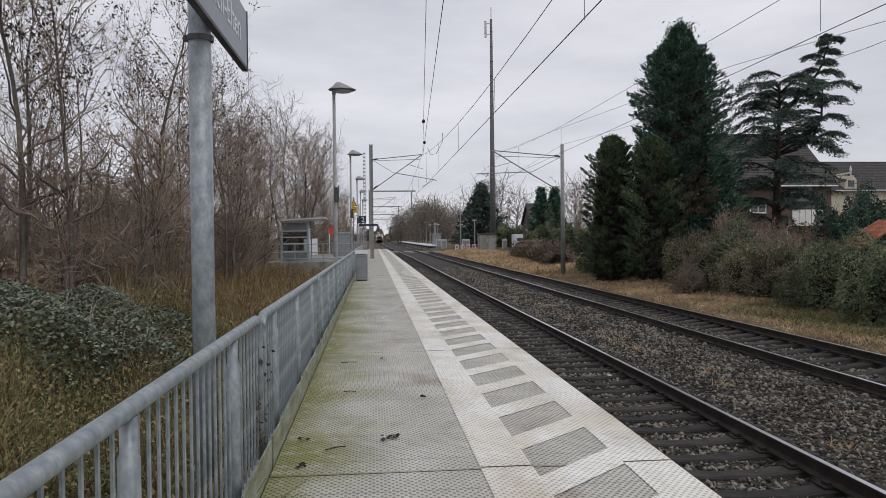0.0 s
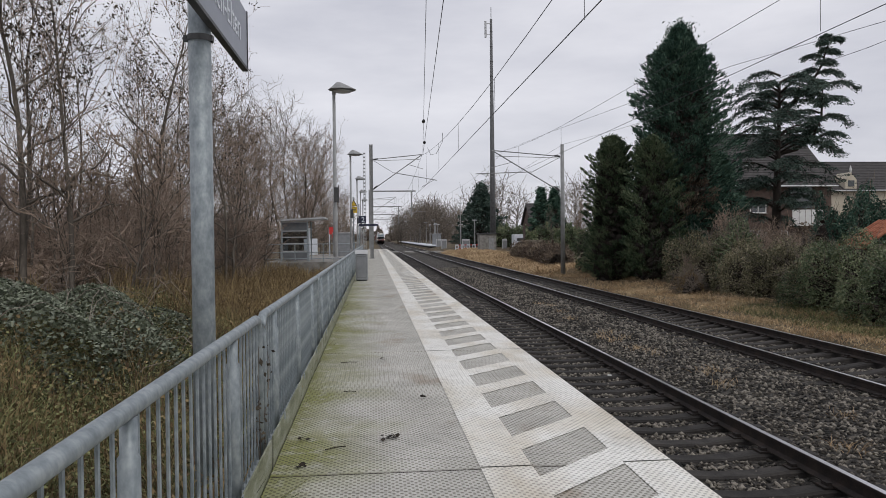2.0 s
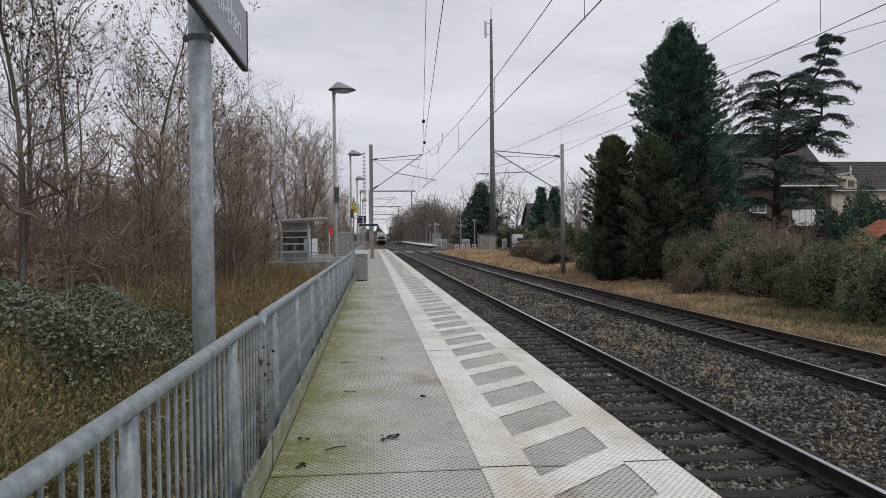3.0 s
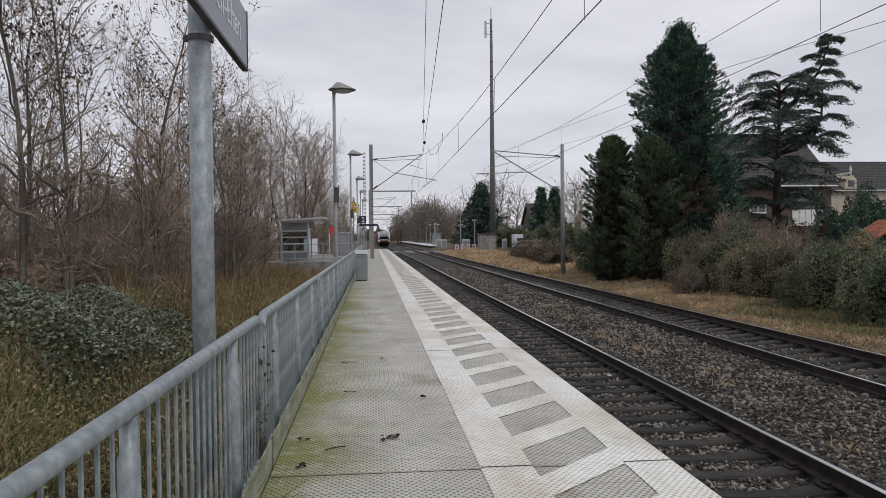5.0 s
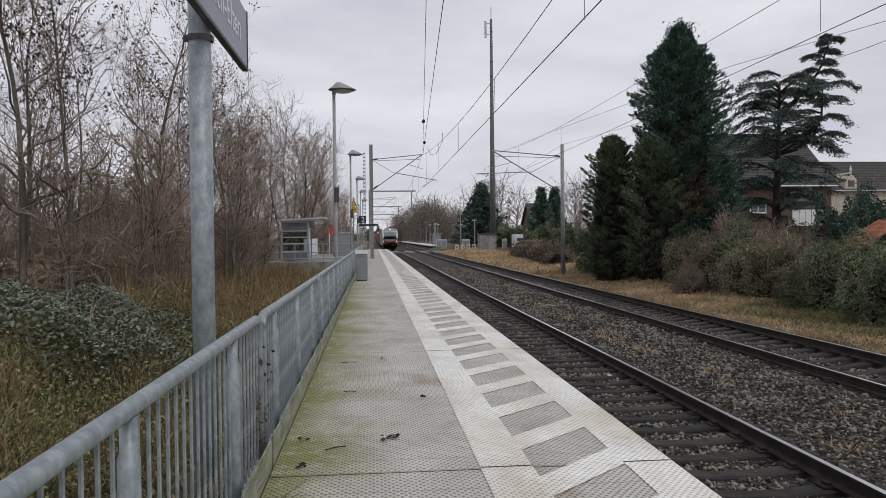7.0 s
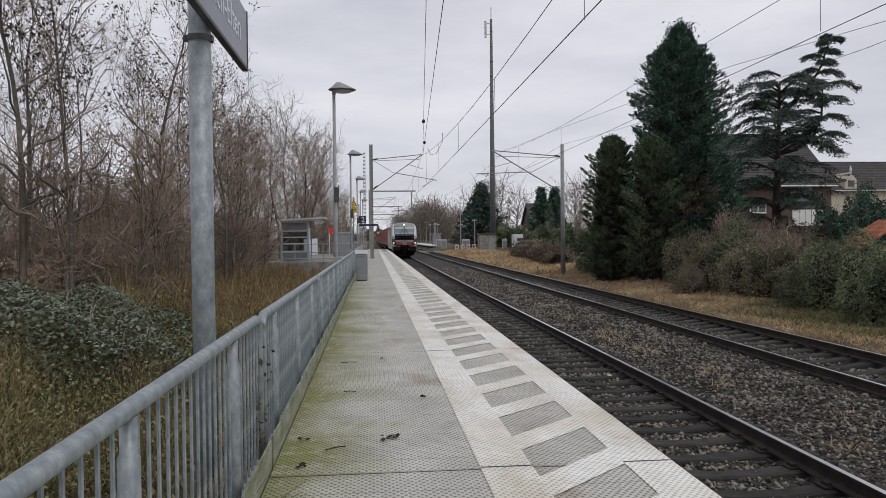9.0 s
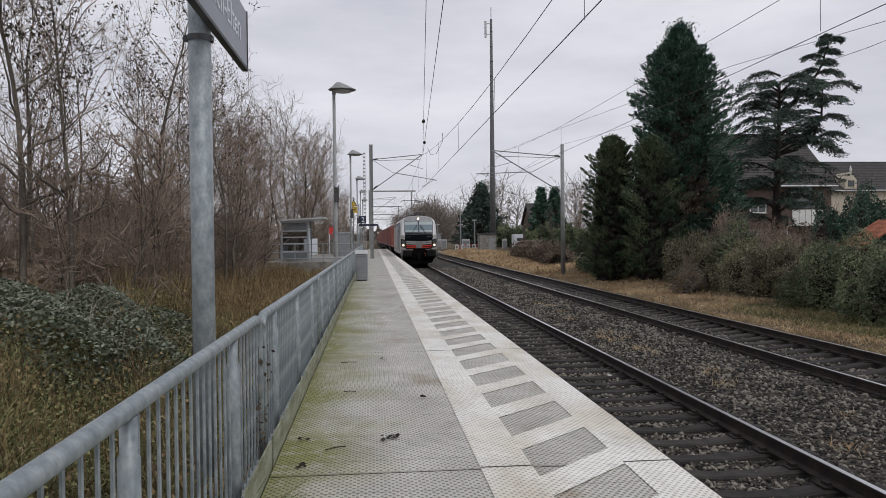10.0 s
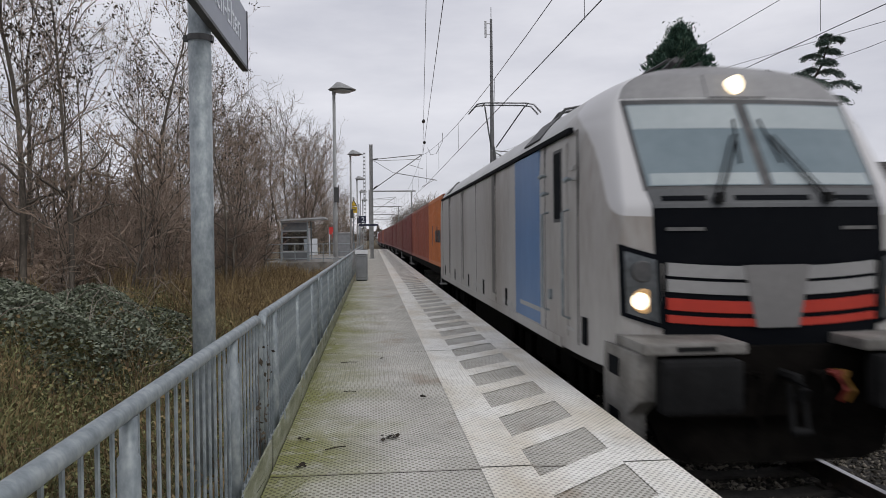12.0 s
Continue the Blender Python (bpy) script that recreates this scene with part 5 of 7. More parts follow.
def build_wires():
    for cx, ends, high, flat in ((track_x, (-11, 55, 112, 168, 226, 290, 350), 7.55, 2), (far_track_x, (-20, 46, 106, 162, 220, 284, 345), 6.85, 4)):
        pts = [(cx(y) + (0.12 if i % 2 else -0.12), y, 5.15 if cx is far_track_x else 5.2) for i, y in enumerate(ends)]
        th = thing("overhead_line", "thin dark overhead contact wire with messenger wire and droppers", "wire", group="overhead lines")
        bm = bmesh.new()
        tube(bm, pts, 0.011 if flat == 2 else 0.008, 5)
        part("contact_wire", bm, WIRE_MAT, th)
        for a, b in zip(ends, ends[1:]):
            run = span(cx(a), a, cx(b), b, high, 6.2, 14, flat)
            bm = bmesh.new()
            tube(bm, run, 0.010 if flat == 2 else 0.007, 5)
            part("messenger_wire", bm, WIRE_MAT, th)
            if a < 200:
                for k in range(1, 14, 2):
                    p = run[k]
                    bm = bmesh.new()
                    tube(bm, [p, (p[0], p[1], 5.2)], 0.006, 4)
                    part("dropper", bm, WIRE_MAT, th)
    # wires that cross over and end at the first mast
    for (x, y, z), r in (((1.97, 20.0, 7.9), 0.012), ((1.50, 20.0, 7.9), 0.010)):
        end = (3.75, 55.0, 7.6)
        pts = [tuple(end[i] + ((x, y, z)[i] - end[i]) * k for i in range(3)) for k in (0, 0.5, 1, 1.35)]
        th = thing("anchor_wire", "thin anchor wire with a dark insulator", "wire")
        bm = bmesh.new()
        tube(bm, pts, r, 5)
        part("strand", bm, WIRE_MAT, th)
        k = 0.18 if r > 0.011 else 0.42
        p = [tuple(end[i] + ((x, y, z)[i] - end[i]) * (k + d) for i in range(3)) for d in (0, 0.004, 0.012, 0.016)]
        bm = bmesh.new()
        tube(bm, p, [0.03, 0.09, 0.09, 0.03], 8)
        part("insulator", bm, STEEL_DARK, th)
    wire("jumper_loop", "thin hanging jumper wire between the line and its anchor", [(3.72, 50, 7.55), (3.7, 47, 6.7), (3.8, 44, 6.45), (3.9, 41, 6.8), (3.8, 40, 7.1)], 0.012)
    wire("feeder_wire", "thin dark feeder wire along the masts", [(11.9, -12, 6.9), (11.9, 4, 6.1), (11.9, 17, 5.95), (11.9, 26, 6.2), (11.9, 35, 6.63), (11.95, 46, 7.25), (12.4, 76, 6.6), (12.9, 106, 7.2)], 0.007)
    wire("feeder_wire", "thin dark second messenger wire crossing the far line", [(11.4, -6, 4.9), (10.2, 10, 5.35), (9.5, 19, 5.95), (8.2, 33, 6.25), (7.6, 46, 6.6)], 0.006)


build_wires()


# ---- mast, cabin and crossing in the middle distance ----
def build_radio_mast():
    th = thing("radio_mast", "very tall slender grey radio mast with a small antenna", "mast", pose(17.85, 110.0, -0.75))
    part("shaft", tubes(([(0, 0, 0), (0, 0, 12), (0, 0, 34.5)], [0.46, 0.36, 0.17]), sides=12), MAST_DARK, th, smooth=True)
    part("tip_rod", tubes(([(0, 0, 34.5), (0, 0, 36.3)], 0.05)), MAST_DARK, th)
    part("antenna", boxes((-1.0, -0.7, -0.2, 0.1, 31.8, 34.2), (-0.7, 0, -0.05, 0.05, 32.2, 32.3), (-0.7, 0, -0.05, 0.05, 33.8, 33.9), bevel=0.03), PALE_METAL, th)
    for k in range(14):
        z = 4 + 2.2 * k
        part("step_ring", tubes(([(0, 0, z), (0, 0, z + 0.12)], 0.44 - 0.007 * z), sides=10), STEEL_DARK, th)
    ca = thing("equipment_cabin", "grey concrete equipment cabin at the mast's foot", "cabin", pose(16.6, 108.0, -0.75))
    part("wall", boxes((-1.2, 1.2, -1.2, 1.2, 0, 2.6)), CONCRETE, ca)
    part("roof", boxes((-1.35, 1.35, -1.35, 1.35, 2.6, 2.8), bevel=0.03), STEEL_DARK, ca)
    part("door", boxes((0.1, 0.9, -1.24, -1.19, 0.1, 2.1)), MAST_GREY, ca)


build_radio_mast()


def build_ladder_mast():
    th = thing("lattice_mast", "slim pale lattice mast beside the bracket mast", "mast", pose(-0.58, 57.0, 0))
    for x in (-0.09, 0.06):
        part("chord", boxes((x, x + 0.03, -0.05, 0.05, -1.0, 8.0)), PALE_METAL, th)
    for k in range(28):
        part("rung", boxes((-0.06, 0.06, -0.04, 0.04, 0.3 + 0.28 * k, 0.40 + 0.28 * k)), MAST_GREY, th)


build_ladder_mast()


def build_crossing():
    th = thing("level_crossing", "flat road strip of dark panels across both tracks", "crossing", kind="structure")
    part("road", boxes((-30, 2.2, 117, 126, -0.95, -0.765), (5.2, 6.6, 117, 126, -0.95, -0.765), (9.75, 80, 117, 126, -0.95, -0.765), (2.98, 4.2, 117, 126, -0.95, -0.775), (7.5, 8.9, 117, 126, -0.95, -0.775)), CONCRETE, th)
    fe = thing("crossing_fence", "low white and red barrier fence beside the crossing", "fence", pose(12.75, 115.0, -0.75))
    for i in range(9):
        part("post", boxes((0.45 * i - 0.04, 0.45 * i + 0.04, -0.04, 0.04, 0, 1.1)), SIGN_WHITE, fe)
    for z in (0.45, 0.95):
        for i in range(8):
            part("rail", boxes((0.45 * i + 0.04, 0.45 * i + 0.41, -0.03, 0.03, z, z + 0.14)), RED_SIGN if i % 2 else SIGN_WHITE, fe)
    for x, y, h, kind in ((13.9, 118, 7.6, 0), (17.0, 124, 5.0, 1), (15.4, 130, 4.4, 1), (12.2, 140, 4.6, 1), (13.5, 160, 5.2, 1), (14.6, 175, 5.2, 1), (15.4, 200, 5.6, 1), (17.0, 225, 5.8, 1)):
        lp = thing("street_lamp", "thin grey lamp post by the crossing", "lamp", pose(x, y, -0.75), group="distant lamps")
        part("pole", tubes(([(0, 0, 0), (0, 0, h)], 0.07), sides=8), MAST_GREY, lp)
        part("head", boxes((-0.35, 0.35, -0.15, 0.15, h, h + 0.14), bevel=0.04), PALE_METAL, lp)
    for x, y, w in ((12.6, 132, 0.9), (16.0, 128, 1.3), (21.0, 118, 0.7), (13.2, 150, 1.0)):
        bx = thing("signal_box", "pale equipment box near the crossing", "cabinet", pose(x, y, -0.75), group="crossing cabinets")
        part("body", boxes((-w / 2, w / 2, -0.4, 0.4, 0, 1.9), bevel=0.03), PALE_METAL, bx)
        part("door", boxes((-w * 0.4, w * 0.4, -0.42, -0.39, 0.2, 1.6)), BIN_GREY, bx)
    wh = thing("white_van_trailer", "white low trailer parked behind the crossing", "trailer", pose(24.2, 120.0, -0.75))
    part("body", boxes((-1.5, 1.5, -1, 1, 0.5, 2.6), bevel=0.08), SIGN_WHITE, wh)
    part("window_band", boxes((-1.0, 1.0, -1.02, -0.98, 1.5, 2.0)), STEEL_DARK, wh)
    for x in (-0.9, 0.9):
        part("wheel", tubes(([(x, -1.02, 0.35), (x, -0.8, 0.35)], 0.35), sides=14), STEEL_DARK, wh)
    fp = thing("opposite_platform", "distant pale station platform beyond the crossing", "platform", kind="structure")
    part("slab", boxes((11.3, 14.6, 150, 330, -0.28, -0.12)), SIGN_WHITE, fp)
    part("wall", boxes((11.5, 14.5, 150.1, 330, -1.2, -0.28)), UNDER_GREY, fp)
    for y in (165, 190, 215, 240, 270):
        pl = thing("platform_lamp", "slim grey platform lamp on the opposite platform", "lamp", pose(13.6, y, -0.12), group="distant lamps")
        part("pole", tubes(([(0, 0, 0), (0, 0, 5.4)], 0.07)), MAST_GREY, pl)
        part("hood", boxes((-0.6, 0.3, -0.3, 0.3, 5.4, 5.55), bevel=0.05), MAST_GREY, pl)
    sh = thing("waiting_shelter", "small shelter on the opposite platform", "shelter", pose(13.4, 156.0, -0.12))
    part("wall", boxes((-0.9, 0.9, 0, 0.06, 0.1, 2.3), (-0.9, -0.84, 0, 1.6, 0.1, 2.3), (0.84, 0.9, 0, 1.6, 0.1, 2.3)), BIN_GREY, sh)
    part("roof", boxes((-1.1, 1.1, -0.2, 1.8, 2.3, 2.4)), PALE_METAL, sh)


build_crossing()


# ---- plants ----
def leaves(pos, size, rng, flat=0.0, aspect=0.6, away=None, hang=0.0):
    """Four-sided leaves at the given places; flat: how far they lie level; hang: how far their tips droop."""
    n = len(pos)
    u = rng.normal(size=(n, 3))
    if away is not None:
        u = u * 0.45 + away
    u[:, 2] = u[:, 2] * (1 - flat) - hang
    u /= np.linalg.norm(u, axis=1)[:, None] + 1e-9
    w = rng.normal(size=(n, 3))
    w[:, 2] *= 1 - flat
    w -= (w * u).sum(1)[:, None] * u
    w /= np.linalg.norm(w, axis=1)[:, None] + 1e-9
    s = (size * rng.uniform(0.6, 1.4, n))[:, None]
    a, b, c, d = pos - u * s, pos + w * s * aspect - u * s * 0.1, pos + u * s, pos - w * s * aspect - u * s * 0.1
    v = np.stack([a, b, c, d], 1).reshape(-1, 3)
    return v, np.arange(4 * n).reshape(-1, 4)


def limb(verts, faces, pts, radii, sides=3):
    b = len(verts)
    for i, p in enumerate(pts):
        d = pts[min(i + 1, len(pts) - 1)] - pts[max(i - 1, 0)]
        d = d / (np.linalg.norm(d) + 1e-9)
        s = np.cross(d, (0, 0, 1.0) if abs(d[2]) < 0.9 else (0, 1.0, 0))
        s /= np.linalg.norm(s) + 1e-9
        t = np.cross(s, d)
        for k in range(sides):
            a = 2 * math.pi * k / sides
            verts.append(p + radii[i] * (math.cos(a) * s + math.sin(a) * t))
    for i in range(len(pts) - 1):
        for k in range(sides):
            faces.append((b + i * sides + k, b + i * sides + (k + 1) % sides, b + (i + 1) * sides + (k + 1) % sides, b + (i + 1) * sides + k))


def grow(rng, start, way, length, bend, n, up=0.15):
    """A wandering line of n steps."""
    pts, d = [np.array(start, float)], np.array(way, float)
    for i in range(n):
        d = d + rng.normal(size=3) * bend
        d[2] += up * 0.3
        d /= np.linalg.norm(d)
        pts.append(pts[-1] + d * length / n)
    return pts


def bare_tree(seed, h, r, n1, n2, n3, spread, low=0.25, stems=1, thick=1.0):
    """A crooked trunk with arching limbs, and a rounded crown of fine twigs."""
    rng = np.random.default_rng(seed)
    tv, tf, cv, cf, tips = [], [], [], [], []
    for s in range(stems):
        lean = rng.normal(size=2) * (0.10 if stems == 1 else 0.26)
        base = np.array([rng.normal() * 0.12 * (stems > 1), rng.normal() * 0.12 * (stems > 1), -0.15])
        trunk = grow(rng, base, (lean[0], lean[1], 1), h * rng.uniform(0.82, 0.95), 0.10, 12, 0.32)
        rr = [max(r * (1 - 0.93 * i / 12), 0.012) / (1 if stems == 1 else 1.5) for i in range(13)]
        limb(tv, tf, trunk, rr, 6)
        for b in range(n1):
            k = low + (1 - low) * (b + rng.random()) / n1
            i = min(int(k * 12), 11)
            p = trunk[i] + (trunk[i + 1] - trunk[i]) * (k * 12 - i)
            a = b * 2.4 + rng.random() * 1.2
            ln = h * spread * (0.55 + 0.6 * math.sin(math.pi * min(0.12 + 0.8 * k, 1.0))) * rng.uniform(0.6, 1.2)
            bl = grow(rng, p, (math.cos(a), math.sin(a), 0.45 + 0.75 * k), ln, 0.20, 7, 0.3)
            br = max(rr[i] * 0.55, 0.013)
            limb(tv, tf, bl, [max(br * (1 - 0.8 * j / 7), 0.006) for j in range(8)], 4)
            for c in range(n2):
                j = 1 + int(6 * (c + rng.random()) / n2)
                d = rng.normal(size=3) * 0.8 + (bl[min(j + 1, 7)] - bl[j - 1]) / ln * 4
                d[2] += 0.4
                tl = grow(rng, bl[j], d / np.linalg.norm(d), ln * rng.uniform(0.3, 0.62), 0.24, 3, 0.2)
                limb(cv, cf, tl, [thick * q for q in (0.010, 0.008, 0.006, 0.004)], 3)
                for e in range(n3):
                    q = tl[rng.integers(1, 4)]
                    d = rng.normal(size=3) * 0.9
                    d[2] += 0.4
                    tw = grow(rng, q, d / np.linalg.norm(d), rng.uniform(0.25, 0.65), 0.3, 2, 0.2)
                    limb(cv, cf, tw, [thick * q for q in (0.0045, 0.0036, 0.0025)], 3)
                    tips.append(tw[-1])
    out = (quick_mesh("trunk", tv, tf, BARK), cv, cf, np.array(tips))
    return out


def tree_thing(name, seed, h, r, n1, n2, n3, spread, label, category, twig, group, leafy=0, low=0.25, stems=1, leaf_mat=None, thick=1.0):
    trunk, cv, cf, tips = bare_tree(seed, h, r, n1, n2, n3, spread, low, stems, thick)
    th = thing(name, label, category, group=group)
    part("trunk", trunk, None, th, smooth=True)
    part("crown", quick_mesh("crown", cv, cf, twig), None, th)
    if leafy:
        rng = np.random.default_rng(seed + 5)
        high = tips[tips[:, 2] > 0.45 * h]
        # withered leaves hang on in bunches
        bunch = high[rng.integers(0, len(high), leafy // 4)]
        pos = np.repeat(bunch, 4, 0) + rng.normal(size=(4 * len(bunch), 3)) * 0.07
        v, f = leaves(pos, 0.04, rng, hang=0.8, aspect=0.45)
        part("dead_leaves", quick_mesh("dead_leaves", v, f, leaf_mat or TWIG), None, th)
    return th


def plant(th, x, y, turn, scale, first=False):
    m = pose(x, y, ground_z(x, y), 0, 0, turn) @ Matrix.Diagonal((scale, scale, scale, 1))
    if first:
        th.matrix_basis = m
        return th
    ob = copy_thing(th, pose(0, 0, 0))
    ob.matrix_basis = m
    return ob


LITTER_LEAF = material("withered_leaf", [(0.03, 0.024, 0.016), (0.075, 0.058, 0.036)], 0.85, 0, 2, 20, 0, island=0.4)
FAR_TREES = []
SHRUBS = []


def build_wood():
    lab = "bare winter tree with slender grey limbs"
    kinds = [tree_thing("bare_tree", 11 + i, h, r, n1, 5, 4, sp, lab + (" and few dead leaves" if lf else ""), "tree", TWIG if i % 2 else TWIG_RED, "bare trees", leafy=lf, low=lo, leaf_mat=LITTER_LEAF, thick=0.8)
             for i, (h, r, n1, sp, lf, lo) in enumerate(((9.4, 0.062, 17, 0.23, 1000, 0.24), (8.6, 0.048, 17, 0.22, 400, 0.24), (9.8, 0.07, 16, 0.24, 900, 0.28), (8.0, 0.042, 17, 0.23, 900, 0.2), (9.0, 0.055, 16, 0.22, 800, 0.22)))]
    rng = random.Random(21)
    spots = []
    for i in range(10):
        spots.append((-5.1 - rng.uniform(0, 1.8), 13.8 + 2.6 * i + rng.uniform(-0.9, 0.9), 0.97))
    for i in range(9):
        spots.append((-7.2 - rng.uniform(0, 3.0), 13.0 + 3.4 * i + rng.uniform(-1.0, 1.0), 1.05))
    for i in range(5):
        spots.append((-11.5 - rng.uniform(0, 6), 16.5 + 6.0 * i + rng.uniform(-1.5, 1.5), 1.1))
    spots += [(-7.4, 13.6, 1.05), (-6.3, 14.2, 1.08)]
    for i, (x, y, s) in enumerate(spots):
        plant(kinds[i % 5], x, y, rng.uniform(0, 360), s * rng.uniform(0.86, 1.1), first=i < 5)
    # farther trees, seen as a brown haze of twigs
    FAR_TREES.extend(tree_thing("bare_tree", 91 + i, h, 0.075, 20, 6, 5, sp, "bushy bare tree with dense reddish-brown twigs", "tree", TWIG_RED if i < 2 else TWIG, "bare trees", low=0.08, thick=1.4) for i, (h, sp) in enumerate(((7.6, 0.30), (8.3, 0.32), (9.0, 0.30))))
    for i in range(15):
        y = 33.0 + 4.6 * i + rng.uniform(-1.2, 1.2)
        x = -4.6 - 0.012 * y - rng.uniform(0, 1.3) - (2.6 if 40 < y < 64 else 0.0)
        plant(FAR_TREES[i % 3], x, y, rng.uniform(0, 360), rng.uniform(0.82, 0.98) * (0.9 if y < 40 else 1.0), first=i < 3)
    for i in range(6):
        plant(FAR_TREES[i % 3], -9.5 - rng.uniform(0, 4), 42 + 9 * i, rng.uniform(0, 360), rng.uniform(0.95, 1.15))
    for i, (x, y, s) in enumerate([(-5.3, 65, 1.3), (-6.6, 66, 1.5), (-7.9, 65, 1.6), (-5.6, 71, 1.4), (-9, 64, 1.55), (-6.6, 76, 1.5), (-5.2, 80, 1.25), (-11, 68, 1.6), (-7.3, 70, 1.6), (-6.0, 68, 1.4), (-8.4, 74, 1.65), (-5.3, 31, 0.85), (-5.6, 36, 0.95), (-5.0, 27, 0.75), (-6.6, 29, 0.95), (-7.2, 38, 1.1)]):
        plant(FAR_TREES[i % 3], x, y, rng.uniform(0, 360), s)
    shrubs = [tree_thing("bare_shrub", 41 + i, h, 0.026, 7, 4, 3, 0.26, "tangled reddish-brown bare shrub", "shrub", TWIG_RED, "bare shrubs", stems=6, low=0.08, thick=1.5)
              for i, h in enumerate((2.9, 3.6, 2.3))]
    SHRUBS.extend(shrubs)
    for i in range(40):
        y = 14.2 + 1.1 * i + rng.uniform(-0.5, 0.5)
        x = -4.0 - rng.uniform(0, 3.6) - 0.02 * y
        if y > 39:
            x -= 2.2
        plant(shrubs[i % 3], x, y, rng.uniform(0, 360), rng.uniform(0.7, 1.1), first=i < 3)
    for i in range(9):
        plant(shrubs[(i + 1) % 3], -6.5 - rng.uniform(0, 3.5), 13.2 + 0.7 * i, rng.uniform(0, 360), rng.uniform(0.6, 0.9))
        plant(shrubs[i % 3], -8.5 - rng.uniform(0, 6), 15.0 + 3.4 * i, rng.uniform(0, 360), rng.uniform(0.9, 1.3))
    # a thicket closes the wood lower down
    for i in range(26):
        y = 18.0 + 24.0 * rng.random()
        plant(shrubs[i % 3], -y * rng.uniform(0.27, 0.56) - 0.5, y, rng.uniform(0, 360), rng.uniform(0.95, 1.5))


build_wood()


def heights(x, y):
    return np.array([ground_z(a, b) for a, b in zip(x, y)])


def blades(x, y, z, h, rng, width=0.008, lean=0.35):
    """Thin bent stalks: two leaning pieces each."""
    n = len(x)
    a = rng.uniform(0, 2 * math.pi, n)
    side = np.stack([np.cos(a), np.sin(a), np.zeros(n)], 1) * width
    tip = np.stack([rng.normal(size=n) * lean * h, rng.normal(size=n) * lean * h, h], 1)
    p = np.stack([x, y, z], 1)
    mid = p + tip * np.array([0.35, 0.35, 0.6])
    v = np.stack([p - side, p + side, mid + side * 0.8, mid - side * 0.8, p + tip + side * 0.25, p + tip - side * 0.25], 1).reshape(-1, 3)
    i = 6 * np.arange(n)[:, None]
    f = np.concatenate([i + np.array([[0, 1, 2, 3]]), i + np.array([[3, 2, 4, 5]])])
    return v, f


def build_undergrowth():
    rng = np.random.default_rng(31)

    def weeds(n, x0, x1, y0, y1, power, h, mat, name, label, width, lean=0.3):
        y = y0 + (y1 - y0) * rng.random(n) ** power
        x = rng.uniform(x0, x1, n)
        hh = h * rng.uniform(0.35, 1.15, n) * (0.75 + 0.5 * np.sin(x * 2.1 + y * 0.8) ** 2)
        v, f = blades(x, y, heights(x, y) - 0.02, hh, rng, width, lean)
        tagged(new(name, quick_mesh(name, v, f, mat)), label, "weeds", kind="stuff")
        return x, y, hh

    x, y, h = weeds(32000, -4.6, -0.8, 1.2, 42, 1.5, 0.45, WEED, "dry_weeds", "tall dry brown weeds beside the railing", 0.006)
    pos = np.stack([x, y, heights(x, y) + h * rng.uniform(0.3, 1, len(x))], 1)[:30000] + rng.normal(size=(30000, 3)) * 0.05
    v, f = leaves(pos, 0.022 + 0.0007 * pos[:, 1], rng)
    tagged(new("weed_leaves", quick_mesh("weed_leaves", v, f, WEED)), "withered brown leaves and seed heads on the weeds", "weeds", kind="stuff")
    weeds(34000, -5.0, -0.75, 1.0, 18, 1.2, 0.34, WEED_GREEN, "green_weeds", "low olive-green grass among the dry weeds", 0.007, 0.5)
    x = rng.uniform(-5.0, -0.9, 60000)
    y = 1.5 + 14 * rng.random(60000) ** 1.2
    pos = np.stack([x, y, heights(x, y) + rng.uniform(0.02, 0.42, 60000)], 1)
    v, f = leaves(pos, 0.018, rng, flat=0.3)
    tagged(new("herb_leaves", quick_mesh("herb_leaves", v, f, WEED_GREEN)), "small olive herb leaves among the weeds", "weeds", kind="stuff")
    weeds(12000, -6.5, -2.0, 14, 60, 1.1, 0.72, WEED, "reed_grass", "tall reddish-brown dry grass at the wood's edge", 0.008)
    # bramble bank
    n = 60000
    x = -1.9 - 7.0 * rng.random(n) ** 1.1
    y = rng.uniform(7.4, 14.5, n)
    bump = 0.58 + 0.2 * np.sin(x * 1.3 + 0.5 * y) * np.cos(y * 0.9 + x * 0.3) + 0.15 * np.sin(x * 3.1 + y * 2.7)
    edge = np.clip((-x - 1.75 - 0.3 * np.sin(y * 1.7) - 0.08 * np.abs(y - 9.5)) / 1.5, 0, 1) * np.clip((14.6 - y) / 2.0, 0, 1) * np.clip((y - 7.6 - 0.9 * np.clip(x + 5.0, 0, 3.2) - 0.4 * np.sin(x * 2.3)) / 1.2, 0, 1)
    top = bump * edge * (1.15 - 0.35 * np.clip((-x - 3.5) / 3, 0, 1))
    z = heights(x, y) + top * (1 - 0.35 * rng.random(n) ** 2.2) + 0.02
    keep = edge > 0.03
    pos = np.stack([x, y, z], 1)[keep]
    v, f = leaves(pos, 0.030, rng, flat=0.5, aspect=0.62, hang=0.1)
    tagged(new("bramble_thicket", quick_mesh("bramble_thicket", v, f, BRAMBLE)), "dense dark green bramble leaves on the bank", "brambles", kind="stuff")
    bm_v, bm_f = [], []
    for i in range(110):
        p = pos[rng.integers(0, len(pos))]
        a = rng.uniform(0, 6.3)
        ln = rng.uniform(0.6, 1.5)
        pts = [p + np.array([math.cos(a) * ln * k, math.sin(a) * ln * k, 0.35 * math.sin(k * 3.1) * ln]) for k in (0, 0.3, 0.6, 0.85, 1)]
        limb(bm_v, bm_f, pts, [0.006, 0.006, 0.005, 0.004, 0.003], 3)
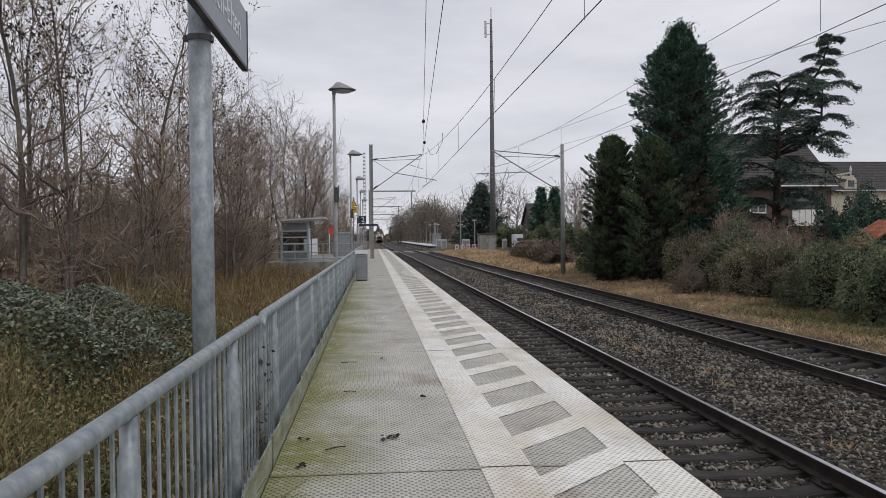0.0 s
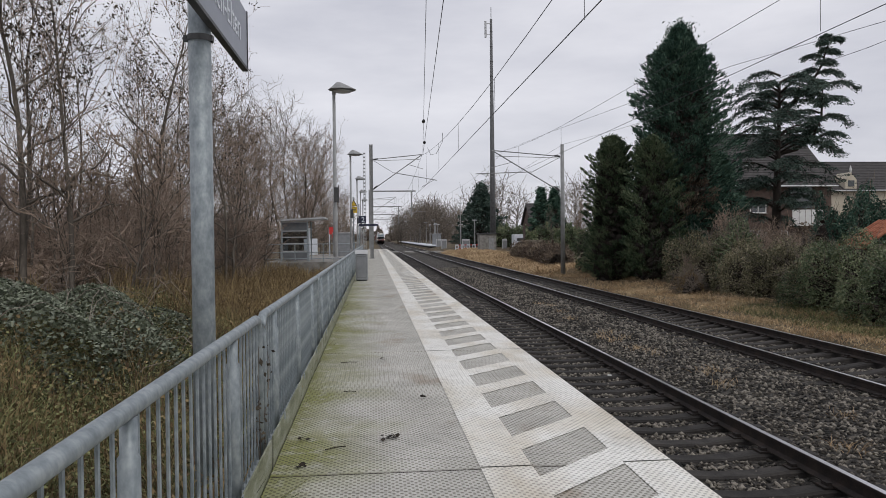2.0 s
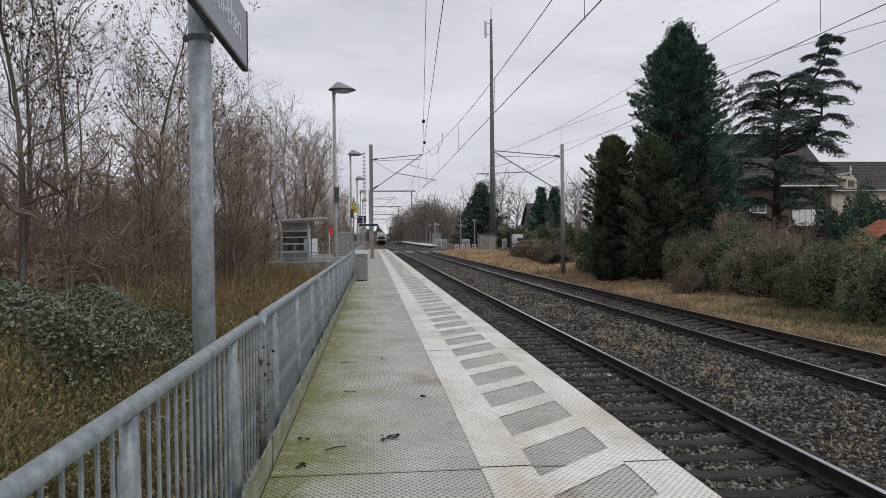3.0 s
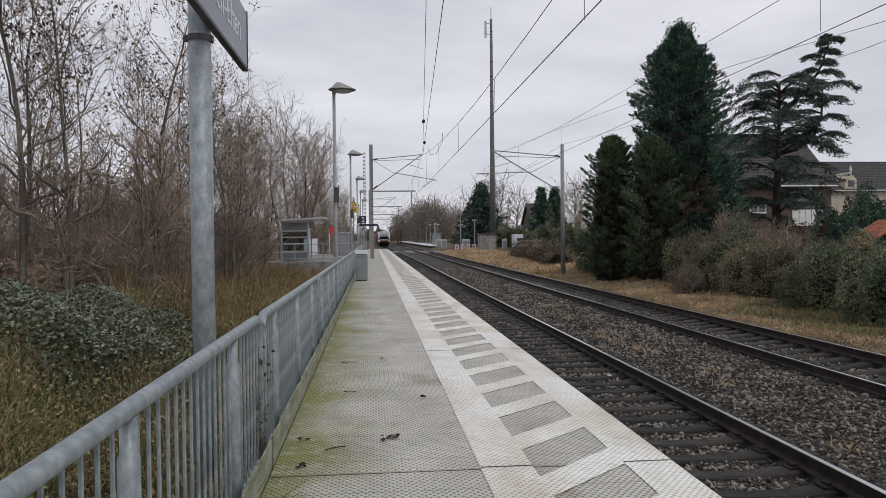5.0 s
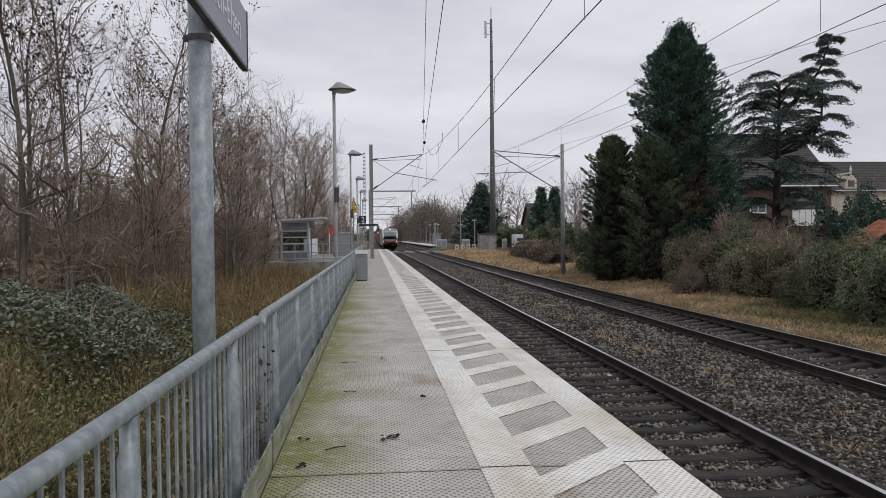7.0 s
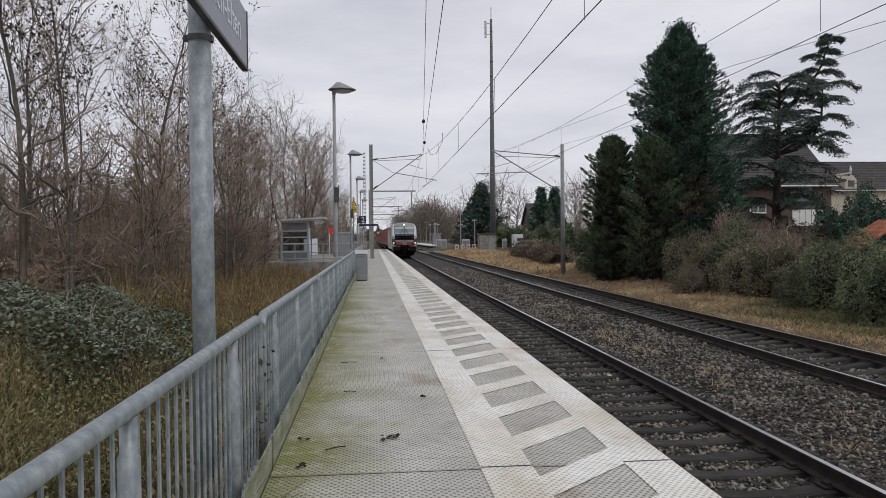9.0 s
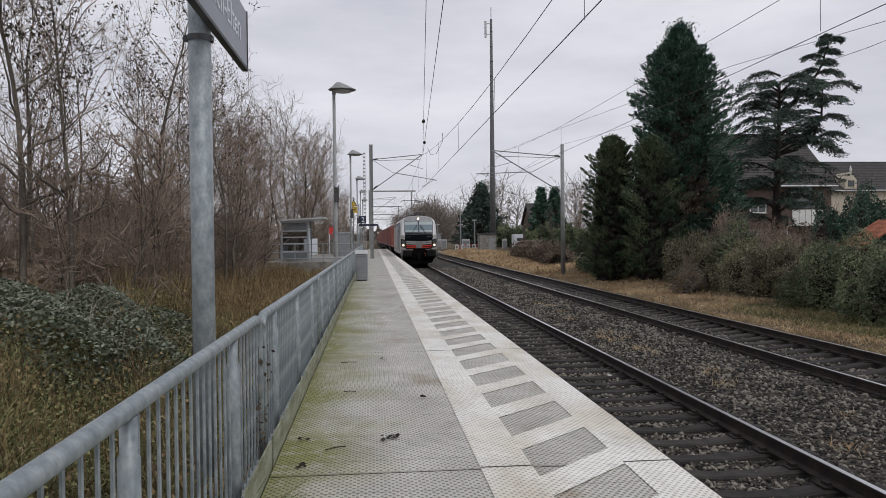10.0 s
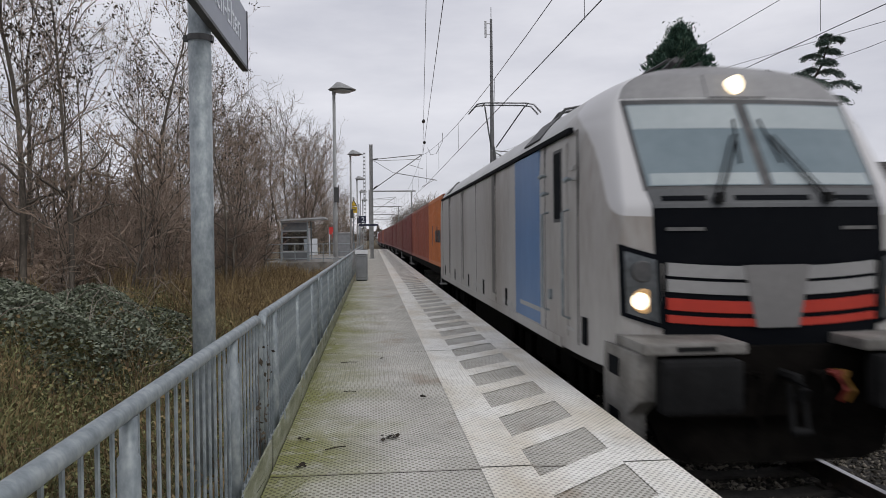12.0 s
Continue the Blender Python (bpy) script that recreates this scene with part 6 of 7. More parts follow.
    tagged(new("bramble_canes", quick_mesh("bramble_canes", bm_v, bm_f, TWIG)), "arching brown bramble canes", "brambles", kind="stuff")
    # straw strip beyond the far track
    n = 52000
    x = 10.3 + 3.0 * rng.random(n)
    y = 9 + 95 * rng.random(n) ** 1.6
    v, f = blades(x, y, heights(x, y) - 0.02, 0.085 * rng.uniform(0.3, 1.3, n) * (1 + 0.016 * y) * (0.6 + 0.8 * np.sin(x * 2.3 + y * 0.7) ** 2), rng, 0.008, 0.9)
    tagged(new("straw_grass", quick_mesh("straw_grass", v, f, STRAW)), "pale straw-coloured dead grass beside the track", "grass", kind="stuff")
    n = 9000
    x = 11.2 + 2.4 * rng.random(n)
    y = 9 + 14 * rng.random(n)
    v, f = blades(x, y, heights(x, y) - 0.02, 0.16 * rng.uniform(0.4, 1.3, n), rng, 0.008, 0.8)
    tagged(new("green_grass", quick_mesh("green_grass", v, f, WEED_GREEN)), "short green winter grass in front of the hedge", "grass", kind="stuff")
    n = 16000
    x = 10.4 + 6.4 * rng.random(n)
    y = 48 + 66 * rng.random(n)
    v, f = blades(x, y, heights(x, y) - 0.02, 0.3 * rng.uniform(0.4, 1.3, n), rng, 0.028, 0.9)
    tagged(new("straw_grass", quick_mesh("straw_grass", v, f, STRAW)), "pale orange dead grass towards the crossing", "grass", kind="stuff")
    # tufts in the ballast between the tracks
    for i in range(16):
        cx, cy = rng.uniform(5.35, 6.25), 7 + 22 * rng.random() ** 1.3
        n = 60
        x, y = cx + rng.normal(size=n) * 0.09, cy + rng.normal(size=n) * 0.14
        v, f = blades(x, y, np.full(n, -1.0), 0.13 * rng.uniform(0.4, 1.3, n), rng, 0.004, 0.8)
        tagged(new("grass_tuft", quick_mesh("grass_tuft", v, f, STRAW)), "small dry grass tuft in the ballast", "grass tuft", group="ballast tufts")


build_undergrowth()


def build_conifer(name, label, x, y, h, radius, n, mat, seed, shape, droop, spray=0.115, dead=False):
    """A dense conifer: a trunk, and limbs that each carry a tapering plume of small sprays, with gaps between the plumes."""
    rng = np.random.default_rng(seed)
    th = thing(name, label, "tree", pose(x, y, ground_z(x, y)), group="conifers")
    tv, tf = [], []
    limb(tv, tf, [np.array([0, 0, z]) for z in np.linspace(-0.2, h * 0.95, 8)], list(np.linspace(0.24, 0.02, 8)), 8)
    limbs = max(60, n // 150)
    plumes, ways, dry = [], [], []
    per = n // limbs
    for i in range(limbs):
        k = (i + rng.random()) / limbs
        k = 1 - (1 - k) ** 1.25
        a = i * 2.39996 + rng.normal() * 0.3
        out = radius * float(np.interp(k, *shape)) * (1 + 0.12 * math.sin(3 * a + 7 * k) + 0.08 * math.sin(5 * a - 17 * k)) * rng.uniform(0.78, 1.12)
        rise = (0.55 - 0.9 * droop) * min(out, 1.3) * rng.uniform(0.7, 1.3)
        tip = np.array([math.cos(a) * out, math.sin(a) * out, min(k * h + rise * 0.4, h)])
        root = np.array([0, 0, max(k * h - rise * 0.6, 0.1)])
        if i % 3 == 0:
            limb(tv, tf, [root, root * 0.5 + tip * 0.5 - np.array([0, 0, 0.06 * out]), tip], [0.04, 0.025, 0.006], 4)
        q = 1 - rng.random(per) ** 1.15 * 0.62
        wide = (0.10 + 0.36 * (1 - q)) * radius / 2.4 * rng.uniform(0.8, 1.3)
        side = np.array([-math.sin(a), math.cos(a), 0])
        plumes.append(root + (tip - root) * q[:, None] + side * (rng.normal(size=per) * wide)[:, None] + np.array([0, 0, 1.0]) * (rng.normal(size=per) * wide * 0.55 - droop * 0.5 * (q - 0.6) ** 2)[:, None])
        w = np.array([math.cos(a), math.sin(a), 0.75 - 1.6 * droop])
        ways.append(np.repeat(w[None], per, 0))
        dry.append(np.full(per, dead and 0.24 < k < 0.38 and -2.0 < a % (2 * math.pi) - 2 * math.pi < -1.2))
    part("trunk", quick_mesh("trunk", tv, tf, BARK_AND_INNER_SHADE), None, th)
    pos, away, dry = np.concatenate(plumes), np.concatenate(ways), np.concatenate(dry)
    v, f = leaves(pos[~dry], spray, rng, aspect=0.30, away=away[~dry] * 1.1)
    part("crown", quick_mesh("crown", v, f, mat), None, th)
    if dead:
        v, f = leaves(pos[dry], spray, rng, aspect=0.30, away=away[dry] * 1.1)
        part("dead_sprays", quick_mesh("dead_sprays", v, f, HEDGE_BROWN), None, th, "withered brown sprays low on the crown")
    # inner mass of dense old sprays, bark-dark to put shade between the plumes
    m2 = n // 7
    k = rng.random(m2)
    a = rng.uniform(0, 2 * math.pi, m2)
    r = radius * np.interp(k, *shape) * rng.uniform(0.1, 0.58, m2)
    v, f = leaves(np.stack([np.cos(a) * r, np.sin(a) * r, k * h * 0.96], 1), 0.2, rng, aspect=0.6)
    part("inner_sprays", quick_mesh("inner_sprays", v, f, BARK_AND_INNER_SHADE), None, th)
    return th


CONE = ([0, 0.1, 0.43, 0.54, 0.65, 0.757, 0.865, 0.95, 1.0], [0.85, 0.97, 1.0, 0.92, 0.88, 0.78, 0.56, 0.24, 0.04])
FAT = ([0, 0.1, 0.3, 0.6, 0.8, 0.93, 1.0], [0.8, 1.0, 1.0, 0.9, 0.72, 0.45, 0.12])
SPIRE = ([0, 0.1, 1.0], [0.9, 1.0, 0.04])
build_conifer("conifer", "tall dense dark green conifer with a ragged conical crown", 15.55, 36.5, 12.55, 2.65, 90000, CONIFER, 51, CONE, 0.0, 0.085, True)
build_conifer("thuja", "lower olive-brown bushy conifer beside the tall one", 12.35, 37.5, 7.3, 1.65, 34000, CONIFER_BROWN, 52, FAT, -0.15, 0.075)
build_conifer("thuja", "lower olive-brown bushy conifer leaning on the tall one", 13.6, 35.2, 6.8, 1.65, 30000, CONIFER_BROWN, 53, FAT, -0.1, 0.075)
build_conifer("conifer_bush", "dark green bushy evergreen below the tall conifer", 16.6, 35.4, 3.8, 1.6, 14000, CONIFER, 54, FAT, 0.3, 0.08)
build_conifer("conifer_bush", "dark green evergreen leaning out beside the tall conifer", 17.6, 37.0, 6.2, 1.7, 20000, CONIFER, 58, FAT, 0.1, 0.08)
build_conifer("blue_spruce", "dark blue-green spruce behind the crossing", 19.4, 132.0, 10.9, 6.0, 18000, CEDAR, 55, SPIRE, 0.45, 0.26)
build_conifer("spruce", "small dark spruce beside the brown house", 23.6, 103.0, 8.6, 3.2, 8000, CONIFER, 56, SPIRE, 0.4, 0.24)
build_conifer("spruce", "small dark spruce beside the brown house", 25.9, 104.5, 8.8, 3.3, 8000, CONIFER, 57, SPIRE, 0.4, 0.24)


def build_cedar():
    """A cedar: a dark trunk with level tiers of branches and drooping tips."""
    rng = np.random.default_rng(61)
    x0, y0 = 22.5, 40.0
    th = thing("cedar", "dark cedar with level tiers of branches and a ragged top", "tree", pose(x0, y0, ground_z(x0, y0)))
    tv, tf, spots, ways = [], [], [], []
    trunk = [np.array([0.03 * z, 0, z]) for z in np.linspace(-0.2, 10.6, 9)]
    limb(tv, tf, trunk, list(np.linspace(0.34, 0.05, 9)), 9)
    # a second stem leaves the trunk high up and rises beside it
    stem = ([8.6, 9.6, 10.6, 11.6, 13.4], [0.3, 1.3, 2.3, 2.9, 3.5])
    limb(tv, tf, [np.array([float(np.interp(z, *stem)), 0.2, z]) for z in (8.6, 9.3, 10.0, 10.7, 11.6, 12.5, 13.4)], [0.15, 0.13, 0.11, 0.09, 0.06, 0.04, 0.015], 7)
    limb(tv, tf, [np.array(p) for p in ((0.2, 0.1, 6.6), (1.4, 0.2, 6.9), (2.4, 0.2, 7.6), (2.9, 0.2, 8.8), (3.0, 0.2, 10.6))], [0.14, 0.12, 0.1, 0.07, 0.02], 7)
    rows = []
    for i in range(56):
        z = 2.8 + 0.145 * i + rng.normal() * 0.2
        rows.append((np.array([0.03 * z, 0, z]), i * 2.2 + rng.random(), float(np.interp(z, [2.5, 4, 7.5, 10.8], [2.6, 3.5, 3.8, 2.9])) * rng.uniform(0.55, 1.12)))
    for i in range(15):
        z = 9.9 + 3.4 * i / 14
        rows.append((np.array([float(np.interp(z, *stem)), 0.2, z]), i * 2.4, float(np.interp(z, [9.9, 13.4], [1.7, 0.55])) * rng.uniform(0.75, 1.2)))
    for i in range(11):
        z = 6.9 + 3.4 * i / 10
        rows.append((np.array([2.8, 0.2, z]), i * 2.4 + 0.6, rng.uniform(1.2, 2.0)))
    for p, a, ln in rows:
        tip_drop = rng.uniform(0.1, 0.5)
        line = [p + np.array([math.cos(a) * ln * q, math.sin(a) * ln * q, ln * (0.22 * math.sin(q * 2.6) - tip_drop * q ** 3 * 0.6)]) for q in np.linspace(0, 1, 7)]
        limb(tv, tf, line, [0.075, 0.06, 0.05, 0.038, 0.028, 0.018, 0.008], 5)
        for j in range(2, 7):
            for s in (-1, 1):
                for rep in range(2):
                    q = line[j] + (line[j - 1] - line[j]) * rng.random()
                    w = np.array([math.cos(a + s * rng.uniform(0.5, 1.3)), math.sin(a + s * rng.uniform(0.5, 1.3)), rng.uniform(-0.25, 0.1)])
                    l2 = ln * rng.uniform(0.14, 0.30)
                    limb(tv, tf, [q, q + w * l2 * 0.6, q + w * l2 - np.array([0, 0, 0.1 * l2])], [0.015, 0.01, 0.004], 3)
                    m = 34
                    k = rng.random(m)[:, None]
                    spots.append(q + w * l2 * k + rng.normal(size=(m, 3)) * np.array([0.11, 0.11, 0.035]) - np.array([0, 0, 0.2]) * k ** 2)
                    ways.append(np.repeat(w[None], m, 0))
    part("trunk", quick_mesh("trunk", tv, tf, BARK_AND_INNER_SHADE), None, th)
    pos, way = np.concatenate(spots), np.concatenate(ways)
    v, f = leaves(pos, 0.085, rng, flat=0.2, aspect=0.28, away=way * 0.8, hang=0.45)
    part("crown", quick_mesh("crown", v, f, CEDAR), None, th)


build_cedar()


def build_hedge(name, label, path, width, height, n, mat, seed, size=0.05):
    """A ragged clipped hedge or a row of shrubs along a path of (x, y)."""
    rng = np.random.default_rng(seed)
    th = thing(name, label, "hedge")
    path = np.array(path, float)
    seg = np.linalg.norm(np.diff(path, axis=0), axis=1)
    cum = np.concatenate([[0], np.cumsum(seg)])

    def around(m, shell):
        s = rng.uniform(0, cum[-1], m)
        cx, cy = np.interp(s, cum, path[:, 0]), np.interp(s, cum, path[:, 1])
        i = np.clip(np.searchsorted(cum, s) - 1, 0, len(seg) - 1)
        d = (path[i + 1] - path[i]) / seg[i][:, None]
        a = rng.uniform(-0.25, math.pi + 0.25, m)
        wob = 1 + 0.18 * np.sin(s * 1.9 + a * 2) + 0.13 * np.sin(s * 4.3 - a * 3) + 0.08 * np.sin(s * 9.1 + 5 * a)
        r = shell * wob
        off, up = np.cos(a) * width / 2 * r, np.abs(np.sin(a)) ** 0.65
        x, y = cx - d[:, 1] * off, cy + d[:, 0] * off
        z = heights(x, y) + up * height * r
        away = np.stack([-d[:, 1] * np.cos(a), d[:, 0] * np.cos(a), np.sin(a)], 1)
        return np.stack([x, y, z], 1), away

    pos, away = around(n, 1 - 0.22 * rng.random(n) ** 1.5)
    v, f = leaves(pos, size, rng, aspect=0.55, away=away * 0.3)
    part("foliage", quick_mesh("foliage", v, f, mat), None, th)
    # inner leaves take the dark bark colour, which paints the hedge's inner shade
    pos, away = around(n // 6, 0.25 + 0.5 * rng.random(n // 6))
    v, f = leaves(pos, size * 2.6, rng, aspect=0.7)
    part("inner_foliage", quick_mesh("inner_foliage", v, f, BARK_AND_INNER_SHADE), None, th)
    tv, tf = [], []
    pos, away = around(420, 0.85 + 0.3 * rng.random(420))
    for p, w in zip(pos, away):
        limb(tv, tf, [p - w * 0.5, p - w * 0.1 + rng.normal(size=3) * 0.04, p + w * 0.2 + rng.normal(size=3) * 0.1], [0.011, 0.008, 0.004], 3)
    tagged(part("brushwood", quick_mesh("brushwood", tv, tf, TWIG), None, th), kind="stuff")


build_hedge("hedge", "dark green ragged garden hedge beyond the far track", [(13.3, 14.0), (13.5, 18.0), (13.7, 22.0)], 2.1, 1.75, 50000, HEDGE, 71, 0.031)
build_hedge("hedge", "olive and grey-brown mixed hedge beyond the far track", [(13.8, 21.0), (13.9, 25.5)], 1.9, 1.6, 30000, HEDGE_OLIVE, 77, 0.03)
build_hedge("hedge", "olive twiggy shrubs between hedge and conifers", [(14.0, 26.0), (14.2, 33.0)], 1.9, 1.75, 34000, HEDGE_OLIVE, 72, 0.032)
build_hedge("shrub", "dark ivy-covered shrub beside the conifers", [(14.3, 27.6), (14.6, 29.6)], 1.7, 2.3, 8000, HEDGE, 78)
build_hedge("shrub", "reddish dead shrub in front of the hedge", [(12.5, 28.3), (12.6, 29.0)], 0.9, 0.8, 2500, WEED, 79, 0.035)
build_hedge("shrub", "dark evergreen shrub in the garden", [(21.5, 34.0), (27.0, 34.6)], 2.0, 3.5, 20000, CONIFER, 73, 0.06)
build_hedge("hedge", "brown winter hedge along the track near the crossing", [(13.6, 53.0), (14.3, 61.0), (15.0, 76.0)], 1.9, 1.35, 18000, HEDGE_BROWN, 74, 0.07)
build_hedge("hedge", "dark evergreen hedge behind the far mast", [(13.8, 40.0), (13.8, 47.0)], 1.8, 2.3, 12000, HEDGE, 75, 0.06)
build_hedge("hedge", "dark evergreen bushes in front of the brown house", [(20.5, 99.0), (30.0, 97.0)], 2.6, 3.1, 9000, HEDGE, 80, 0.14)
build_hedge("hedge", "dark bushes behind the equipment cabin", [(20.0, 126.0), (27.0, 124.0)], 3.0, 3.4, 6000, HEDGE, 81, 0.14)
for n, (x, y, s) in enumerate(((13.1, 29.6, 0.5), (14.2, 24.5, 0.66), (17.6, 32.0, 1.05), (18.4, 33.0, 0.9), (15.0, 30.5, 0.9), (27.0, 101.0, 1.5), (29.0, 102.0, 1.7))):
    plant(SHRUBS[n % 3], x, y, 67 * n, s)
build_hedge("garden_hedge", "low brown garden hedge in front of the houses", [(22.0, 45.0), (36.0, 46.0)], 2.0, 2.2, 10000, HEDGE_BROWN, 76, 0.07)


def build_distance():
    """Bare woods far along the line, and smaller trees behind the crossing."""
    rng = np.random.default_rng(81)
    spots = [(24.0, 150, 1.25), (27.5, 155, 1.35), (31.0, 160, 1.2), (22.0, 170, 1.15), (36.0, 128, 1.1), (39, 140, 1.2), (37.5, 100, 1.0), (-6, 130, 0.75), (-7, 145, 0.8), (-6.5, 160, 0.85), (-8, 180, 0.9), (-7, 200, 0.9), (-7.5, 230, 1.0), (-6, 118, 0.7), (14.8, 62, 0.5), (16.5, 55, 0.62), (20, 60, 0.65), (16.5, 47, 0.68), (15.5, 50, 0.6), (-6.5, 104, 0.75), (-4.6, 94, 0.95), (-5.6, 100, 1.05), (-4.8, 108, 1.0), (-6.0, 116, 1.15), (-4.8, 124, 1.1), (-5.4, 136, 1.2), (-4.8, 150, 1.25)]
    broad = [tree_thing("bare_tree", 191 + i, 9.0, 0.14, 22, 6, 5, 0.5, "broad bare tree with a dense rounded brown crown", "tree", TWIG, "bare trees", low=0.12, thick=4.5) for i in range(2)]
    for i, (x, y, s) in enumerate(((15.0, 235, 1.3), (18.5, 245, 1.35))):
        plant(broad[i], x, y, 30 * i, s, first=True)
    for i, (x, y, s) in enumerate(spots):
        plant(broad[i % 2] if y >= 120 and x > 0 else FAR_TREES[i % 3], x, y, i * 77, s)
    for i in range(12):
        y = rng.uniform(260, 330)
        plant(broad[i % 2], rng.uniform(0.032, 0.058) * y, y, i * 41, rng.uniform(0.9, 1.2))
    for i in range(34):
        y = rng.uniform(215, 330)
        plant(broad[i % 2], rng.uniform(0.055, 0.125) * y, y, i * 53, rng.uniform(0.75, 1.25) * (0.6 + 0.002 * y))
    for i in range(30):
        y = rng.uniform(340, 480)
        plant(FAR_TREES[i % 3], rng.uniform(-0.075, -0.012) * y if i % 2 else rng.uniform(0.03, 0.1) * y, y, i * 31, rng.uniform(1.0, 1.5))
    for x0, x1, y, h, mat in ((-60, -5.5, 200, 4.5, TWIG), (17, 80, 190, 4.5, TWIG), (-60, 0, 480, 8, HEDGE_BROWN), (9, 80, 470, 8, TWIG), (-60, 70, 665, 14, TWIG), (-70, -9, 64, 4.0, TWIG_RED), (-45, -8.5, 37, 3.0, TWIG_RED), (-30, -9, 27, 2.3, TWIG_RED), (26, 80, 84, 3.5, HEDGE)):
        n = 7000
        x = rng.uniform(x0, x1, n)
        pos = np.stack([x, y + rng.normal(size=n) * 3, -0.8 + h * (0.6 + 0.3 * np.sin(x * 0.5 + y) + 0.1 * np.sin(x * 1.7)) * rng.random(n) ** 0.6], 1)
        v, f = leaves(pos, 0.3 if y < 300 else 1.1, rng, aspect=0.35)
        tagged(new("distant_woods", quick_mesh("distant_woods", v, f, mat)), "leafless scrub and woods in the distance", "woods", kind="stuff")


build_distance()


# ---- houses ----
BRICK = material("brown_brick", [(0.05, 0.034, 0.028), (0.09, 0.062, 0.05), (0.13, 0.092, 0.075)], 0.9, 0, 3, 40, 0.3, 0.006)
RENDER_CREAM = material("cream_render", [(0.48, 0.43, 0.34), (0.58, 0.53, 0.43)], 0.9, 0, 2, 30, 0.2, 0.004)
ROOF_DARK = material("dark_roof_tiles", [(0.035, 0.032, 0.032), (0.07, 0.065, 0.062)], 0.85, 0, 3, 30, 0.3, 0.01, island=0.2)
ROOF_RED = material("red_roof_tiles", [(0.20, 0.065, 0.035), (0.32, 0.12, 0.065), (0.40, 0.17, 0.10)], 0.85, 0, 3, 30, 0.3, 0.01, island=0.3, objvar=0.2)
WINDOW_WHITE = material("white_window_frame", [(0.62, 0.62, 0.60), (0.72, 0.72, 0.70)], 0.5, 0, 3, 30, 0)
WINDOW_DARK = material("dark_window_pane", [(0.02, 0.025, 0.03), (0.05, 0.06, 0.065)], 0.06, 0, 1, 10, 0, spec=0.8)


def window(parent, x, y, z, w, h, frame_mat=None):
    """A window in a wall that faces -y; x, z are its lower corner."""
    win = part("window", boxes((x - 0.07, x, y - 0.05, y + 0.05, z - 0.07, z + h + 0.07), (x + w, x + w + 0.07, y - 0.05, y + 0.05, z - 0.07, z + h + 0.07), (x, x + w, y - 0.05, y + 0.05, z + h, z + h + 0.07), (x, x + w, y - 0.05, y + 0.05, z - 0.07, z), (x + w * 0.48, x + w * 0.52, y - 0.04, y + 0.04, z, z + h)), frame_mat or WINDOW_WHITE, parent)
    part("pane", boxes((x, x + w, y - 0.012, y + 0.012, z, z + h)), WINDOW_DARK, win)
    part("sill", boxes((x - 0.15, x + w + 0.15, y - 0.16, y, z - 0.14, z - 0.07)), CONCRETE, win)


def tiled_roof(parent, x0, x1, y0, z0, y1, z1, mat, step=0.33, over=0.3):
    """Courses of tiles, each lapping over the one below."""
    ln = math.hypot(y1 - y0, z1 - z0)
    n = max(2, int(ln / step))
    sheet = prism(bmesh.new(), [(x0 - over, y0, z0 - 0.03), (x1 + over, y0, z0 - 0.03), (x1 + over, y1, z1 - 0.03), (x0 - over, y1, z1 - 0.03)], (0, 0, -0.08))
    rf = part("roof", sheet, mat, parent)
    for i in range(n):
        a, b = i / n, (i + 1.12) / n
        p = [(x0 - over, y0 + (y1 - y0) * a, z0 + (z1 - z0) * a + 0.05), (x1 + over, y0 + (y1 - y0) * a, z0 + (z1 - z0) * a + 0.05), (x1 + over, y0 + (y1 - y0) * b, z0 + (z1 - z0) * b + 0.01), (x0 - over, y0 + (y1 - y0) * b, z0 + (z1 - z0) * b + 0.01)]
        part("tile_course", prism(bmesh.new(), p, (0, 0, -0.045)), mat, rf)
    return rf


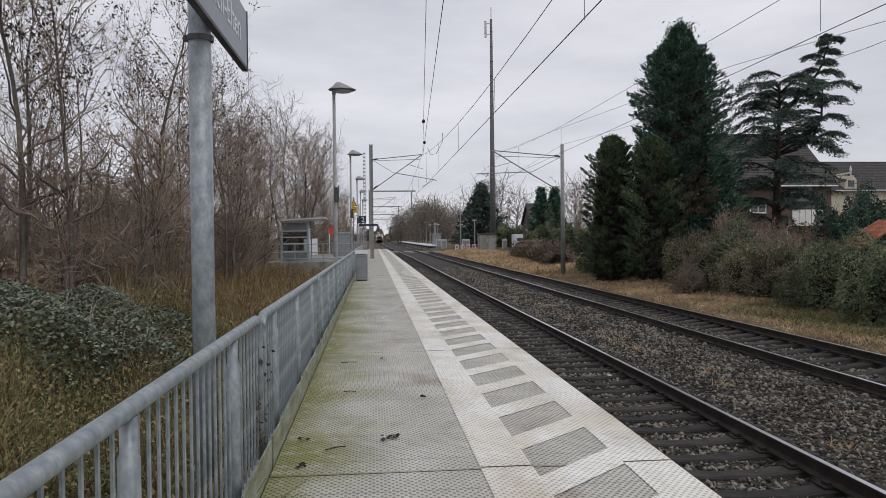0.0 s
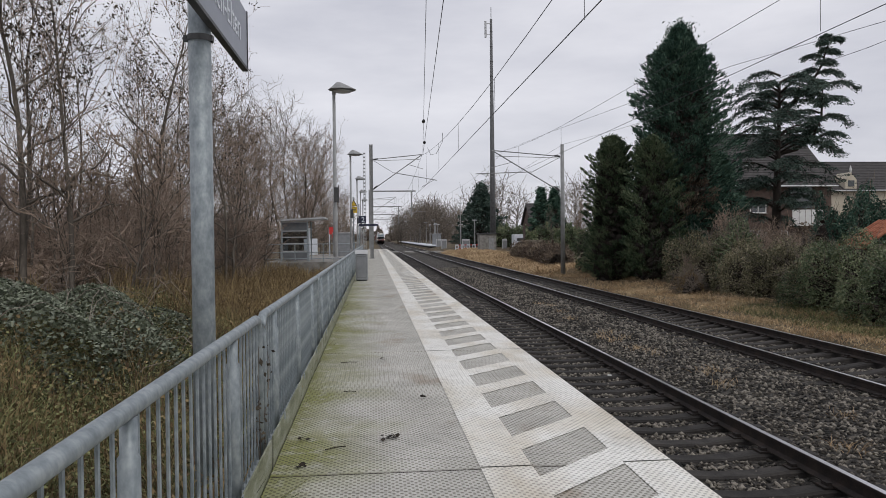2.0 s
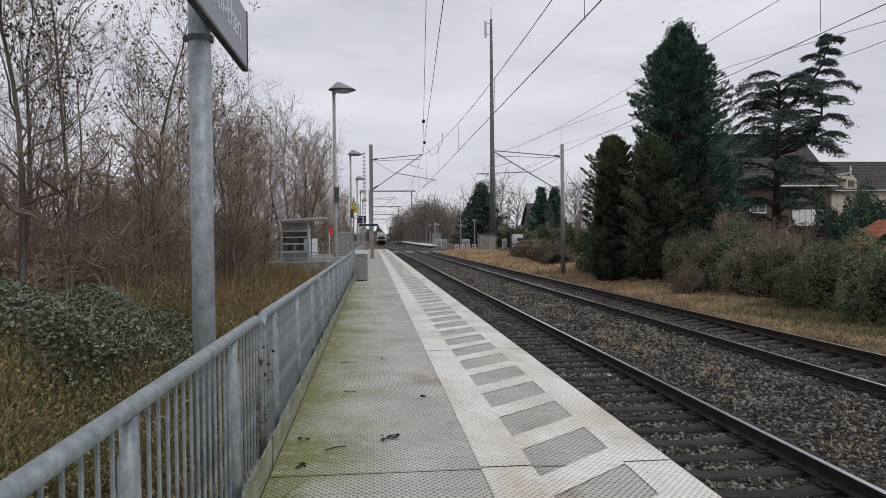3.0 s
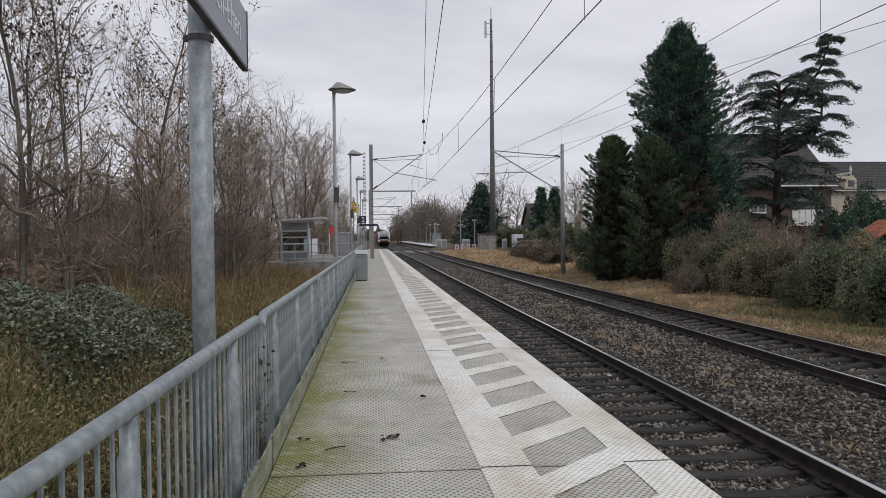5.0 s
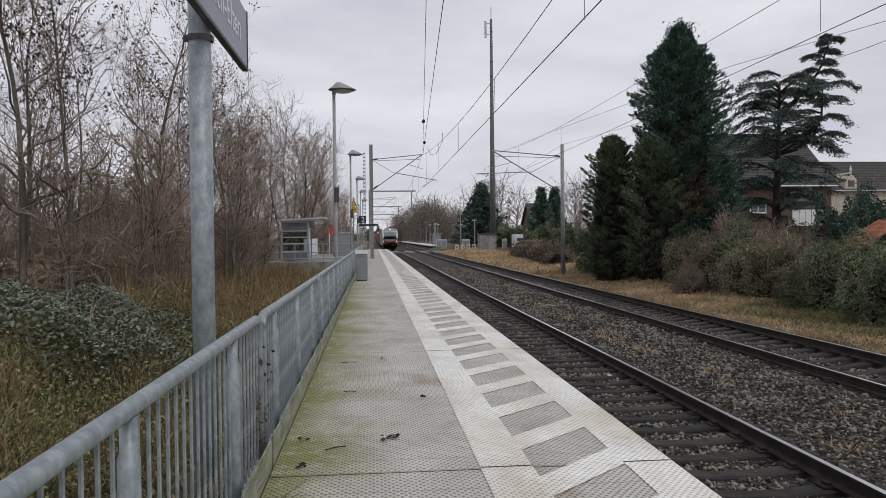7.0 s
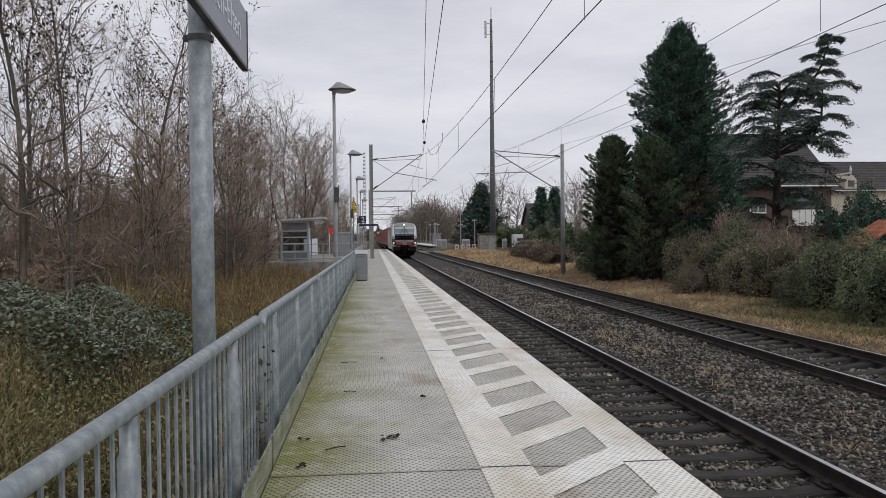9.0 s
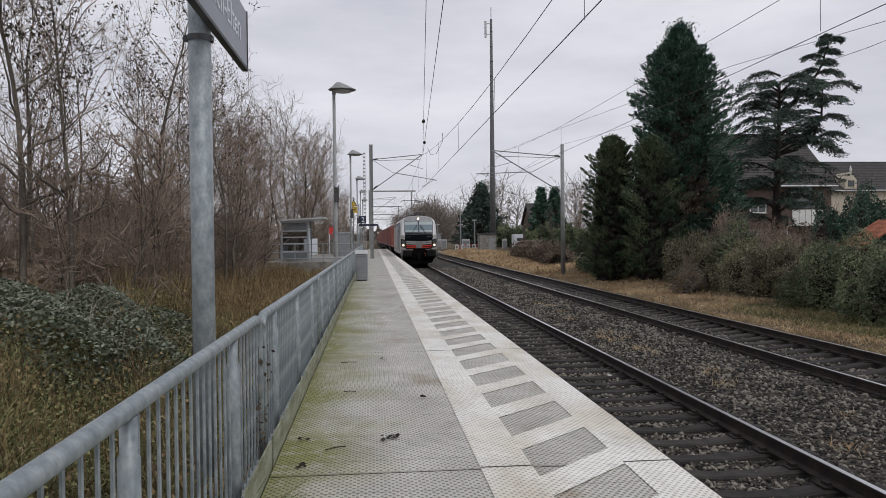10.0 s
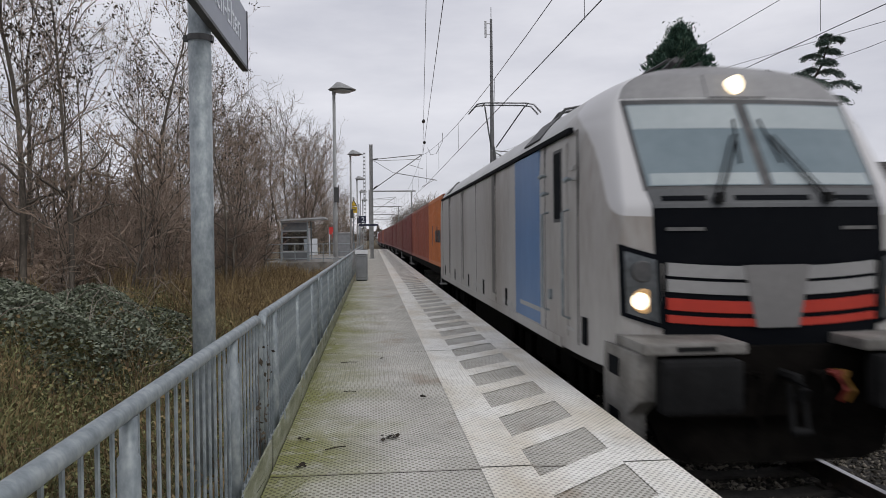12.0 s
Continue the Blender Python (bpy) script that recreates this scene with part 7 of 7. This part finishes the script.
def build_house(name, label, x0, x1, y0, depth, base, eave, ridge, wall_mat, roof_mat, windows, skylights=(), chimney=None):
    th = thing(name, label, "house")
    ym = y0 + depth / 2
    part("wall", boxes((x0, x1, y0, y0 + 0.3, base, eave)), wall_mat, th)
    part("wall", boxes((x0, x1, y0 + depth - 0.3, y0 + depth, base, eave)), wall_mat, th)
    for xa in (x0, x1 - 0.3):
        g = bmesh.new()
        prism(g, [(xa, y0 + 0.3, base), (xa, y0 + depth - 0.3, base), (xa, y0 + depth - 0.3, eave), (xa, ym, ridge - 0.1), (xa, y0 + 0.3, eave)], (0.3, 0, 0))
        part("gable_wall", g, wall_mat, th)
    rf = tiled_roof(th, x0, x1, y0 - 0.35, eave - 0.05, ym, ridge, roof_mat)
    tiled_roof(th, x0, x1, y0 + depth + 0.35, eave - 0.05, ym, ridge, roof_mat)
    part("ridge_tiles", tubes(([(x0 - 0.3, ym, ridge + 0.02), (x1 + 0.3, ym, ridge + 0.02)], 0.1)), roof_mat, th)
    part("gutter", tubes(([(x0 - 0.3, y0 - 0.4, eave - 0.08), (x1 + 0.3, y0 - 0.4, eave - 0.08)], 0.07)), PALE_METAL, th)
    for x, z, w, h in windows:
        window(th, x, y0 - 0.02, z, w, h)
    for x, k in skylights:
        y, z = y0 + (ym - y0) * k, eave + (ridge - eave) * k
        sl = bmesh.new()
        s = (ridge - eave) / (ym - y0)
        prism(sl, [(x, y, z + 0.1), (x + 0.95, y, z + 0.1), (x + 0.95, y + 0.75, z + 0.1 + 0.75 * s), (x, y + 0.75, z + 0.1 + 0.75 * s)], (0, -0.03, 0.06))
        part("skylight", sl, WINDOW_WHITE, rf)
    if chimney:
        part("chimney", boxes((chimney, chimney + 0.7, ym - 0.3, ym + 0.3, ridge - 0.6, ridge + 0.9), bevel=0.02), wall_mat, rf)
    return th


build_house("brick_house", "brown brick house with a steep dark tiled roof", 26.5, 36.2, 56.0, 10.0, -0.9, 5.3, 9.9, BRICK, ROOF_DARK, [(29.5, 3.2, 1.2, 0.95), (29.4, 0.4, 1.3, 1.3), (31.6, 0.4, 0.9, 1.3)], [(29.2, 0.22)])
def build_balcony(th):
    # no real recess: a flat dark panel paints the shade inside it
    part("loggia", boxes((32.7, 34.5, 55.9, 56.02, 3.5, 5.15)), WINDOW_DARK, th, "flat dark panel standing for the shaded balcony recess")
    bal = part("balcony", boxes((32.3, 34.9, 54.9, 55.95, 2.1, 2.25), (32.3, 34.9, 54.85, 54.95, 2.25, 3.35)), WINDOW_WHITE, th, "white panelled balcony")
    for i in range(5):
        part("panel_joint", boxes((32.8 + 0.5 * i, 32.84 + 0.5 * i, 54.84, 54.86, 2.25, 3.33)), CONCRETE, bal)
    part("lintel", boxes((32.5, 34.7, 55.85, 56.02, 5.15, 5.3)), WINDOW_WHITE, th)


build_balcony(bpy.data.objects["brick_house"])
build_house("cream_house", "cream rendered house with a dark roof", 38.5, 54.0, 64.0, 9.0, -0.9, 5.4, 8.3, RENDER_CREAM, ROOF_DARK, [(39.6, 3.2, 1.6, 1.5), (43.6, 3.2, 1.4, 1.4), (40.0, 0.3, 1.6, 1.5)])
def build_dormer(th):
    g = bmesh.new()
    prism(g, [(42.5, 63.7, 5.5), (43.6, 63.7, 5.5), (43.6, 63.7, 6.3), (43.05, 63.7, 7.0), (42.5, 63.7, 6.3)], (0, 2.0, 0))
    dm = part("dormer", g, RENDER_CREAM, th, "small cream gabled dormer")
    part("finial", tubes(([(43.05, 63.75, 6.95), (43.05, 63.75, 7.2), (43.05, 63.75, 7.6)], [0.05, 0.12, 0.03])), WINDOW_WHITE, dm)
    part("pane", boxes((42.75, 43.35, 63.66, 63.72, 5.7, 6.25)), WINDOW_DARK, dm)


build_dormer(bpy.data.objects["cream_house"])
build_house("brown_house", "small brown house with a steep dark roof", 23.4, 28.2, 108.0, 7.0, -0.9, 3.4, 6.4, BRICK, ROOF_DARK, [(25.4, 2.2, 1.1, 1.0), (26.9, 2.2, 1.0, 1.0), (24.6, 0.2, 1.4, 1.4)])


def build_shed():
    th = thing("garden_shed", "garden shed with an orange-red tiled roof behind the hedge", "shed", pose(2.95, 6.5, 0))
    part("wall", boxes((15.9, 18.5, 20.3, 21.5, -0.8, 1.05)), BRICK, th)
    roof = bmesh.new()
    prism(roof, [(15.55, 20.1, 0.98), (15.55, 21.7, 0.98), (17.2, 21.7, 1.93), (17.2, 20.1, 1.93)], (0, 0, 0.05))
    rf = part("roof", roof, ROOF_RED, th, "orange-red tiled roof slope")
    roof = bmesh.new()
    prism(roof, [(18.85, 20.1, 0.98), (18.85, 21.7, 0.98), (17.2, 21.7, 1.93), (17.2, 20.1, 1.93)], (0, 0, 0.05))
    part("roof", roof, ROOF_RED, th)
    part("verge_board", boxes((15.5, 15.56, 20.05, 21.75, 0.9, 1.0)), ROOF_RED, th)
    tl = tubes(([(0, 0, 0), (0.30, 0, 0.173)], [0.075, 0.06]), sides=6)
    me = bpy.data.meshes.new("roof_tile")
    tl.to_mesh(me)
    tl.free()
    me.materials.append(ROOF_RED)
    for i in range(8):
        for j in range(6):
            part("roof_tile", me, None, rf).location = (15.56 + 0.275 * j, 20.15 + 0.2 * i, 1.02 + 0.158 * j)


build_shed()


def build_garden_fence():
    th = thing("garden_fence", "weathered pale wooden fence panel by the crossing", "fence", pose(17.3, 86.0, -0.8))
    wood = material("weathered_wood", [(0.16, 0.14, 0.11), (0.26, 0.235, 0.19)], 0.9, 0, 4, 30, 0.3, 0.005, stretch=(1, 1, 0.2), objvar=0.3)
    for i in range(14):
        part("board", boxes((0.18 * i, 0.18 * i + 0.15, -0.01, 0.01, 0.05, 1.9)), wood, th)
    part("rail", boxes((0, 2.5, 0.011, 0.05, 0.4, 0.48), (0, 2.5, 0.011, 0.05, 1.5, 1.58)), wood, th)


build_garden_fence()


def build_vine():
    """A dead climber caught in the railing's joint."""
    rng = np.random.default_rng(14)
    tv, tf, tips = [], [], []
    for i in range(7):
        p = np.array([-0.74, 4.85 + 0.2 * rng.random(), 0.05])
        line = grow(rng, p, (0.05, 0.1, 1), rng.uniform(0.35, 0.85), 0.25, 8, 0.2)
        for q in line:
            q[0] = -0.74 + 0.3 * (q[0] + 0.74)
        limb(tv, tf, line, [0.004] * 8 + [0.002], 3)
        tips += line[3:]
    th = thing("dead_vine", "withered climbing plant caught in the railing", "vine")
    part("stem", quick_mesh("stem", tv, tf, BARK), None, th)
    v, f = leaves(np.array(tips)[rng.integers(0, len(tips), 60)] + rng.normal(size=(60, 3)) * 0.02, 0.022, rng)
    part("dead_leaves", quick_mesh("dead_leaves", v, f, LITTER_LEAF), None, th)


build_vine()


def build_paper():
    """A crumpled scrap of white paper in the track."""
    rng = random.Random(5)
    bm = bmesh.new()
    bmesh.ops.create_icosphere(bm, subdivisions=2, radius=0.045)
    for v in bm.verts:
        v.co *= rng.uniform(0.6, 1.15)
        v.co.z *= 0.6
    ob = part("paper_scrap", bm, WINDOW_WHITE)
    ob.location = (4.1, 12.7, -0.955)
    tagged(ob, "crumpled white paper scrap lying between the rails", "litter")


build_paper()


def motions():
    run_train()


motions()
